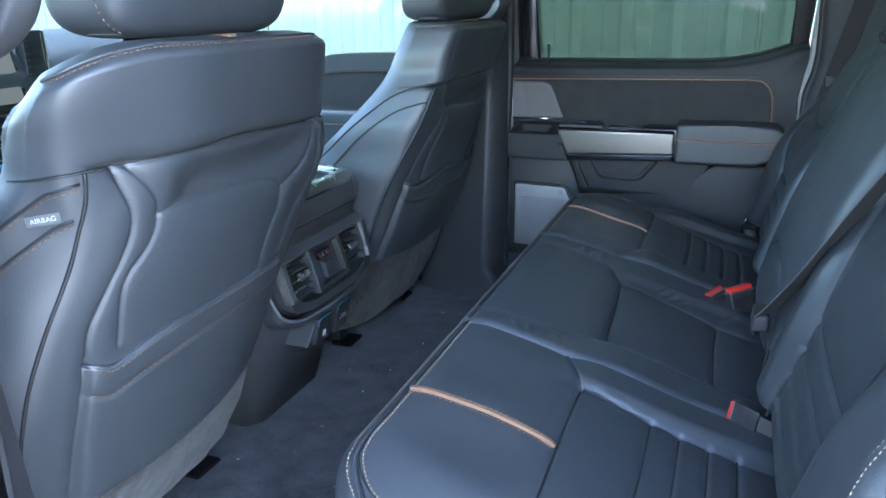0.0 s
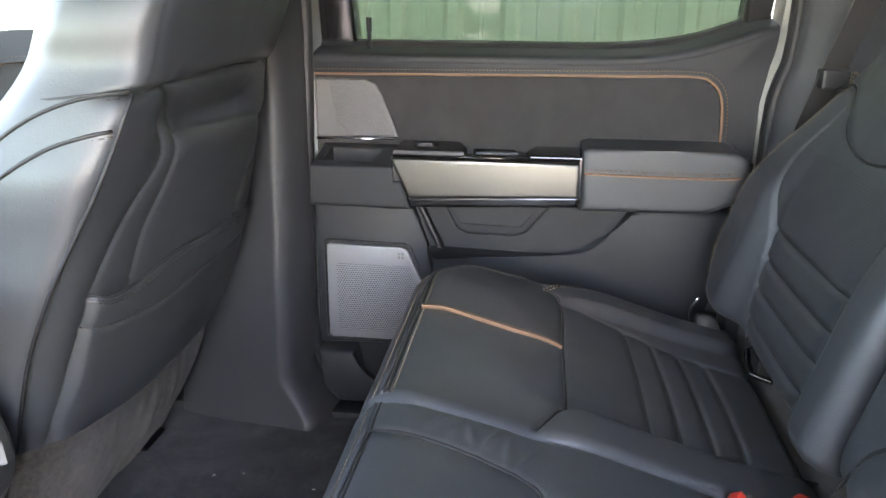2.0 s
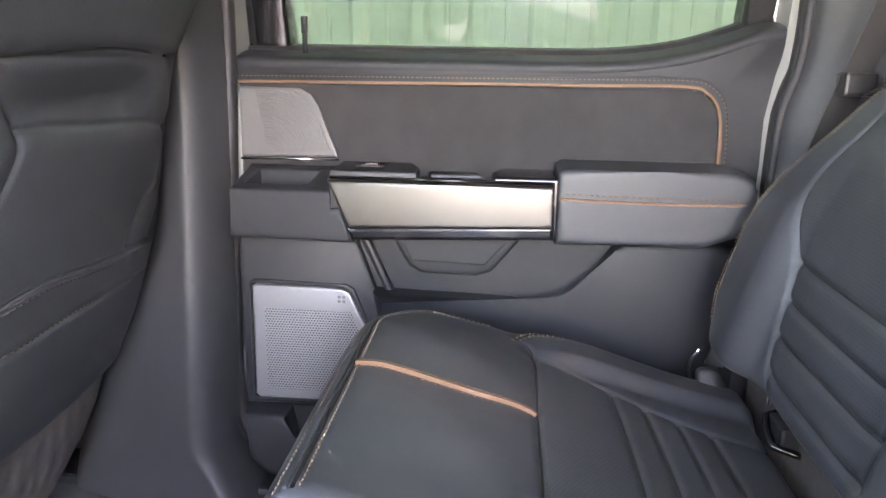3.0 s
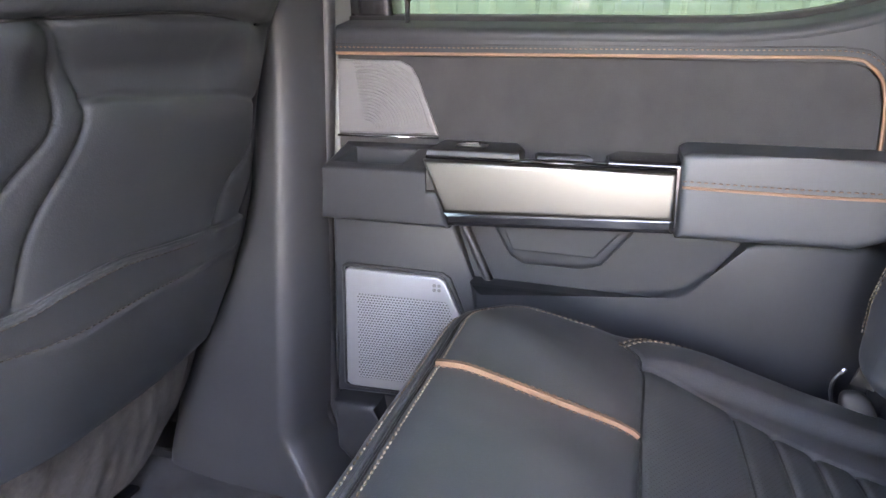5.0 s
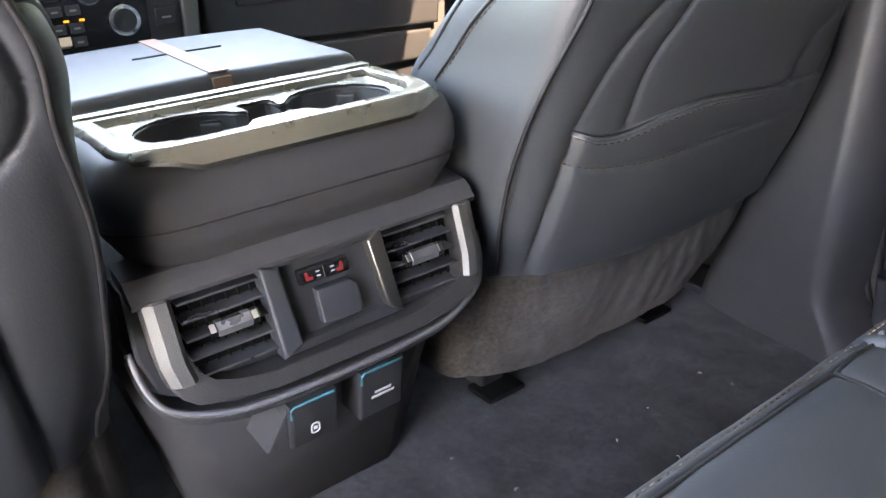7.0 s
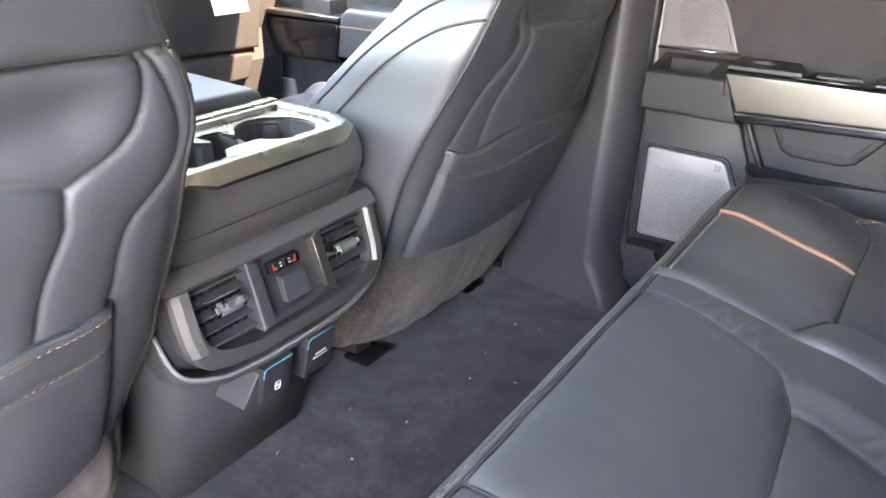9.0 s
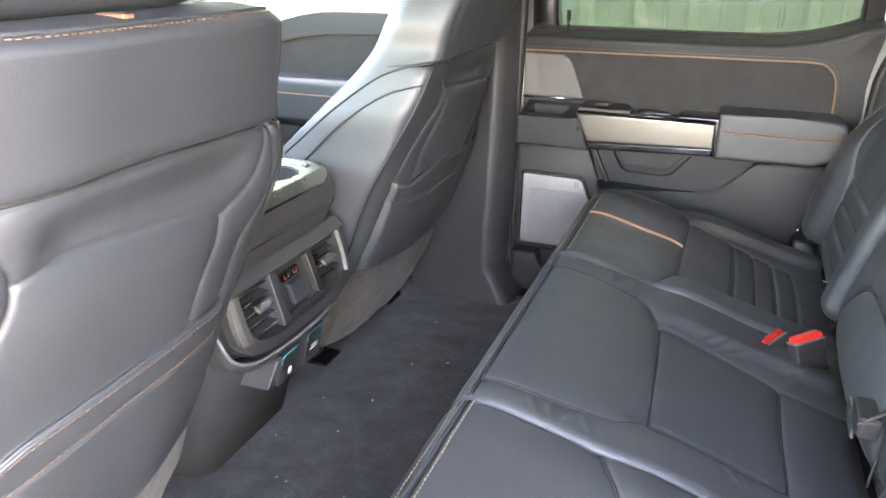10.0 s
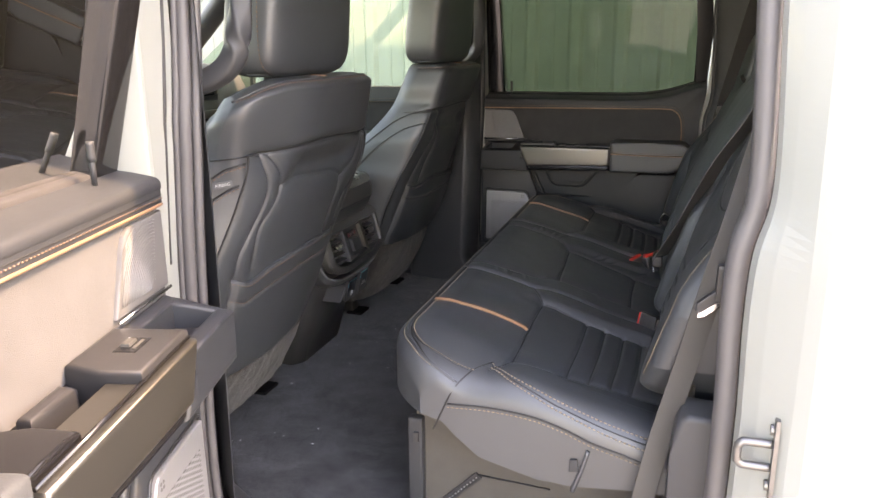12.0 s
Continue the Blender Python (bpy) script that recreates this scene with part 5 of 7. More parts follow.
part("rail_latch", brick(-0.034, -0.024, -0.696, -0.688, 0.165, 0.185, 0.002), PLASTIC_DARK, bench)
zp = straight([(0.018, -0.675, 0.038), (0.085, -0.675, 0.106)], 0.006)
ribbon("zip", zp, [(-0.005, 0, 0.005)] * len(zp), 0.004, PLASTIC_DARK, bench, "black zip of the side board")
stitches("zip_teeth", zp + np.array([0, -0.003, 0]), STEEL, bench, 0.003, 0.005, 0.0012)
tube("board_seam", [(0.085, -0.674, 0.106), (0.215, -0.674, 0.100)], 0.0018, SEAM, bench, sides=5)
# leather roll and stitched lines on the outer side of the near cushion
low = spline([(0.046, 0.276), (0.117, 0.279), (0.188, 0.274), (0.242, 0.260), (0.288, 0.242), (0.341, 0.228), (0.39, 0.213)], 0.006)
tube("side_seam", [(a, -0.7425, b) for a, b in low], 0.0018, SEAM, near_cushion, sides=6)
stitches("side_stitching", np.array([(a, -0.7430, b - 0.006) for a, b in low]), THREAD_GREY, near_cushion, 0.0050, 0.0028, 0.0009)
tube("side_seam", spline([(0.108, -0.672, 0.3300), (0.084, -0.702, 0.3275), (0.065, -0.7285, 0.3145), (0.052, -0.7405, 0.295), (0.044, -0.7425, 0.278), (0.021, -0.7425, 0.226)], 0.008), 0.0016, SEAM, near_cushion, sides=6)
tube("side_strap", [(a, -0.7445, b) for a, b in spline([(0.285, 0.228), (0.275, 0.190), (0.262, 0.150)], 0.008)], 0.004, LEATHER, near_cushion, sides=6)
part("side_tab", prism([(0.255, 0.186), (0.272, 0.188), (0.268, 0.210), (0.256, 0.208)], 0, 0.004, lambda a, b, d: (a, -0.743 - d, b), 0.001), PLASTIC, near_cushion)


def buckle(at, width, up, body_label, size=1.0):
    """A belt buckle: dark body with a red press button on a short webbing stalk. width, up: its long edge and the way its button faces."""
    u = Vector(up).normalized()
    w = (Vector(width) - u * Vector(width).dot(u)).normalized()
    t = w.cross(u)
    m = Matrix((( t.x, w.x, u.x, at[0]), (t.y, w.y, u.y, at[1]), (t.z, w.z, u.z, at[2]), (0, 0, 0, 1)))
    b = thing("belt_buckle", body_label, "belt buckle", at, group="rear belt buckles")
    put = lambda x, y, z: tuple(m @ Vector((x * size, y * size, z * size)))
    part("body", brick(-0.011, 0.011, -0.0265, 0.0265, -0.066, -0.006, 0.004, put, 3), PLASTIC_DARK, b, smooth=True)
    part("press_button", brick(-0.0085, 0.0085, -0.0245, 0.0245, -0.012, 0.003, 0.003, put, 3), RED, b, "red press button", smooth=True)
    part("collar", brick(-0.0115, 0.0115, -0.027, 0.027, -0.0085, -0.0055, 0.001, put), HIGHLIGHT_AND_COLLAR, b)
    part("grip_line", brick(-0.0118, 0.0118, -0.0268, 0.0268, -0.0235, -0.0215, 0.0005, put), PLASTIC, b)
    for sd in (-1, 1):
        for k in range(5):
            part("print_bar", brick(*sorted((sd * 0.0108, sd * 0.0113)), -0.010 + k * 0.0042, -0.0075 + k * 0.0042, -0.046, -0.041, 0, put), PLASTIC, b)
    part("stalk", brick(-0.003, 0.003, -0.018, 0.018, -0.13, -0.064, 0.001, put), WEBBING, b)
    return b


buckle((0.338, 0.190, 0.312), (0.042, 0.030, 0.006), (-0.28, 0.12, 0.95), "black belt buckle with red button beside its twin")
buckle((0.2905, 0.2145, 0.288), (0.029, 0.045, 0.012), (-0.62, 0.25, 0.74), "black belt buckle with red button, tipped over")
buckle((0.334, -0.251, 0.284), (0.15, 0.10, 1.0), (-0.88, 0.45, 0.10), "black belt buckle with red button turned edge on", 0.62)


def belt(name, pts, width, label, flat=None, thick=0.0022):
    p = spline(pts, 0.015)
    t = np.gradient(p, axis=0)
    t /= np.linalg.norm(t, axis=1)[:, None]
    f = np.array(flat if flat is not None else (0, 1, 0), float)
    ac = f[None] - (t @ f)[:, None] * t
    ac = ac / np.linalg.norm(ac, axis=1)[:, None] * width / 2
    b = thing(name, label, "seat belt", tuple(pts[-1]), group="rear seat belts")
    ribbon("webbing", p, ac, thick, WEBBING, b)
    return b


centre_belt = belt("seat_belt", [(0.600, -0.42, 0.855), (0.565, -0.405, 0.850), (0.548, -0.382, 0.805), (0.512, -0.358, 0.725), (0.461, -0.328, 0.635), (0.412, -0.256, 0.51), (0.384, -0.212, 0.445), (0.366, -0.180, 0.405)], 0.046, "grey seat belt slung down the seat back to its tongue", (0.75, 1.0, 0.0))
part("tongue", brick(0.352, 0.356, -0.168, -0.118, 0.366, 0.390, 0.001), CHROME, centre_belt, "chrome belt tongue")
part("tongue_grip", brick(0.350, 0.372, -0.200, -0.150, 0.386, 0.412, 0.006, segments=3), PLASTIC_DARK, centre_belt)
near_belt = belt("seat_belt", [(0.545, -0.70, 1.02), (0.520, -0.745, 0.86), (0.478, -0.775, 0.66), (0.447, -0.785, 0.53), (0.420, -0.775, 0.40), (0.392, -0.768, 0.27), (0.372, -0.765, 0.15), (0.365, -0.76, 0.05)], 0.035, "grey seat belt running down beside the bench with its chrome tongue", (1, 0.25, 0.3))
part("tongue", prism([(0.430, 0.492), (0.440, 0.494), (0.462, 0.512), (0.466, 0.524), (0.456, 0.524), (0.432, 0.504)], 0.0, 0.003, lambda a, b, d: (a, -0.796 - d, b), 0.001), CHROME, near_belt, "chrome belt tongue")
part("tongue_cover", prism([(0.428, 0.503), (0.434, 0.500), (0.462, 0.522), (0.466, 0.534), (0.452, 0.534), (0.429, 0.514)], -0.002, 0.006, lambda a, b, d: (a, -0.796 - d, b), 0.002), PLASTIC_DARK, near_belt)
part("tongue_grip", brick(0.452, 0.476, -0.806, -0.788, 0.520, 0.572, 0.005), PLASTIC_DARK, near_belt)
far_belt = belt("seat_belt", [(0.58, 0.66, 1.0), (0.548, 0.700, 0.84), (0.520, 0.740, 0.70), (0.505, 0.765, 0.62), (0.480, 0.785, 0.50), (0.44, 0.79, 0.38), (0.40, 0.785, 0.26)], 0.046, "grey seat belt with a stop button at the far post", (1, 0.3, 0.3))
part("belt_stop", brick(0.492, 0.530, 0.728, 0.760, 0.640, 0.668, 0.004), PLASTIC_DARK, far_belt)
anchor = thing("belt_anchor", "black moulded belt anchor low at the seat corner", "belt anchor", (0.36, 0.71, 0.25), group="belt anchors")
cushion_block("cover", 0.374, 0.708, 0.258, 0.019, 0.012, 0.032, SEAM, anchor, lean=-0.35, power=0.7)
tube("cover_edge", spline([(0.372, 0.728, 0.232), (0.350, 0.728, 0.262), (0.346, 0.727, 0.290), (0.356, 0.722, 0.310)], 0.006), 0.003, CHROME, anchor, "chrome edge of the anchor", sides=6)
loop = thing("anchor_loop", "black steel child seat anchor loop between cushion and back", "anchor loop", (0.42, 0.566, 0.27))
tube("ring", straight([(0.426, 0.592, 0.292), (0.402, 0.590, 0.284), (0.398, 0.572, 0.276), (0.398, 0.548, 0.268), (0.426, 0.540, 0.262)], 0.004), 0.0045, GLOSS_BLACK, loop)
part("bracket", brick(0.404, 0.4255, 0.545, 0.590, 0.262, 0.290, 0.004), PLASTIC_DARK, loop)
# trim beside the near seat back
for sgn in (-1, 1):
    qt = part("side_trim", prism([(0.405, 0.0), (0.53, 0.0), (0.53, 0.332), (0.522, 0.342), (0.432, 0.348), (0.420, 0.340), (0.413, 0.320), (0.409, 0.28)], 0.75, 0.815, lambda a, b, d: (a, sgn * d, b), 0.01, segments=3), PILLAR, smooth=True)
    tagged(qt, "charcoal plastic side trim beside the bench", "trim", kind="structure")

# ---- front seats ----
SEAT_PROFILE = spline([(0.04, 0.262), (0.20, 0.278), (0.30, 0.282), (0.41, 0.280), (0.484, 0.263), (0.560, 0.236), (0.616, 0.226), (0.665, 0.223), (0.70, 0.236), (0.735, 0.247), (0.77, 0.248), (0.81, 0.236)], 0.004)
SEAT_HW = (SEAT_PROFILE[:, 0], SEAT_PROFILE[:, 1])
# the inner side seam of a front seat's back (height, half-width, place fore and aft), and the fullness of the panel ahead of it
SEAT_INNER = spline([(0.04, 0.226, -0.034), (0.24, 0.242, -0.035), (0.30, 0.254, -0.035), (0.35, 0.263, -0.033), (0.40, 0.267, -0.030), (0.46, 0.269, -0.021), (0.51, 0.265, -0.011), (0.57, 0.253, 0.001), (0.60, 0.247, 0.005), (0.63, 0.238, 0.006), (0.66, 0.228, 0.006), (0.70, 0.208, 0.002), (0.75, 0.202, -0.002), (0.82, 0.182, -0.006)], 0.004)
SEAT_PANEL = spline([(0.04, 0.25), (0.30, 0.272), (0.45, 0.280), (0.52, 0.276), (0.56, 0.277), (0.59, 0.274), (0.62, 0.263), (0.66, 0.248), (0.70, 0.232), (0.75, 0.228), (0.82, 0.20)], 0.004)
# even steps round a section, closer on the back than on the sides and front
ROUND = np.concatenate([np.linspace(0, 0.4, 170, endpoint=False), np.linspace(0.4, 1, 80)])
SEAT_DEPTH = spline([(0.04, 0.20), (0.20, 0.25), (0.36, 0.27), (0.48, 0.245), (0.526, 0.22), (0.60, 0.17), (0.67, 0.13), (0.75, 0.12), (0.82, 0.12)], 0.004)


def front_seat(yc, sgn, name_label, thread=THREAD):
    """A front seat seen from behind. d: across from its middle, outwards positive; z up; the back leans."""
    s = thing("front_seat", name_label, "car seat", (-0.75, yc, 0), group="front seats")

    def base_x(z):
        return -0.316 + 0.34 * (z - 0.676)
    if sgn < 0:
        crease1 = [(0.187, 0.672), (0.182, 0.655), (0.168, 0.613), (0.171, 0.573), (0.198, 0.513), (0.213, 0.475), (0.212, 0.430)]
        crease2 = [(0.170, 0.669), (0.146, 0.638), (0.130, 0.605), (0.142, 0.567), (0.172, 0.525), (0.172, 0.445)]
        top_in = [(0.130, 0.604), (0.082, 0.613), (-0.011, 0.607), (-0.09, 0.598), (-0.138, 0.580)]
        crease3 = [(-0.198, 0.671), (-0.197, 0.646), (-0.188, 0.613), (-0.170, 0.594), (-0.141, 0.577), (-0.141, 0.545), (-0.126, 0.512), (-0.117, 0.478), (-0.114, 0.455)]
        crease4 = [(-0.208, 0.670), (-0.220, 0.638), (-0.237, 0.598), (-0.240, 0.570), (-0.225, 0.548), (-0.206, 0.532), (-0.195, 0.505), (-0.190, 0.451)]
        pocket = [(0.213, 0.432), (0.186, 0.421), (0.156, 0.426), (0.108, 0.440), (0.004, 0.449), (-0.10, 0.451), (-0.152, 0.447), (-0.191, 0.447)]
        hem = [(0.212, 0.388), (0.181, 0.376), (0.143, 0.386), (0.049, 0.401), (-0.06, 0.408), (-0.19, 0.398)]
        side_l = [(0.213, 0.432), (0.215, 0.35), (0.217, 0.297), (0.220, 0.215)]
        side_r = [(-0.191, 0.447), (-0.193, 0.39), (-0.196, 0.335), (-0.199, 0.27), (-0.199, 0.215)]
    else:
        crease1 = [(0.226, 0.668), (0.222, 0.63), (0.208, 0.582), (0.214, 0.545), (0.202, 0.514), (0.168, 0.500), (0.146, 0.480), (0.138, 0.440)]
        crease2 = [(0.236, 0.668), (0.250, 0.60), (0.254, 0.54), (0.244, 0.476), (0.230, 0.455), (0.225, 0.432)]
        top_in = [(-0.098, 0.611), (-0.06, 0.612), (0.01, 0.606), (0.12, 0.598), (0.206, 0.582)]
        crease3 = [(-0.150, 0.675), (-0.131, 0.655), (-0.103, 0.622), (-0.098, 0.600), (-0.118, 0.560), (-0.146, 0.51), (-0.150, 0.448)]
        crease4 = [(-0.160, 0.676), (-0.142, 0.652), (-0.131, 0.612), (-0.142, 0.583), (-0.170, 0.557), (-0.192, 0.528), (-0.206, 0.492), (-0.213, 0.46), (-0.211, 0.445)]
        pocket = [(-0.211, 0.447), (-0.188, 0.438), (-0.15, 0.438), (-0.10, 0.450), (-0.04, 0.455), (0.03, 0.448), (0.13, 0.438), (0.224, 0.431)]
        hem = [(-0.215, 0.409), (-0.19, 0.401), (-0.15, 0.395), (-0.09, 0.392), (0.03, 0.397), (0.21, 0.386)]
        side_l = [(0.224, 0.431), (0.224, 0.35), (0.222, 0.30), (0.222, 0.215)]
        side_r = [(-0.211, 0.447), (-0.213, 0.395), (-0.216, 0.35), (-0.214, 0.305), (-0.206, 0.215)]
    hood = [(0.30, 0.680), (0.223, 0.677), (0.186, 0.673), (0.12, 0.677), (0.01, 0.682), (-0.10, 0.678), (-0.195, 0.672), (-0.30, 0.674)]
    tight = 0.78 if sgn < 0 else 0.75          # the passenger's cover is creased less
    pk = np.array(spline(pocket, 0.01))
    pk = pk[np.argsort(pk[:, 0])]
    seams = [(crease1, 0.009 * tight, 0.014), (crease2, 0.007 * tight, 0.014), (crease3, 0.008 * tight, 0.013), (crease4, 0.0075 * tight, 0.012), (top_in, 0.008 * tight, 0.016),
             (hem, 0.003, 0.006), (side_l, 0.009, 0.012), (side_r, 0.009, 0.012), (hood, 0.009, 0.010)]

    def extra(u, v):
        top = np.interp(u, pk[:, 0], pk[:, 1])
        inpk = smooth_step((u - pk[0, 0] + 0.004) / 0.008) * smooth_step((pk[-1, 0] + 0.004 - u) / 0.008)
        pocket_up = 0.009 * smooth_step((top - v) / 0.004) * inpk * smooth_step((v - 0.20) / 0.04)
        belly = 0.007 * np.exp(-((u + 0.01) / 0.13) ** 2) * smooth_step((0.60 - v) / 0.08)
        cup = -0.016 * np.exp(-((v - 0.632) / 0.028) ** 2) * smooth_step((0.16 - np.abs(u + 0.03)) / 0.06)
        hood_up = 0.007 * smooth_step((v - 0.674) / 0.006)
        return pocket_up + belly + cup + hood_up
    rel = Relief(lambda u, v: 0.0 * u, seams, extra)

    def inner_section(z):
        """The inboard half of the back at this height: a flat back, a sewn corner and a full side panel."""
        us, o, uf = (float(np.interp(z, c[:, 0], c[:, k])) for c, k in ((SEAT_INNER, 1), (SEAT_INNER, 2), (SEAT_PANEL, 1)))
        dp = float(np.interp(z, SEAT_DEPTH[:, 0], SEAT_DEPTH[:, 1]))
        pts = [(0.0, 0.018), (0.35 * us, 0.017), (0.70 * us, 0.55 * 0.016 + 0.30 * o + 0.003), (0.88 * us, 0.008 + 0.62 * o), (us - 0.008, o + 0.003), (us, o), (us + 0.35 * (uf - us) + 0.002, o - 0.011),
               (us + 0.75 * (uf - us), o - 0.034), (uf, min(-0.50 * dp, o - 0.07)), (uf, -0.74 * dp), (uf - 0.012, -0.92 * dp), (us - 0.01, -dp), (us * 0.75, -dp + 0.03), (us * 0.4, -dp + 0.06), (0.0, -dp + 0.065)]
        c = spline(pts, 0.003)
        t = np.linspace(0, 1, len(c))
        return np.stack([np.interp(ROUND, t, c[:, 0]), np.interp(ROUND, t, c[:, 1])], 1)

    def section(z, sd=1):
        if sd < 0:
            return inner_section(z)
        hw = float(np.interp(z, *SEAT_HW))
        fl = 0.036 * (1 - float(smooth_step(np.array((z - 0.58) / 0.16)))) + 0.018
        dp = float(np.interp(z, SEAT_DEPTH[:, 0], SEAT_DEPTH[:, 1]))
        pts = [(0.0, 0.018), (0.35 * hw, 0.017), (0.70 * hw, 0.007), (0.90 * hw, -0.008), (hw, -0.024), (hw + 0.5 * fl, -0.06), (hw + 0.95 * fl, -0.55 * dp), (hw + 0.95 * fl, -0.78 * dp), (hw + 0.6 * fl, -0.94 * dp), (hw, -dp), (hw * 0.75, -dp + 0.03), (hw * 0.4, -dp + 0.06), (0.0, -dp + 0.065)]
        # the hood wraps round to the sides in one wide curve
        w = hw + 0.95 * fl
        wrap = [(0.0, 0.018), (0.33 * hw, 0.017), (0.54 * hw, 0.009), (0.78 * hw, -0.012), (0.935 * w, -0.034), (w, -0.066), (w, -0.60 * dp), (w - 0.003, -0.78 * dp), (w - 0.012, -0.94 * dp), (hw, -dp), (hw * 0.75, -dp + 0.03), (hw * 0.4, -dp + 0.06), (0.0, -dp + 0.065)]
        k = float(smooth_step(np.array((z - 0.60) / 0.09)))
        pts = [(a[0] * (1 - k) + b[0] * k, a[1] * (1 - k) + b[1] * k) for a, b in zip(pts, wrap)]
        c = spline(pts, 0.003)
        t = np.linspace(0, 1, len(c))
        return np.stack([np.interp(ROUND, t, c[:, 0]), np.interp(ROUND, t, c[:, 1])], 1)

    def flank(depth, z, sd=1):
        """The place across the seat of a side panel's point that lies this far ahead of the back."""
        c = section(z, sd)
        hw = float(np.interp(z, *SEAT_HW)) if sd > 0 else float(np.interp(z, SEAT_INNER[:, 0], SEAT_INNER[:, 1]))
        m = (c[:, 0] > hw - 0.012) & (np.arange(len(c)) < 225)
        o, a = -c[m, 1], c[m, 0]
        k = np.argsort(o)
        return float(np.interp(depth, o[k], a[k]))
    def fuller(z):
        """The driver's inner bolster is fuller."""
        return 1 + (0.05 * math.exp(-((z - 0.625) / 0.05) ** 2) if sgn < 0 else 0.0)

    def foot_rise(u):
        """The leather's lower edge climbs towards the inner side."""
        return (-0.015 + 0.035 * smooth_step((0.11 - np.asarray(u)) / 0.36)) if sgn < 0 else 0.020 + 0.0 * np.asarray(u)
    zs = np.concatenate([np.linspace(0.230, 0.787, 254), 0.787 + 0.020 * np.sin(np.linspace(0.05, np.pi / 2, 14))])
    rows = []
    for z in zs:
        c, ci = section(min(z, 0.80)), section(min(z, 0.80), -1)
        k = max(0.0, (z - 0.787) / 0.020)
        shrink = 1 - math.sqrt(max(0.0, 1 - k * k)) if k > 0 else 0.0
        full = np.vstack([c, np.stack([-ci[::-1, 0], ci[::-1, 1]], 1)[1:-1]])
        d, o = full[:, 0].copy(), full[:, 1].copy()
        face = smooth_step((o + 0.034) / 0.022)
        o = o + rel(d, np.full_like(d, z)) * face
        if shrink:
            mid = -0.075
            d, o = d * (1 - 0.10 * shrink), mid + (o - mid) * (1 - 0.55 * shrink)
        full_side = fuller(z) - 1
        lower = np.clip((z - 0.69) / 0.117, 0, 1) ** 1.2 * (np.where(d > 0, 0.024, 0.016) * np.clip((np.abs(d) - 0.14) / 0.11, 0, 1.3) ** 2 + np.where(d > 0.12, 0.034, 0.0) * np.clip((-o - 0.020) / 0.095, 0, 1) ** 1.7)
        rows.append([(base_x(z) + b - 0.02 * shrink, yc + sgn * a * (1.14 if sgn > 0 and a > 0 else 1.0 + full_side if a < 0 else 1.0), z - l + f) for a, b, l, f in zip(d, o, lower, foot_rise(d) * float(smooth_step(np.array((0.34 - z) / 0.11))))])
    n = len(rows[0])
    verts = [v for r in rows for v in r]
    faces = [(j * n + i, j * n + (i + 1) % n, (j + 1) * n + (i + 1) % n, (j + 1) * n + i) for j in range(len(zs) - 1) for i in range(n)]
    # the domed top
    mid = (base_x(0.807) - 0.05, yc)
    for f in (0.8, 0.55, 0.3, 0.08):
        at = len(verts) - n
        verts += [(mid[0] + f * (p[0] - mid[0]), mid[1] + f * (p[1] - mid[1]), p[2] * f ** 0.5 + 0.809 * (1 - f ** 0.5)) for p in rows[-1]]
        faces += [(at + i, at + (i + 1) % n, at + n + (i + 1) % n, at + n + i) for i in range(n)]
    faces.append(tuple(range(len(verts) - n, len(verts))))
    shell = solid("backrest", verts, faces, LEATHER, s, "black leather seat back with a stitched map pocket")

    def to(u, v, lift=0.0):
        c = section(v, 1 if u >= 0 else -1)
        a, o = c[:, 0], c[:, 1]
        m = int(np.argmax(a > 0.97 * float(np.interp(v, *SEAT_HW) if u >= 0 else np.interp(v, SEAT_INNER[:, 0], SEAT_INNER[:, 1]))))
        k = np.interp(abs(u), a[:m], o[:m])
        return (base_x(v) + k + float(rel(np.array([u]), np.array([v]))[0]) + lift, yc + sgn * u, v)
    tube("hood_seam", [to(a, b, 0.0008) for a, b in spline([(q, w) for q, w in hood if abs(q) <= 0.21], 0.008)], 0.0016, SEAM, shell, sides=5)
    for sd in (1, -1):
        c = section(0.674, sd)
        wrapped = [(a, o) for a, o in c[:216] if o < (-0.012 if sd > 0 else 0.004) and o > -0.12 and a > 0.2]
        tube("hood_seam", [(base_x(0.674) + o, yc + sgn * sd * (a + 0.0012), 0.674 + 0.10 * (o + 0.012)) for a, o in wrapped], 0.0018, SEAM, shell, sides=5)
    stitches("pocket_stitching", np.array([to(a, b - 0.008, 0.0005) for a, b in spline(pocket, 0.006)]), thread, shell, 0.0064, 0.0020, 0.0007)
    stitches("hem_stitching", np.array([to(a, b, 0.0005) for a, b in spline(hem, 0.006)]), thread, shell, 0.0064, 0.0020, 0.0007)
    tube("pocket_edge", [to(a, b - 0.002, 0.0) for a, b in spline(pocket, 0.006)], 0.0028, LEATHER, shell, sides=6)
    # side seam and the double stitched band on both side panels
    for sd in (1, -1):
        sp = []
        for z in np.linspace(0.235, 0.672, 60):
            rise = float(foot_rise(-0.25 if sd < 0 else 0.25)) * float(smooth_step(np.array((0.34 - z) / 0.11)))
            if sd < 0:
                sp.append((base_x(z) + float(np.interp(z, SEAT_INNER[:, 0], SEAT_INNER[:, 2])) + 0.0006, yc - sgn * (float(np.interp(z, SEAT_INNER[:, 0], SEAT_INNER[:, 1])) * fuller(z) + 0.0006), z + rise))
                continue
            c = section(z)
            i = int(np.argmax(c[:, 0] > 0.992 * float(np.interp(z, *SEAT_HW))))
            w = (0.992 * float(np.interp(z, *SEAT_HW)) - c[i - 1, 0]) / (c[i, 0] - c[i - 1, 0])
            a, o = c[i - 1] * (1 - w) + c[i] * w
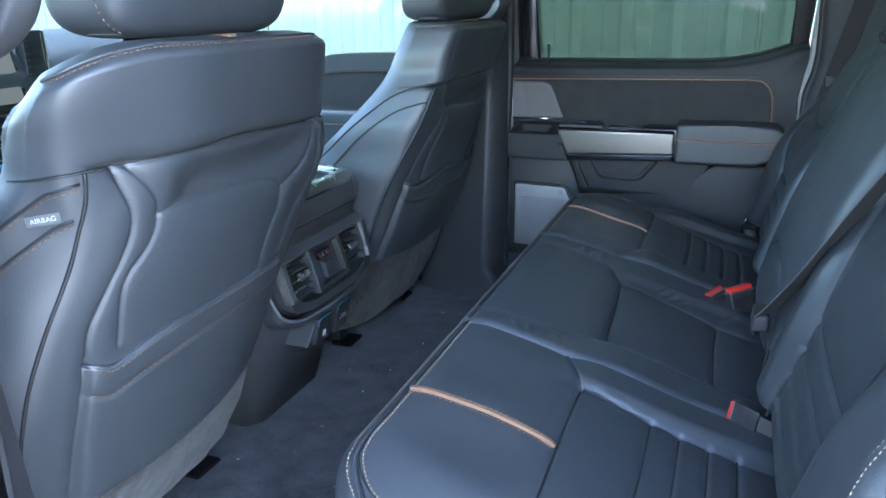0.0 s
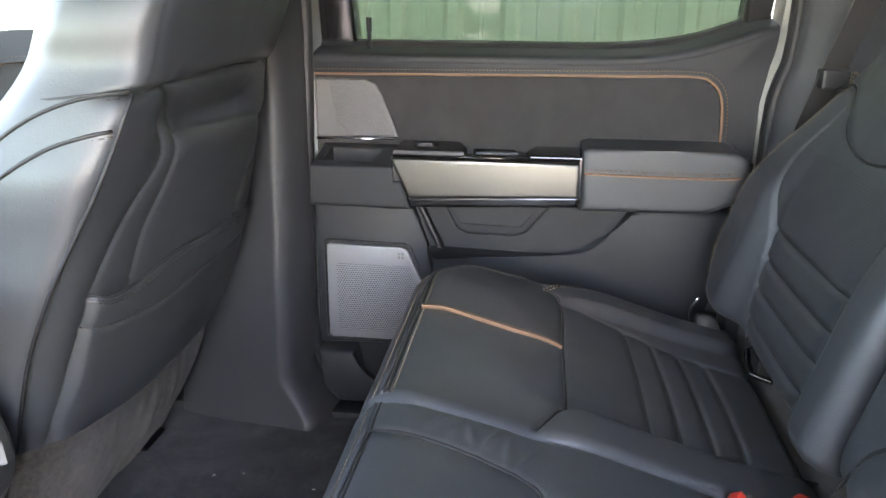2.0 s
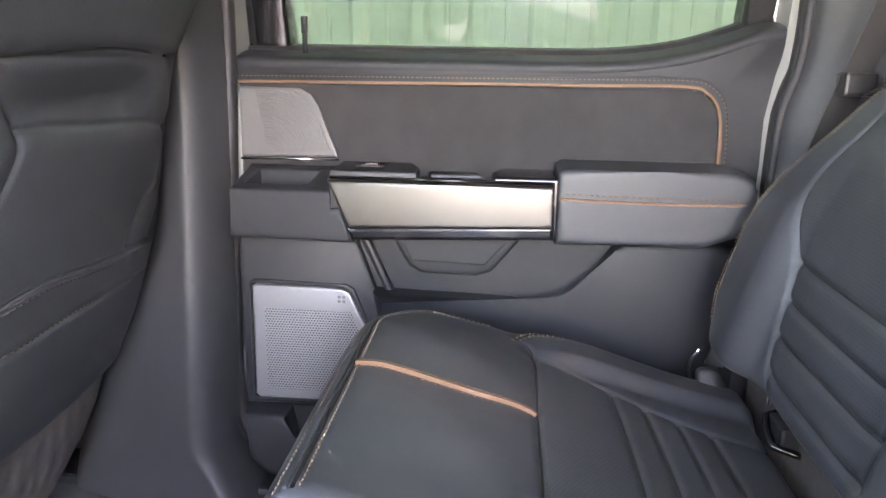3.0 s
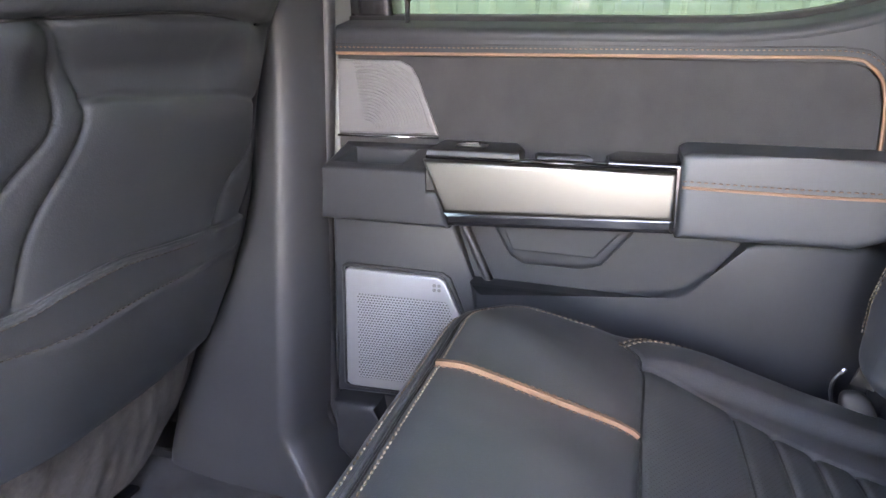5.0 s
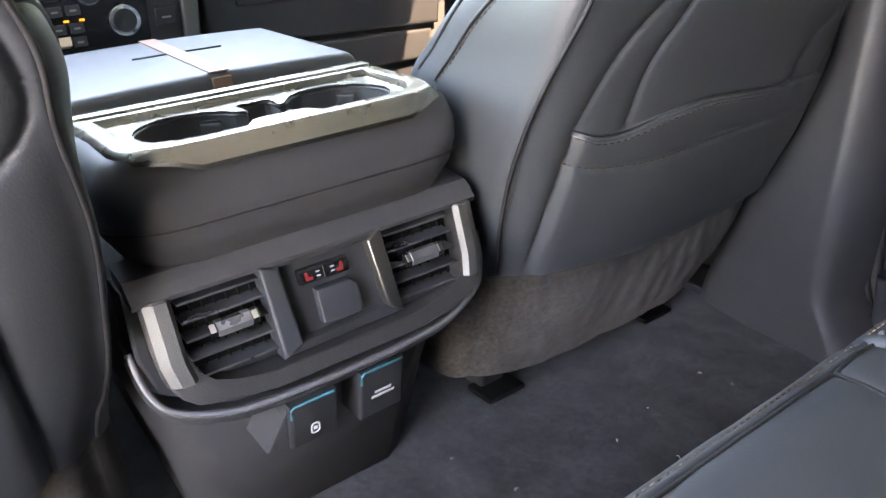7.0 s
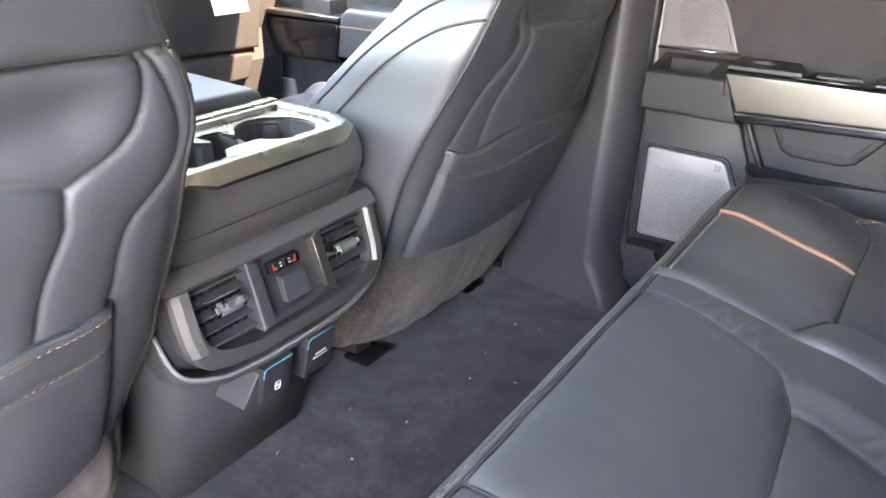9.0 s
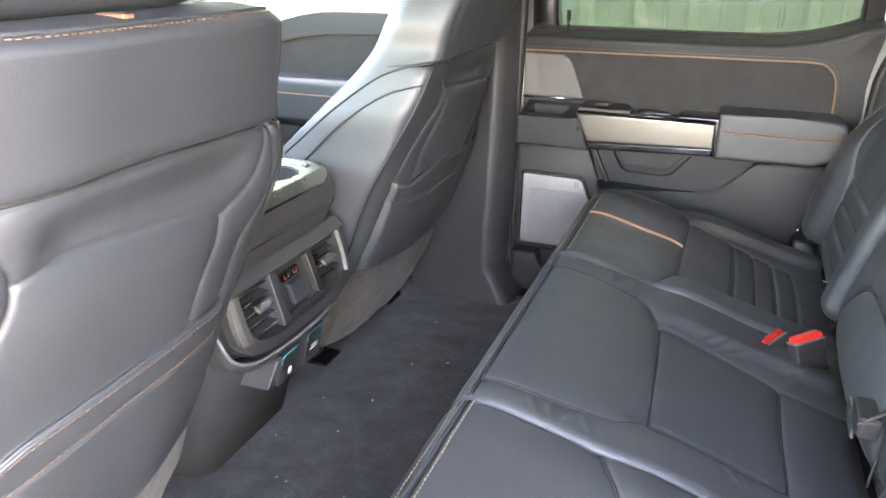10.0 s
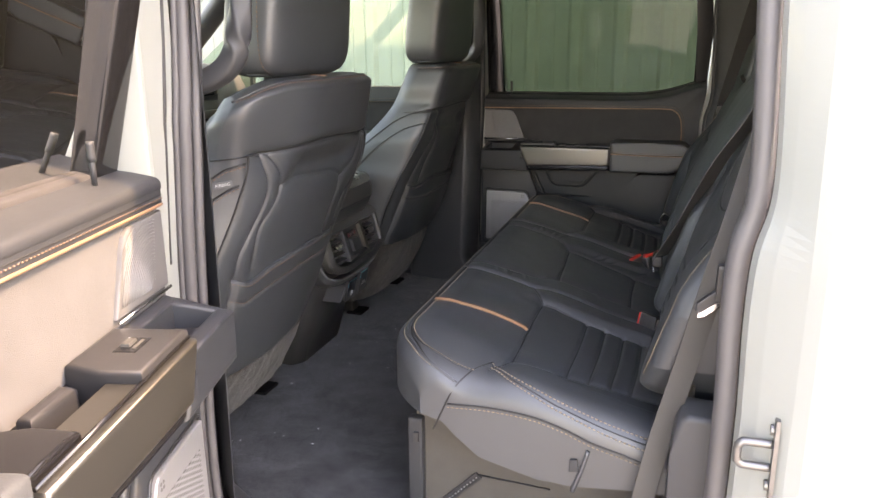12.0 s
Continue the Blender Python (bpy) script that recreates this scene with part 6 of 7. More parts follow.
            sp.append((base_x(z) + o + 0.0006, yc + sgn * sd * (a + 0.0006), z + rise))
        tube("side_seam", sp, 0.0024, SEAM, shell, sides=6)
        if sd > 0:
            bands = ([(0.026, 0.660), (0.040, 0.655), (0.062, 0.643), (0.125, 0.574), (0.172, 0.522), (0.215, 0.480)], [(0.026, 0.620), (0.036, 0.615), (0.053, 0.601), (0.111, 0.537), (0.150, 0.500), (0.185, 0.474)])
        else:
            bands = ([(-0.002, 0.674), (0.015, 0.673), (0.050, 0.665), (0.085, 0.647), (0.12, 0.614), (0.157, 0.574), (0.192, 0.532), (0.222, 0.496)], [(-0.002, 0.638), (0.018, 0.634), (0.052, 0.622), (0.085, 0.598), (0.122, 0.560), (0.151, 0.520), (0.170, 0.492)])
        for ln in bands:
            sp2 = spline(ln, 0.006)
            line = np.array([(base_x(z) - d, yc + sgn * sd * (flank(d, z, sd) * (fuller(z) if sd < 0 else 1.0) + 0.0006), z) for d, z in sp2])
            stitches("side_stitching", line - np.array([0, 0, 0.0055]), thread, shell, 0.0062, 0.0022, 0.0008)
            tube("side_piping", line, 0.0022, SEAM, shell, sides=5)
    # carpet skirt at the foot of the back
    skirt = []
    zz = np.linspace(0.062, 0.243, 34)
    for z in zz:
        m = 200
        half, inn = section(max(z, 0.1))[:m], section(max(z, 0.1), -1)[:m]
        row = []
        full = np.vstack([np.stack([-inn[::-1, 0], inn[::-1, 1]], 1), half[1:]])
        for a, b in full:
            over = float(smooth_step(np.array((0.232 - z) / 0.03)))
            w = -0.005 * (1 - over) + 0.006 * over * noise.noise((a * 14 + yc * 5, z * 9, 4.4)) + 0.0025 * noise.noise((a * 45, z * 30 + yc, 1.1))
            tuck = -0.10 * (1 - float(smooth_step(np.array((z - 0.02) / 0.18))))
            row.append((base_x(z) + b + w - 0.004 + tuck * 0.25, yc + sgn * a * (1 + (-0.035 if a > 0 else 0.055) * float(smooth_step(np.array((0.235 - z) / 0.13)))), z + float(foot_rise(a)) * float(smooth_step(np.array((z - 0.13) / 0.10))) + 0.035 * max(0, (-b - 0.05)) + 0.006 * noise.noise((a * 6, 2.0, yc))))
        skirt.append(row)
    n = len(skirt[0])
    solid("carpet_skirt", [v for r in skirt for v in r], [(j * n + i, j * n + i + 1, (j + 1) * n + i + 1, (j + 1) * n + i) for j in range(len(zz) - 1) for i in range(n - 1)], CARPET_GREY, s, "grey carpet skirt at the foot of the back")
    # headrest on two posts
    hy, hw2 = (yc - 0.022, 0.166) if sgn < 0 else (yc - 0.010, 0.186)
    hr = cushion_block("headrest", -0.345, hy, 0.940, 0.062, hw2, 0.135, LEATHER, s, lean=0.10, power=0.36, label="black leather headrest", n=(72, 40))
    hs = []
    for t in np.linspace(math.radians(-60), math.radians(70), 50):
        q = lambda v: math.copysign(abs(v) ** 0.36, v)
        hs.append((-0.345 + 0.02, hy + sgn * (hw2 + 0.001) * q(math.cos(t)) * (1 - 0.06 * q(math.sin(t))), 0.940 + 0.134 * q(math.sin(t))))
    stitches("headrest_stitching", np.array(hs), THREAD, hr, 0.005, 0.003, 0.0008)
    cushion_block("underside", -0.352, hy, 0.818, 0.040, hw2 - 0.028, 0.013, LEATHER, hr, lean=0.10, power=0.5, n=(40, 16))
    for sd in (-0.082, 0.082):
        tube("post", [(-0.352, yc + 0.025 + sd, 0.79), (-0.345, yc + 0.025 + sd, 0.86)], 0.0065, CHROME, s, "chrome headrest post", sides=10)
        part("post_collar", prism([(0.010 * math.cos(t), 0.010 * math.sin(t)) for t in np.linspace(0, 2 * math.pi, 14, endpoint=False)], 0.805, 0.8125, lambda a, b, d: (-0.352 + a, yc + 0.025 + sd + b, d), 0.002), PLASTIC_DARK, s)
    # tan tag and stitched rim on the top
    k = int(np.argmin(np.abs(zs - 0.799)))
    ring = np.array(rows[k])
    deep = np.array([p[0] for p in ring]) - base_x(zs[k])
    near_end = max(i for i in range(185) if deep[i] > -0.108)
    far_end = min(i for i in range(len(ring) - 185, len(ring)) if deep[i] > -0.088)
    top = [rows[k][i] for i in range(far_end, len(ring), 6)] + [rows[k][i] for i in range(0, near_end, 6)]
    top = spline([tuple(p) for p in top], 0.006)
    stitches("rim_stitching", top + np.array([0.0010, 0, 0.0006]), THREAD, shell, 0.0052, 0.0016, 0.0008)
    tube("rim_piping", top + np.array([-0.0060, 0, 0.0028]), 0.0022, LEATHER, shell, sides=6)
    part("tan_tag", brick(-0.312, -0.283, yc - 0.026, yc - 0.012, 0.798, 0.8075, 0.002), PIPING, shell, "tan leather tag")
    # seat cushion, frame and rails
    cr = Relief(lambda u, v: 0.30 - 0.16 * (v + 0.55), [([(-0.16, -0.98), (-0.16, -0.6)], 0.012, 0.02), ([(0.16, -0.98), (0.16, -0.6)], 0.012, 0.02), ([(-0.16, -0.80), (0.16, -0.80)], 0.008, 0.015)], lambda u, v: 0.03 * smooth_step((np.abs(u) - 0.15) / 0.06))
    pad("seat_cushion", lambda u, v, h: (v, yc + u, h), (-1.06, -0.585), lambda v: -0.215, lambda v: 0.215, cr, LEATHER, s, r_u=(0.05, 0.05), r_v=(0.06, 0.03), depth=0.14, n=(60, 60))
    part("seat_frame", brick(-1.0, -0.63, yc - 0.165, yc + 0.165, 0.085, 0.18, 0.02), PLASTIC_DARK, s)
    # rails, feet and legs in near-black, standing for the dark under the seat
    for sd in (-0.17, 0.17):
        part("seat_rail", brick(-1.05, -0.605, yc + sd - 0.022, yc + sd + 0.022, 0.004, 0.045, 0.006), SEAM, s)
        part("rail_foot", brick(-0.625, -0.570, yc + sd - 0.034, yc + sd + 0.034, 0.002, 0.010, 0.003), VENT_DARK, s)
        part("frame_leg", brick(-0.95, -0.62, yc + sd - 0.012, yc + sd + 0.012, 0.05, 0.10, 0.004), SEAM, s)
    return s


driver_seat = front_seat(-0.455, -1, "black leather driver's seat with tan stitching and grey carpet skirt")
front_seat(0.495, 1, "black leather front passenger seat with brown stitching and grey carpet skirt", THREAD_DARK)

# label on the side of the driver's seat
tag = part("airbag_tag", prism([(-0.018, -0.006), (0.018, -0.006), (0.018, 0.006), (-0.018, 0.006)], 0, 0.0012, lambda a, b, d: tuple(Matrix.Translation((-0.3835, -0.7040, 0.6235)) @ Matrix.Rotation(radians(33), 4, "Z") @ Matrix.Rotation(radians(-7), 4, "Y") @ Vector((a, -d, b + 0.0))), 0.0004), TAG_CLOTH, driver_seat, "grey cloth tag lettered AIRBAG")
txt = bpy.data.curves.new("airbag_letters", "FONT")
txt.body = "AIRBAG"
txt.size = 0.0078
txt.extrude = 0.0002
txt.align_x, txt.align_y = "CENTER", "CENTER"
txt.materials.append(LABEL_GREY)
letters = new("letters", txt)
letters.parent = tag
letters.matrix_basis = Matrix.Translation((-0.3835, -0.7040, 0.6235)) @ Matrix.Rotation(radians(33), 4, "Z") @ Matrix.Rotation(radians(-7), 4, "Y") @ Matrix.Translation((0, -0.0016, 0)) @ Matrix.Rotation(radians(90), 4, "X")

# ---- centre console ----
CY = 0.018
console = thing("centre_console", "charcoal centre console with metal rimmed cup holders, air vents and outlets", "console", (-0.6, CY, 0))


def ring_block(name, rings, mat, parent, label="", smooth=True, caps=True):
    """Walls through rings of equal count, capped at both ends."""
    n = len(rings[0])
    verts = [tuple(v) for r in rings for v in r]
    faces = [(j * n + i, j * n + (i + 1) % n, (j + 1) * n + (i + 1) % n, (j + 1) * n + i) for j in range(len(rings) - 1) for i in range(n)]
    if caps:
        faces += [tuple(range(n)), tuple(range((len(rings) - 1) * n, len(rings) * n))]
    ob = solid(name, verts, faces, mat, parent, label)
    if smooth:
        ob.data.set_sharp_from_angle(angle=radians(38))
    return ob


def plan(x_back, x_front, hw, cut, z):
    """A console cross-section with rounded rear corners."""
    pts = []
    for t in np.linspace(0, math.pi / 2, 7):
        pts.append((x_back - cut + cut * math.sin(t), CY - hw + cut - cut * math.cos(t), z))
    for t in np.linspace(0, math.pi / 2, 7):
        pts.append((x_back - cut + cut * math.cos(t), CY + hw - cut + cut * math.sin(t), z))
    pts += [(x_front, CY + hw, z), (x_front, CY - hw, z)]
    return pts


ring_block("upper_box", [plan(-0.500, -0.90, 0.150, 0.05, 0.385), plan(-0.478, -0.90, 0.165, 0.055, 0.398), plan(-0.464, -0.90, 0.180, 0.060, 0.425), plan(-0.460, -0.90, 0.184, 0.060, 0.445), plan(-0.4605, -0.90, 0.1855, 0.060, 0.4465),
                         plan(-0.462, -0.90, 0.185, 0.056, 0.465), plan(-0.472, -0.90, 0.172, 0.040, 0.490), plan(-0.478, -0.90, 0.164, 0.03, 0.497)], CONSOLE, console, caps=False)
tube("box_seam", [(p[0], p[1], p[2]) for p in plan(-0.4600, -0.75, 0.1845, 0.060, 0.437)[:14]], 0.0013, SEAM, console, sides=5)
# metal rim: a deck cut out for two cups and the slot between them, a raised band round it, a dipped rear facet
RZ = 0.5045


def well_outline():
    pts, c, r = [], 0.076, 0.0535
    for t in np.linspace(radians(24), radians(336), 34):
        pts.append((-0.549 + r * math.sin(t), -c + r * math.cos(t)))
    pts += [(-0.563, -0.017), (-0.592, -0.019), (-0.595, -0.014), (-0.595, 0.014), (-0.592, 0.019), (-0.563, 0.017)]
    for t in np.linspace(radians(204), radians(516), 34):
        pts.append((-0.549 + r * math.sin(t), c + r * math.cos(t)))
    pts += [(-0.529, 0.020), (-0.529, -0.020)]
    return pts


def fill_between(outer_pts, inner_pts, z, mat, label=""):
    bm = bmesh.new()
    edges = []
    for pts in (outer_pts, inner_pts):
        vs = [bm.verts.new((a, CY + b, z)) for a, b in pts]
        edges += [bm.edges.new((vs[i], vs[(i + 1) % len(vs)])) for i in range(len(vs))]
    bmesh.ops.triangle_fill(bm, edges=edges, use_beauty=True, use_dissolve=False)
    bmesh.ops.solidify(bm, geom=list(bm.faces), thickness=0.004)
    return bm


wells = well_outline()
deck_edge = [(-0.616, -0.146), (-0.520, -0.138), (-0.494, -0.122), (-0.489, -0.100), (-0.489, 0.100), (-0.494, 0.122), (-0.520, 0.138), (-0.616, 0.146)]
part("rim_deck", fill_between(deck_edge, wells, 0.4975, CONSOLE_RIM), CONSOLE_RIM, console, "satin metal deck round the cup holders")
outer = [(-0.628, -0.164), (-0.515, -0.157), (-0.484, -0.147), (-0.472, -0.120), (-0.470, -0.095), (-0.470, 0.095), (-0.472, 0.120), (-0.484, 0.147), (-0.515, 0.157), (-0.628, 0.164)]
lower = [(-0.632, -0.167), (-0.513, -0.161), (-0.478, -0.151), (-0.462, -0.126), (-0.455, -0.103), (-0.455, 0.103), (-0.462, 0.126), (-0.478, 0.151), (-0.513, 0.161), (-0.632, 0.167)]
low_z = [0.497, 0.497, 0.497, 0.495, 0.4885, 0.4885, 0.495, 0.497, 0.497, 0.497]
inner = [(-0.618, -0.148), (-0.522, -0.141), (-0.496, -0.127), (-0.487, -0.104), (-0.486, -0.085), (-0.486, 0.085), (-0.487, 0.104), (-0.496, 0.127), (-0.522, 0.141), (-0.618, 0.148)]
bm = bmesh.new()
rows = [[bm.verts.new((a, CY + b, z - 0.004)) for (a, b), z in zip(lower, low_z)], [bm.verts.new((a, CY + b, z)) for (a, b), z in zip(lower, low_z)],
        [bm.verts.new((a, CY + b, RZ)) for a, b in outer], [bm.verts.new((a, CY + b, RZ)) for a, b in inner], [bm.verts.new((a - 0.003 if a > -0.55 else a + 0.003, CY + b * 0.985, RZ - 0.011)) for a, b in inner]]
for r0, r1 in zip(rows[:-1], rows[1:]):
    for i in range(10):
        bm.faces.new((r0[i], r0[(i + 1) % 10], r1[(i + 1) % 10], r1[i]))
bmesh.ops.bevel(bm, geom=[e for e in bm.edges if all(abs(v.co.z - RZ) < 1e-6 for v in e.verts)], offset=0.0018, segments=2, affect="EDGES", profile=0.6)
part("metal_rim", bm, CONSOLE_RIM, console, "satin metal rim of the cup holders", smooth=True)
n = len(wells)
solid("cup_wall", [(a, CY + b, z) for z in (0.4975, 0.418) for a, b in wells], [(i, (i + 1) % n, n + (i + 1) % n, n + i) for i in range(n)], CONSOLE, console, "dark satin cup wells", smooth=False)
tube("cup_lip", [(a, CY + b, 0.4935) for a, b in wells + wells[:1]], 0.0016, PLASTIC_DARK, console, sides=5)
part("well_floor", brick(-0.612, -0.492, CY - 0.134, CY + 0.134, 0.414, 0.420, 0), PLASTIC_DARK, console)
for sg in (-1, 1):
    for t in (0.35, 2.5, 4.4):
        part("cup_finger", brick(-0.005, 0.006, -0.011, 0.011, 0.468, 0.488, 0.003, lambda x, y, z: (-0.549 + 0.051 * math.cos(t) + x * math.cos(t) - y * math.sin(t), CY + sg * 0.076 + 0.051 * math.sin(t) + x * math.sin(t) + y * math.cos(t), z)), RUBBER, console)
# hinge bar and lid
part("hinge_bar", brick(-0.650, -0.632, CY - 0.166, CY + 0.166, 0.488, 0.507, 0.005), CONSOLE_RIM, console, "satin metal hinge bar", smooth=True)
part("hinge_gap", brick(-0.663, -0.645, CY - 0.160, CY + 0.160, 0.480, 0.500, 0.003), GLOSS_BLACK, console)
lid_rel = Relief(lambda u, v: 0.514 - 0.03 * (v + 0.69), [], lambda u, v: 0.004 * (1 - (u / 0.17) ** 2))
lid_to = lambda u, v, h: (v, CY + u, h)
lid = pad("lid", lid_to, (-0.940, -0.672), lambda v: -0.172, lambda v: 0.172, lid_rel, LEATHER, console, "black leather console lid with a tan stripe", r_u=(0.012, 0.012), r_v=(0.012, 0.012), depth=0.03, n=(40, 40))
p = on_face(lid_to, lid_rel, spline([(0.002, -0.936), (0.002, -0.8), (0.002, -0.676)], 0.01), 0.001)
ribbon("tan_stripe", p, [(0, 0.011, 0)] * len(p), 0.0012, PIPING, lid, "tan leather stripe")
part("stripe_end", brick(-0.6745, -0.6705, CY - 0.009, CY + 0.013, 0.489, 0.513, 0.001), PIPING, lid)
tube("lid_slot", on_face(lid_to, lid_rel, [(-0.05, -0.82), (0.06, -0.82)], 0.0005), 0.0018, SEAM, lid, sides=5)
part("lid_base", brick(-0.945, -0.668, CY - 0.166, CY + 0.166, 0.46, 0.486, 0.006), PLASTIC_DARK, console)

# rear face: panel that faces slightly up, with vents, keys and outlets. a: across, b: up, d: rearwards
def rear(a, b, d):
    return (-0.470 - 0.27 * (b - 0.375) + d, CY + a, b)
ring_block("lower_body", [
    [(-0.60, CY - 0.145, 0.0), (-0.575, CY - 0.112, 0.0), (-0.575, CY + 0.100, 0.0), (-0.60, CY + 0.135, 0.0), (-1.25, CY + 0.14, 0.0), (-1.25, CY - 0.14, 0.0)],
    [(-0.567, CY - 0.165, 0.14), (-0.536, CY - 0.122, 0.14), (-0.536, CY + 0.108, 0.14), (-0.567, CY + 0.160, 0.14), (-1.25, CY + 0.165, 0.14), (-1.25, CY - 0.165, 0.14)],
    [(-0.54, CY - 0.188, 0.245), (-0.502, CY - 0.145, 0.245), (-0.502, CY + 0.145, 0.245), (-0.54, CY + 0.188, 0.245), (-1.25, CY + 0.188, 0.245), (-1.25, CY - 0.188, 0.245)],
    [(-0.53, CY - 0.180, 0.31), (-0.50, CY - 0.165, 0.31), (-0.50, CY + 0.165, 0.31), (-0.53, CY + 0.180, 0.31), (-1.25, CY + 0.180, 0.31), (-1.25, CY - 0.180, 0.31)],
    [(-0.53, CY - 0.160, 0.40), (-0.50, CY - 0.155, 0.40), (-0.50, CY + 0.155, 0.40), (-0.53, CY + 0.160, 0.40), (-1.25, CY + 0.160, 0.40), (-1.25, CY - 0.160, 0.40)]], CONSOLE, console, smooth=False)
part("rear_panel", prism([(-0.184, 0.384), (-0.188, 0.325), (-0.178, 0.290), (-0.130, 0.262), (0.130, 0.262), (0.178, 0.290), (0.188, 0.325), (0.184, 0.384)], -0.06, -0.022, rear, 0.004), PLASTIC_DARK, console)
part("vent_shelf", prism([(-0.52, 0.402), (-0.482, 0.397), (-0.474, 0.390), (-0.465, 0.381), (-0.467, 0.376), (-0.52, 0.376)], -0.182, 0.182, lambda a, b, d: (a, CY + d, b), 0.003), CONSOLE, console, "grained shelf over the vents")
# chin under the panel
chin = spline([(-0.192, 0.330, -0.482), (-0.187, 0.296, -0.470), (-0.172, 0.272, -0.461), (-0.130, 0.254, -0.455), (-0.080, 0.248, -0.452), (0.0, 0.246, -0.451), (0.080, 0.248, -0.452), (0.130, 0.254, -0.455), (0.172, 0.272, -0.461), (0.187, 0.296, -0.470), (0.192, 0.330, -0.482)], 0.006)
sec = [(-0.035, 0.002), (-0.004, 0.0045), (0.0015, 0.002), (0.0015, -0.003), (-0.008, -0.014), (-0.035, -0.022)]
verts = [(c + dx, CY + a, b + dz) for a, b, c in chin for dx, dz in sec]
m, k6 = len(chin), len(sec)
solid("chin", verts, [(i * k6 + q, i * k6 + q + 1, (i + 1) * k6 + q + 1, (i + 1) * k6 + q) for i in range(m - 1) for q in range(k6 - 1)], CONSOLE, console, "grey moulded chin under the vents", smooth=False)
# the highlight on the chin's rounded edge, laid on as a paler tube
tube("chin_highlight", [(c + 0.0005, CY + a, b + 0.002) for a, b, c in chin], 0.0032, HIGHLIGHT_AND_COLLAR, console, "pale line on the chin's top edge, painted as its highlight", sides=8)
# bezel: one textured metal bracket round the vents' foot
half_out = [(0.174, 0.379), (0.1745, 0.330), (0.172, 0.304), (0.164, 0.291), (0.152, 0.281), (0.120, 0.2725), (0.08, 0.2695)]
half_in = [(0.08, 0.285), (0.116, 0.288), (0.135, 0.295), (0.148, 0.308), (0.1525, 0.325), (0.155, 0.379)]
part("bezel", prism([(-a, b) for a, b in half_out] + half_out[::-1] + half_in[::-1][:1] + half_in[::-1][1:] + [(-a, b) for a, b in half_in], -0.03, 0.004, rear, 0.004, segments=3), BEZEL, console, "textured dark metal bracket round the vents", smooth=True)
# end bars that turn outwards and up: the bracket's metal, coloured as lit
for sg in (-1, 1):
    rows = [[(sg * (0.1765 - e), b, -0.004), (sg * (0.1745 - e), b, 0.004), (sg * (0.166 - e), b, 0.0085), (sg * (0.155 - e), b, 0.0095), (sg * (0.1505 - e), b, 0.004)] for b, e in ((0.303, 0.004), (0.3045, 0.004), (0.325, 0.0), (0.378, 0.0), (0.3795, 0.0))]
    rows[0] = [(a, b, d - 0.002) for a, b, d in rows[0]]
    rows[4] = [(a, b, d - 0.002) for a, b, d in rows[4]]
    quads = [(j * 5 + i, j * 5 + i + 1, j * 5 + i + 6, j * 5 + i + 5) for j in range(4) for i in range(4)] + [(0, 1, 2, 3, 4), (20, 21, 22, 23, 24)]
    solid("bezel_end", [rear(*p) for r in rows for p in r], quads, LIT_END_SILVER, console, "textured metal end of the vent bezel, coloured as lit", smooth=False)
# vents
for sg in (-1, 1):
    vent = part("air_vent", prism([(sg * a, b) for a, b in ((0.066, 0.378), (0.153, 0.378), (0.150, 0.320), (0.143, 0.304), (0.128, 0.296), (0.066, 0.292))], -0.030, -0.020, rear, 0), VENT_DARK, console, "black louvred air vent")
    for k in range(5):
        z = 0.302 + k * 0.0165
        a1 = 0.146 if k else 0.140
        part("vane", brick(*sorted((sg * 0.067, sg * a1)), z - 0.0011, z + 0.0011, -0.020, -0.001, 0.0006, rear), VANE, vent)
    for k in range(7):
        a = sg * (0.074 + k * 0.0115)
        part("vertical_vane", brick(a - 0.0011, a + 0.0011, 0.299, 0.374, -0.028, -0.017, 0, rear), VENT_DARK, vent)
    mid = sg * 0.1035
    hexa = [(-0.0055, 0.0), (-0.003, 0.0065), (0.003, 0.0065), (0.0065, 0.0), (0.003, -0.0065), (-0.003, -0.0065)]
    part("vent_tab", prism(hexa, mid - 0.016, mid + 0.016, lambda u, w, a: rear(a, 0.3405 + w, 0.004 + u), 0.001), VENT_TAB, vent)
    for s2 in (-1, 1):
        part("tab_end", prism([(u * 0.98, w * 0.98) for u, w in hexa], *sorted((mid + s2 * 0.0162, mid + s2 * 0.0235)), lambda u, w, a: rear(a, 0.3405 + w, 0.004 + u), 0.0018, both=True), CHROME, vent, "chrome tab end")
# key plate between the vents
plate = part("key_plate", prism([(-0.068, 0.378), (0.062, 0.378), (0.064, 0.296), (-0.067, 0.296)], -0.03, -0.006, rear, 0.003), PLASTIC_DARK, console, "key plate with socket and seat keys")
part("plate_cheek", prism([(-0.070, 0.380), (-0.051, 0.374), (-0.046, 0.300), (-0.068, 0.292)], -0.01, 0.008, rear, 0.004, segments=3), PLASTIC, plate, smooth=True)
part("plate_cheek", prism([(0.043, 0.372), (0.060, 0.380), (0.066, 0.294), (0.050, 0.304)], -0.01, 0.007, rear, 0.003, segments=3), SATIN, plate, "satin grey cheek of the plate", smooth=True)
part("plate_rim", prism([(-0.068, 0.381), (0.060, 0.381), (0.043, 0.372), (-0.051, 0.373)], -0.01, 0.004, rear, 0.002), PLASTIC_DARK, plate)
part("plate_rim", prism([(-0.068, 0.292), (0.066, 0.294), (0.050, 0.304), (-0.046, 0.301)], -0.01, 0.004, rear, 0.002), PLASTIC_DARK, plate)
keys = part("seat_heater_keys", brick(-0.033, 0.021, 0.3485, 0.3625, -0.008, 0.000, 0.002, rear), GLOSS_BLACK, plate, "black keys with lit red seat icons")
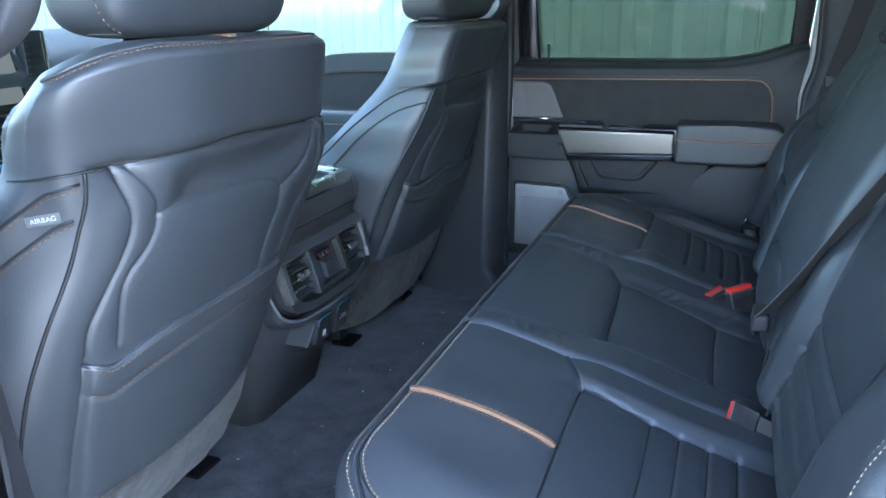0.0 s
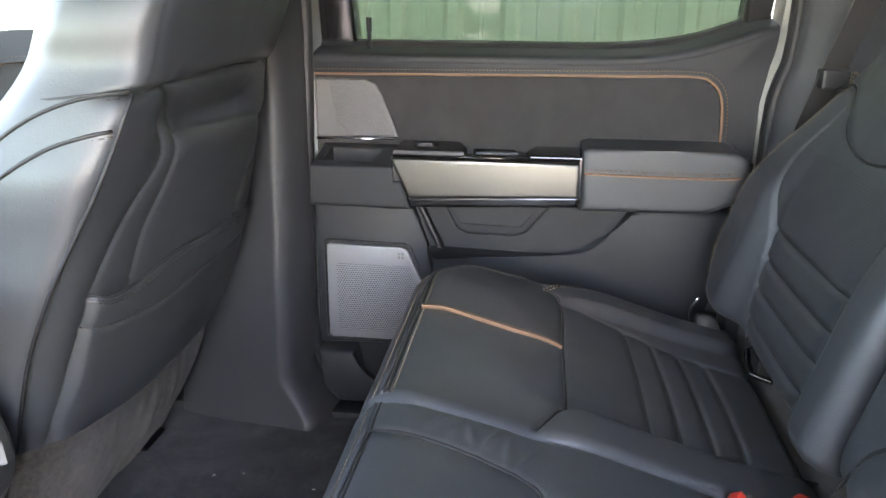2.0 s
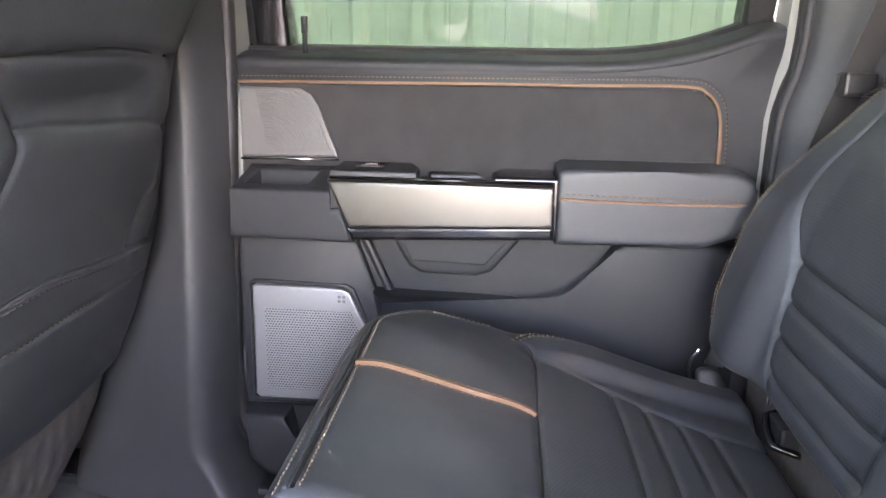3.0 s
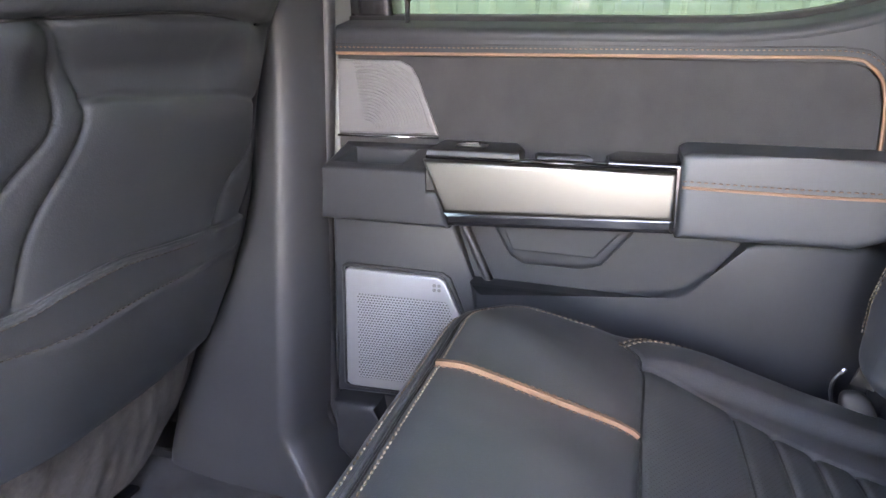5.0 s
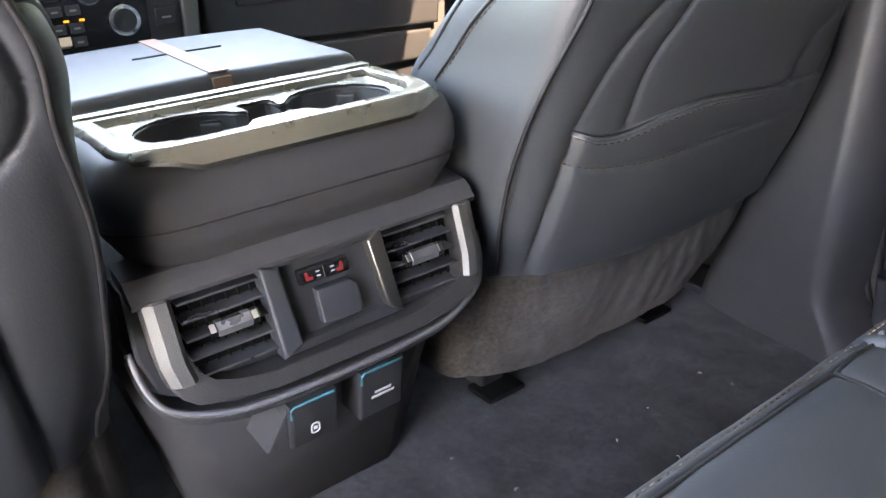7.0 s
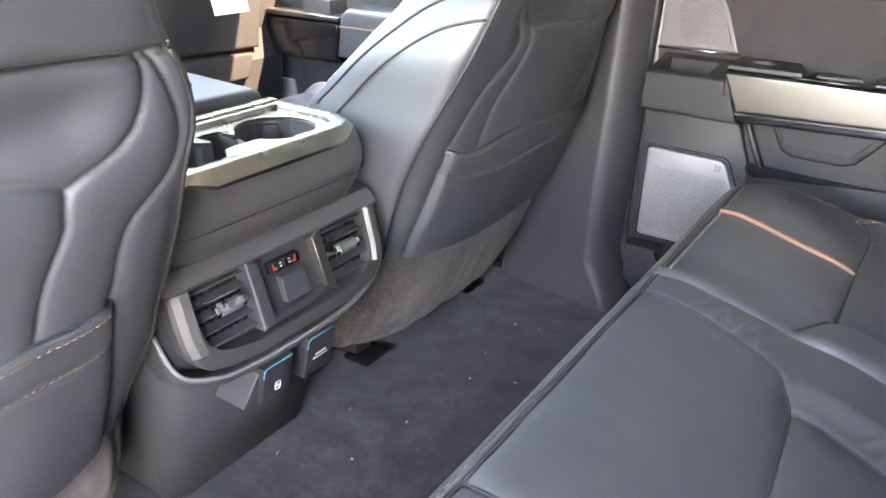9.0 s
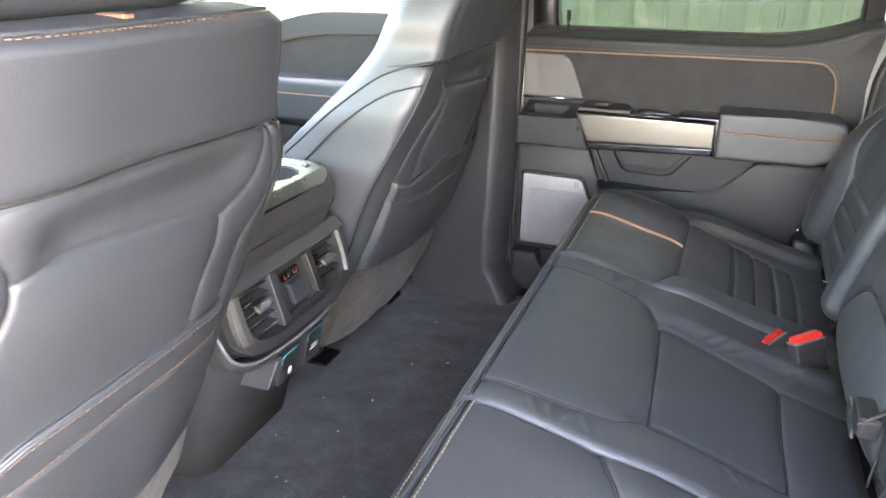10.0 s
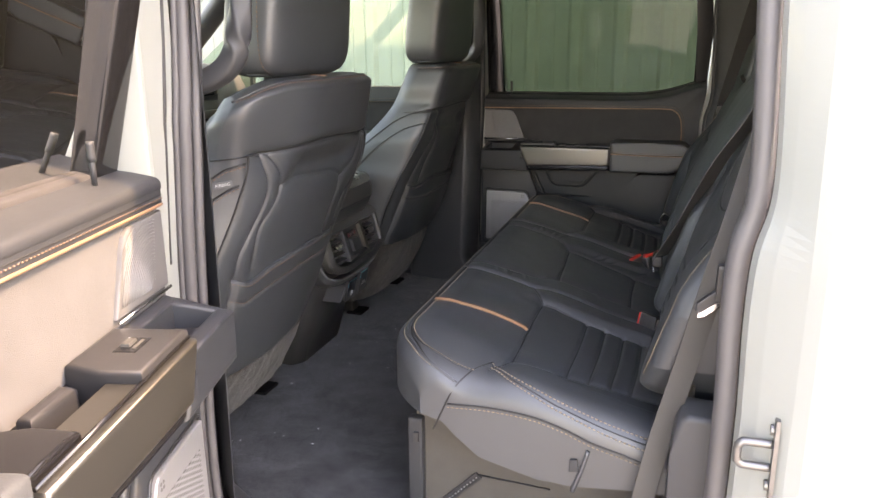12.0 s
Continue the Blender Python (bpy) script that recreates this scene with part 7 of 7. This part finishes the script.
for a, fl in ((-0.026, 1), (0.014, -1)):
    part("seat_icon", prism([(a, 0.3515), (a + fl * 0.007, 0.3515), (a + fl * 0.0075, 0.3540), (a + fl * 0.003, 0.3548), (a + fl * 0.0022, 0.3595), (a - fl * 0.0005, 0.3595)], -0.0005, 0.0006, rear, 0), GLOW_RED, keys, "lit red seat icon")
for a in (-0.0145, 0.001):
    for k in (0, 1):
        part("key_mark", brick(a, a + 0.004, 0.3530 + 0.004 * k, 0.3541 + 0.004 * k, -0.0005, 0.0005, 0, rear), LABEL_GREY, keys)
part("key_divider", brick(-0.0068, -0.0060, 0.350, 0.361, -0.0005, 0.0006, 0, rear), PLASTIC, keys)
part("socket_cover", prism([(-0.020, 0.309), (0.018, 0.308), (0.024, 0.314), (0.024, 0.336), (0.017, 0.342), (-0.020, 0.342)], -0.006, 0.004, rear, 0.0025, segments=3), PLASTIC, plate, "grey rubber socket cover", smooth=True)
# outlets under the lip
def low(a, b, d):
    return (-0.466 + 0.20 * (b - 0.20) + d, CY + a, b)
for a0, a1, b0, b1, kind in ((-0.070, -0.018, 0.176, 0.234, 0), (0.010, 0.063, 0.172, 0.238, 1)):
    flap = part("outlet_cover", prism([(a0, b0), (a1, b0), (a1, b1), (a0, b1)], -0.03, 0.012, low, 0.004, segments=3), PLASTIC_DARK, console, "black outlet cover with a teal top edge", smooth=True)
    tube("teal_edge", [low(a, b, 0.0112) for a, b in straight([(a0 + 0.0012, b1 - 0.016), (a0 + 0.0012, b1 - 0.004), (a0 + 0.004, b1 - 0.0012), (a1 - 0.002, b1 - 0.0012)], 0.004)], 0.0013, TEAL, flap, sides=5)
    m = (a0 + a1) / 2
    if kind == 0:
        tube("outlet_mark", [low(m + 0.0045 * math.copysign(abs(math.cos(t)) ** 0.6, math.cos(t)), 0.195 + 0.0065 * math.copysign(abs(math.sin(t)) ** 0.6, math.sin(t)), 0.0125) for t in np.linspace(0, 2 * math.pi, 24)], 0.0010, WHITE_PRINT, flap, sides=4)
        part("outlet_mark", brick(m - 0.002, m + 0.002, 0.193, 0.197, 0.011, 0.0128, 0, low), WHITE_PRINT, flap)
    else:
        for k, w in ((0, 0.010), (1, 0.014)):
            part("print_bar", brick(m - w, m + w, 0.204 - k * 0.006, 0.2070 - k * 0.006, 0.011, 0.0128, 0, low), WHITE_PRINT, flap)
    if kind == 0:
        part("cover_hinge", prism([(a0 - 0.024, b0 + 0.004), (a0 + 0.001, b0 - 0.002), (a0 + 0.001, b1 - 0.008), (a0 - 0.004, b1 - 0.014)], -0.05, 0.004, low, 0.003), CONSOLE, flap)

# ---- dashboard ----
dash = thing("dashboard", "charcoal dashboard with screen, lit climate keys and chrome knobs", "dashboard", (-1.4, 0, 0.1))
sect = [(-1.34, 0.16), (-1.285, 0.30), (-1.275, 0.40), (-1.30, 0.47), (-1.285, 0.56), (-1.30, 0.64), (-1.36, 0.70), (-1.50, 0.73), (-1.86, 0.70), (-1.86, 0.16)]
part("dash_body", prism(sect, -0.83, 0.83, lambda a, b, d: (a, d, b), 0.01), PLASTIC, dash)
part("dash_pad", prism([(-1.27, 0.60), (-1.258, 0.690), (-1.285, 0.745), (-1.35, 0.783), (-1.46, 0.797), (-1.60, 0.775), (-1.76, 0.685), (-1.84, 0.60)], -0.82, 0.82, lambda a, b, d: (a, d, b), 0.015, segments=3), LEATHER, dash, "soft black dash top", smooth=True)
part("glove_box", prism([(0.20, 0.36), (0.70, 0.36), (0.72, 0.42), (0.20, 0.44)], 0, 0.02, lambda a, b, d: (-1.285 + d, a, b), 0.008, segments=3), PLASTIC, dash, smooth=True)
up_glove = part("upper_glove_box", prism([(0.22, 0.45), (0.74, 0.43), (0.76, 0.585), (0.22, 0.60)], 0, 0.03, lambda a, b, d: (-1.295 + d, a, b), 0.010, segments=3), PLASTIC, dash, smooth=True)
part("glove_latch", prism([(0.28, 0.52), (0.385, 0.52), (0.385, 0.552), (0.28, 0.552)], 0.03, 0.034, lambda a, b, d: (-1.295 + d, a, b), 0.002), PLASTIC_DARK, up_glove)
stack = part("stack_panel", prism([(-0.15, 0.40), (0.17, 0.40), (0.19, 0.62), (-0.17, 0.62)], 0, 0.045, lambda a, b, d: (-1.295 + d, CY + a, b), 0.01, segments=3), PLASTIC_DARK, dash, smooth=True)
part("stack_trim", prism([(0.145, 0.40), (0.172, 0.40), (0.19, 0.60), (0.16, 0.60)], 0.03, 0.055, lambda a, b, d: (-1.295 + d, CY + a, b), 0.005, segments=3), SATIN, dash, "satin side strip", smooth=True)
st = lambda a, b, d: (-1.2495 + d, a, b)
part("key_field", prism([(-0.14, 0.470), (0.112, 0.470), (0.118, 0.600), (-0.14, 0.600)], 0, 0.003, st, 0.001), GLOSS_BLACK, stack)
for ka, kb, kr in ((0.072, 0.524, 0.026), (0.024, 0.575, 0.022)):
    knob = part("knob", prism([(ka + kr * math.cos(t), kb + kr * math.sin(t)) for t in np.linspace(0, 2 * math.pi, 26, endpoint=False)], 0, 0.018, st, 0.003), CHROME, stack, "chrome ringed knob", smooth=True)
    part("knob_face", prism([(ka + 0.74 * kr * math.cos(t), kb + 0.74 * kr * math.sin(t)) for t in np.linspace(0, 2 * math.pi, 22, endpoint=False)], 0.015, 0.0188, st, 0.001), PLASTIC_DARK, knob)
for row, b in enumerate((0.498, 0.520, 0.548, 0.572)):
    for k in range(5):
        a = -0.125 + k * 0.028
        if a > -0.01 and row in (2, 3):
            continue
        part("key", brick(a, a + 0.022, b - 0.008, b + 0.008, 0.0, 0.0045, 0.001, st), PLASTIC_DARK, stack)
        part("key_mark", brick(a + 0.006, a + 0.016, b - 0.002, b + 0.0012, 0.004, 0.0052, 0, st), KEY_MARK, stack)
for a in (-0.022, 0.002):
    part("lit_key", brick(a + 0.002, a + 0.010, 0.5305, 0.5335, 0.003, 0.006, 0, st), GLOW_AMBER, stack, "amber lit icon")
part("temperature_display", brick(-0.052, -0.016, 0.494, 0.508, 0.003, 0.006, 0, st), GLOW_SCREEN, stack, "small lit display")
part("lit_key", brick(-0.064, -0.055, 0.492, 0.510, 0.003, 0.006, 0, st), GLOW_BLUE, stack, "blue lit bar")
for b in (0.520, 0.556):
    part("stack_button", prism([(0.126, b - 0.014), (0.160, b - 0.014), (0.163, b + 0.014), (0.128, b + 0.014)], 0.0, 0.006, st, 0.002), PLASTIC, stack)
    part("key_mark", brick(0.136, 0.152, b - 0.002, b + 0.001, 0.0055, 0.0068, 0, st), LABEL_GREY, stack)
screen = part("touch_screen", prism([(-0.31, 0.625), (0.035, 0.625), (0.035, 0.80), (-0.31, 0.80)], -0.012, 0.012, lambda a, b, d: (-1.262 - 0.2 * (b - 0.62) + d, CY + a, b), 0.005, segments=3), GLOSS_BLACK, dash, "wide touch screen in a black frame", smooth=True)
part("screen_glass", prism([(-0.295, 0.640), (0.022, 0.640), (0.022, 0.788), (-0.295, 0.788)], 0.0, 0.0132, lambda a, b, d: (-1.262 - 0.2 * (b - 0.62) + d, CY + a, b), 0), GLOW_SCREEN, screen, "lit map screen")
for sg, a0 in ((-1, -0.40), (1, 0.050)):
    dv = part("dash_vent", prism([(a0, 0.66), (a0 + 0.055, 0.66), (a0 + 0.055, 0.80), (a0, 0.80)], -0.02, 0.01, lambda a, b, d: (-1.27 + d, CY + a, b), 0.004), PLASTIC_DARK, dash, "black dash vent")
    for k in range(8):
        part("vane", brick(a0 + 0.005, a0 + 0.050, 0.670 + 0.015 * k, 0.673 + 0.015 * k, 0.006, 0.014, 0, lambda a, b, d: (-1.27 + d, CY + a, b)), PLASTIC, dv)
    part("vent_trim", brick(a0 + 0.056, a0 + 0.060, 0.60, 0.80, 0, 0.014, 0.001, lambda a, b, d: (-1.27 + d, CY + a, b)), CHROME, dv)
face = lambda a, b, d: (-1.266 + 0.10 * (b - 0.62) + d, a, b)
part("dash_strip", prism([(0.20, 0.607), (0.80, 0.607), (0.80, 0.634), (0.20, 0.634)], -0.02, 0.014, face, 0.004, segments=3), SATIN, dash, "satin strip across the passenger's dash", smooth=True)
end_vent = part("dash_vent", prism([(0.452, 0.672), (0.600, 0.668), (0.606, 0.735), (0.590, 0.764), (0.470, 0.768), (0.455, 0.750)], -0.02, 0.010, face, 0.008, segments=3), PLASTIC, dash, "black dash vent in a grey frame", smooth=True)
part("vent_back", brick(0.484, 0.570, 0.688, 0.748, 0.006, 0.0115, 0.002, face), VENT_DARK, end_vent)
for k in range(5):
    part("vane", brick(0.486, 0.568, 0.694 + 0.0115 * k, 0.6965 + 0.0115 * k, 0.0105, 0.018, 0, face), VANE, end_vent)
part("vent_trim", brick(0.580, 0.594, 0.690, 0.745, 0.008, 0.014, 0.003, face), SATIN, end_vent, "satin vent edge")
wheel = thing("steering_wheel", "black leather steering wheel behind the driver's seat", "steering wheel", (-1.2, -0.455, 0.5))
wm = Matrix.Translation((-1.02, -0.455, 0.62)) @ Matrix.Rotation(radians(-62), 4, "Y")
tube("rim", [tuple(wm @ Vector((0.185 * math.cos(t), 0.185 * math.sin(t), 0))) for t in np.linspace(0, 2 * math.pi, 60)], 0.017, LEATHER, wheel, sides=10)
part("hub", prism([(0.075 * math.cos(t), 0.085 * math.sin(t)) for t in np.linspace(0, 2 * math.pi, 24, endpoint=False)], -0.04, 0.02, lambda a, b, d: tuple(wm @ Vector((a, b, d))), 0.015, segments=3), PLASTIC_DARK, wheel, smooth=True)
for t in (0.0, math.pi / 2, -math.pi / 2):
    tube("spoke", [tuple(wm @ Vector((r * math.cos(t + math.pi), r * math.sin(t + math.pi), -0.01))) for r in (0.06, 0.12, 0.18)], 0.016, SATIN if t else PLASTIC_DARK, wheel, sides=8)
tube("column", [tuple(wm @ Vector((0, 0, -0.02))), tuple(wm @ Vector((0, 0, -0.30)))], 0.05, PLASTIC_DARK, wheel, sides=14)
for ob in list(wheel.children):
    if ob.name.startswith("column"):
        ob["label"] = "steering column shroud"

# paper tag on the passenger's dash
tagp = part("paper_tag", prism([(0.558, 0.530), (0.658, 0.530), (0.660, 0.597), (0.557, 0.597)], 0, 0.0015, lambda a, b, d: (-1.20 + d - 0.25 * (b - 0.52), a, b), 0), PAPER)
tagged(tagp, "white paper tag with a yellow band hung before the glove box", "paper tag")
part("yellow_band", prism([(0.559, 0.580), (0.658, 0.580), (0.659, 0.596), (0.558, 0.596)], 0.0014, 0.0022, lambda a, b, d: (-1.20 + d - 0.25 * (b - 0.52), a, b), 0), YELLOW, tagp)

# ---- grab handles and floor lint ----
for sgn in (-1, 1):
    gh = thing("grab_handle", "grey moulded grab handle on the post between the doors", "grab handle", (-0.34, sgn * 0.79, 0.80), group="grab handles")
    tube("grip", spline([(-0.395, sgn * 0.775, 0.797), (-0.355, sgn * 0.768, 0.808), (-0.322, sgn * 0.762, 0.826), (-0.303, sgn * 0.757, 0.852), (-0.296, sgn * 0.752, 0.89), (-0.292, sgn * 0.742, 0.95), (-0.296, sgn * 0.73, 1.03), (-0.315, sgn * 0.725, 1.08), (-0.37, sgn * 0.73, 1.10)], 0.01), 0.0175, PILLAR, gh, sides=20, square=0.45)
    part("foot", brick(-0.405, -0.365, *sorted((sgn * 0.758, sgn * 0.80)), 0.768, 0.832, 0.008), PILLAR, gh)
rng = random.Random(4)
for k in range(26):
    x, y = rng.uniform(-0.55, -0.12), rng.uniform(-0.62, 0.70)
    a = rng.uniform(0, 6.3)
    r = rng.uniform(0.0012, 0.0036)
    lint = tube("lint", [(x, y, 0.0042), (x + r * math.cos(a), y + r * math.sin(a), 0.0052), (x + 1.8 * r * math.cos(a + 0.4), y + 1.8 * r * math.sin(a + 0.4), 0.0044)], rng.uniform(0.0004, 0.0009), LINT, sides=4)
    tagged(lint, "speck of white lint on the black carpet", "lint", group="lint on the carpet")
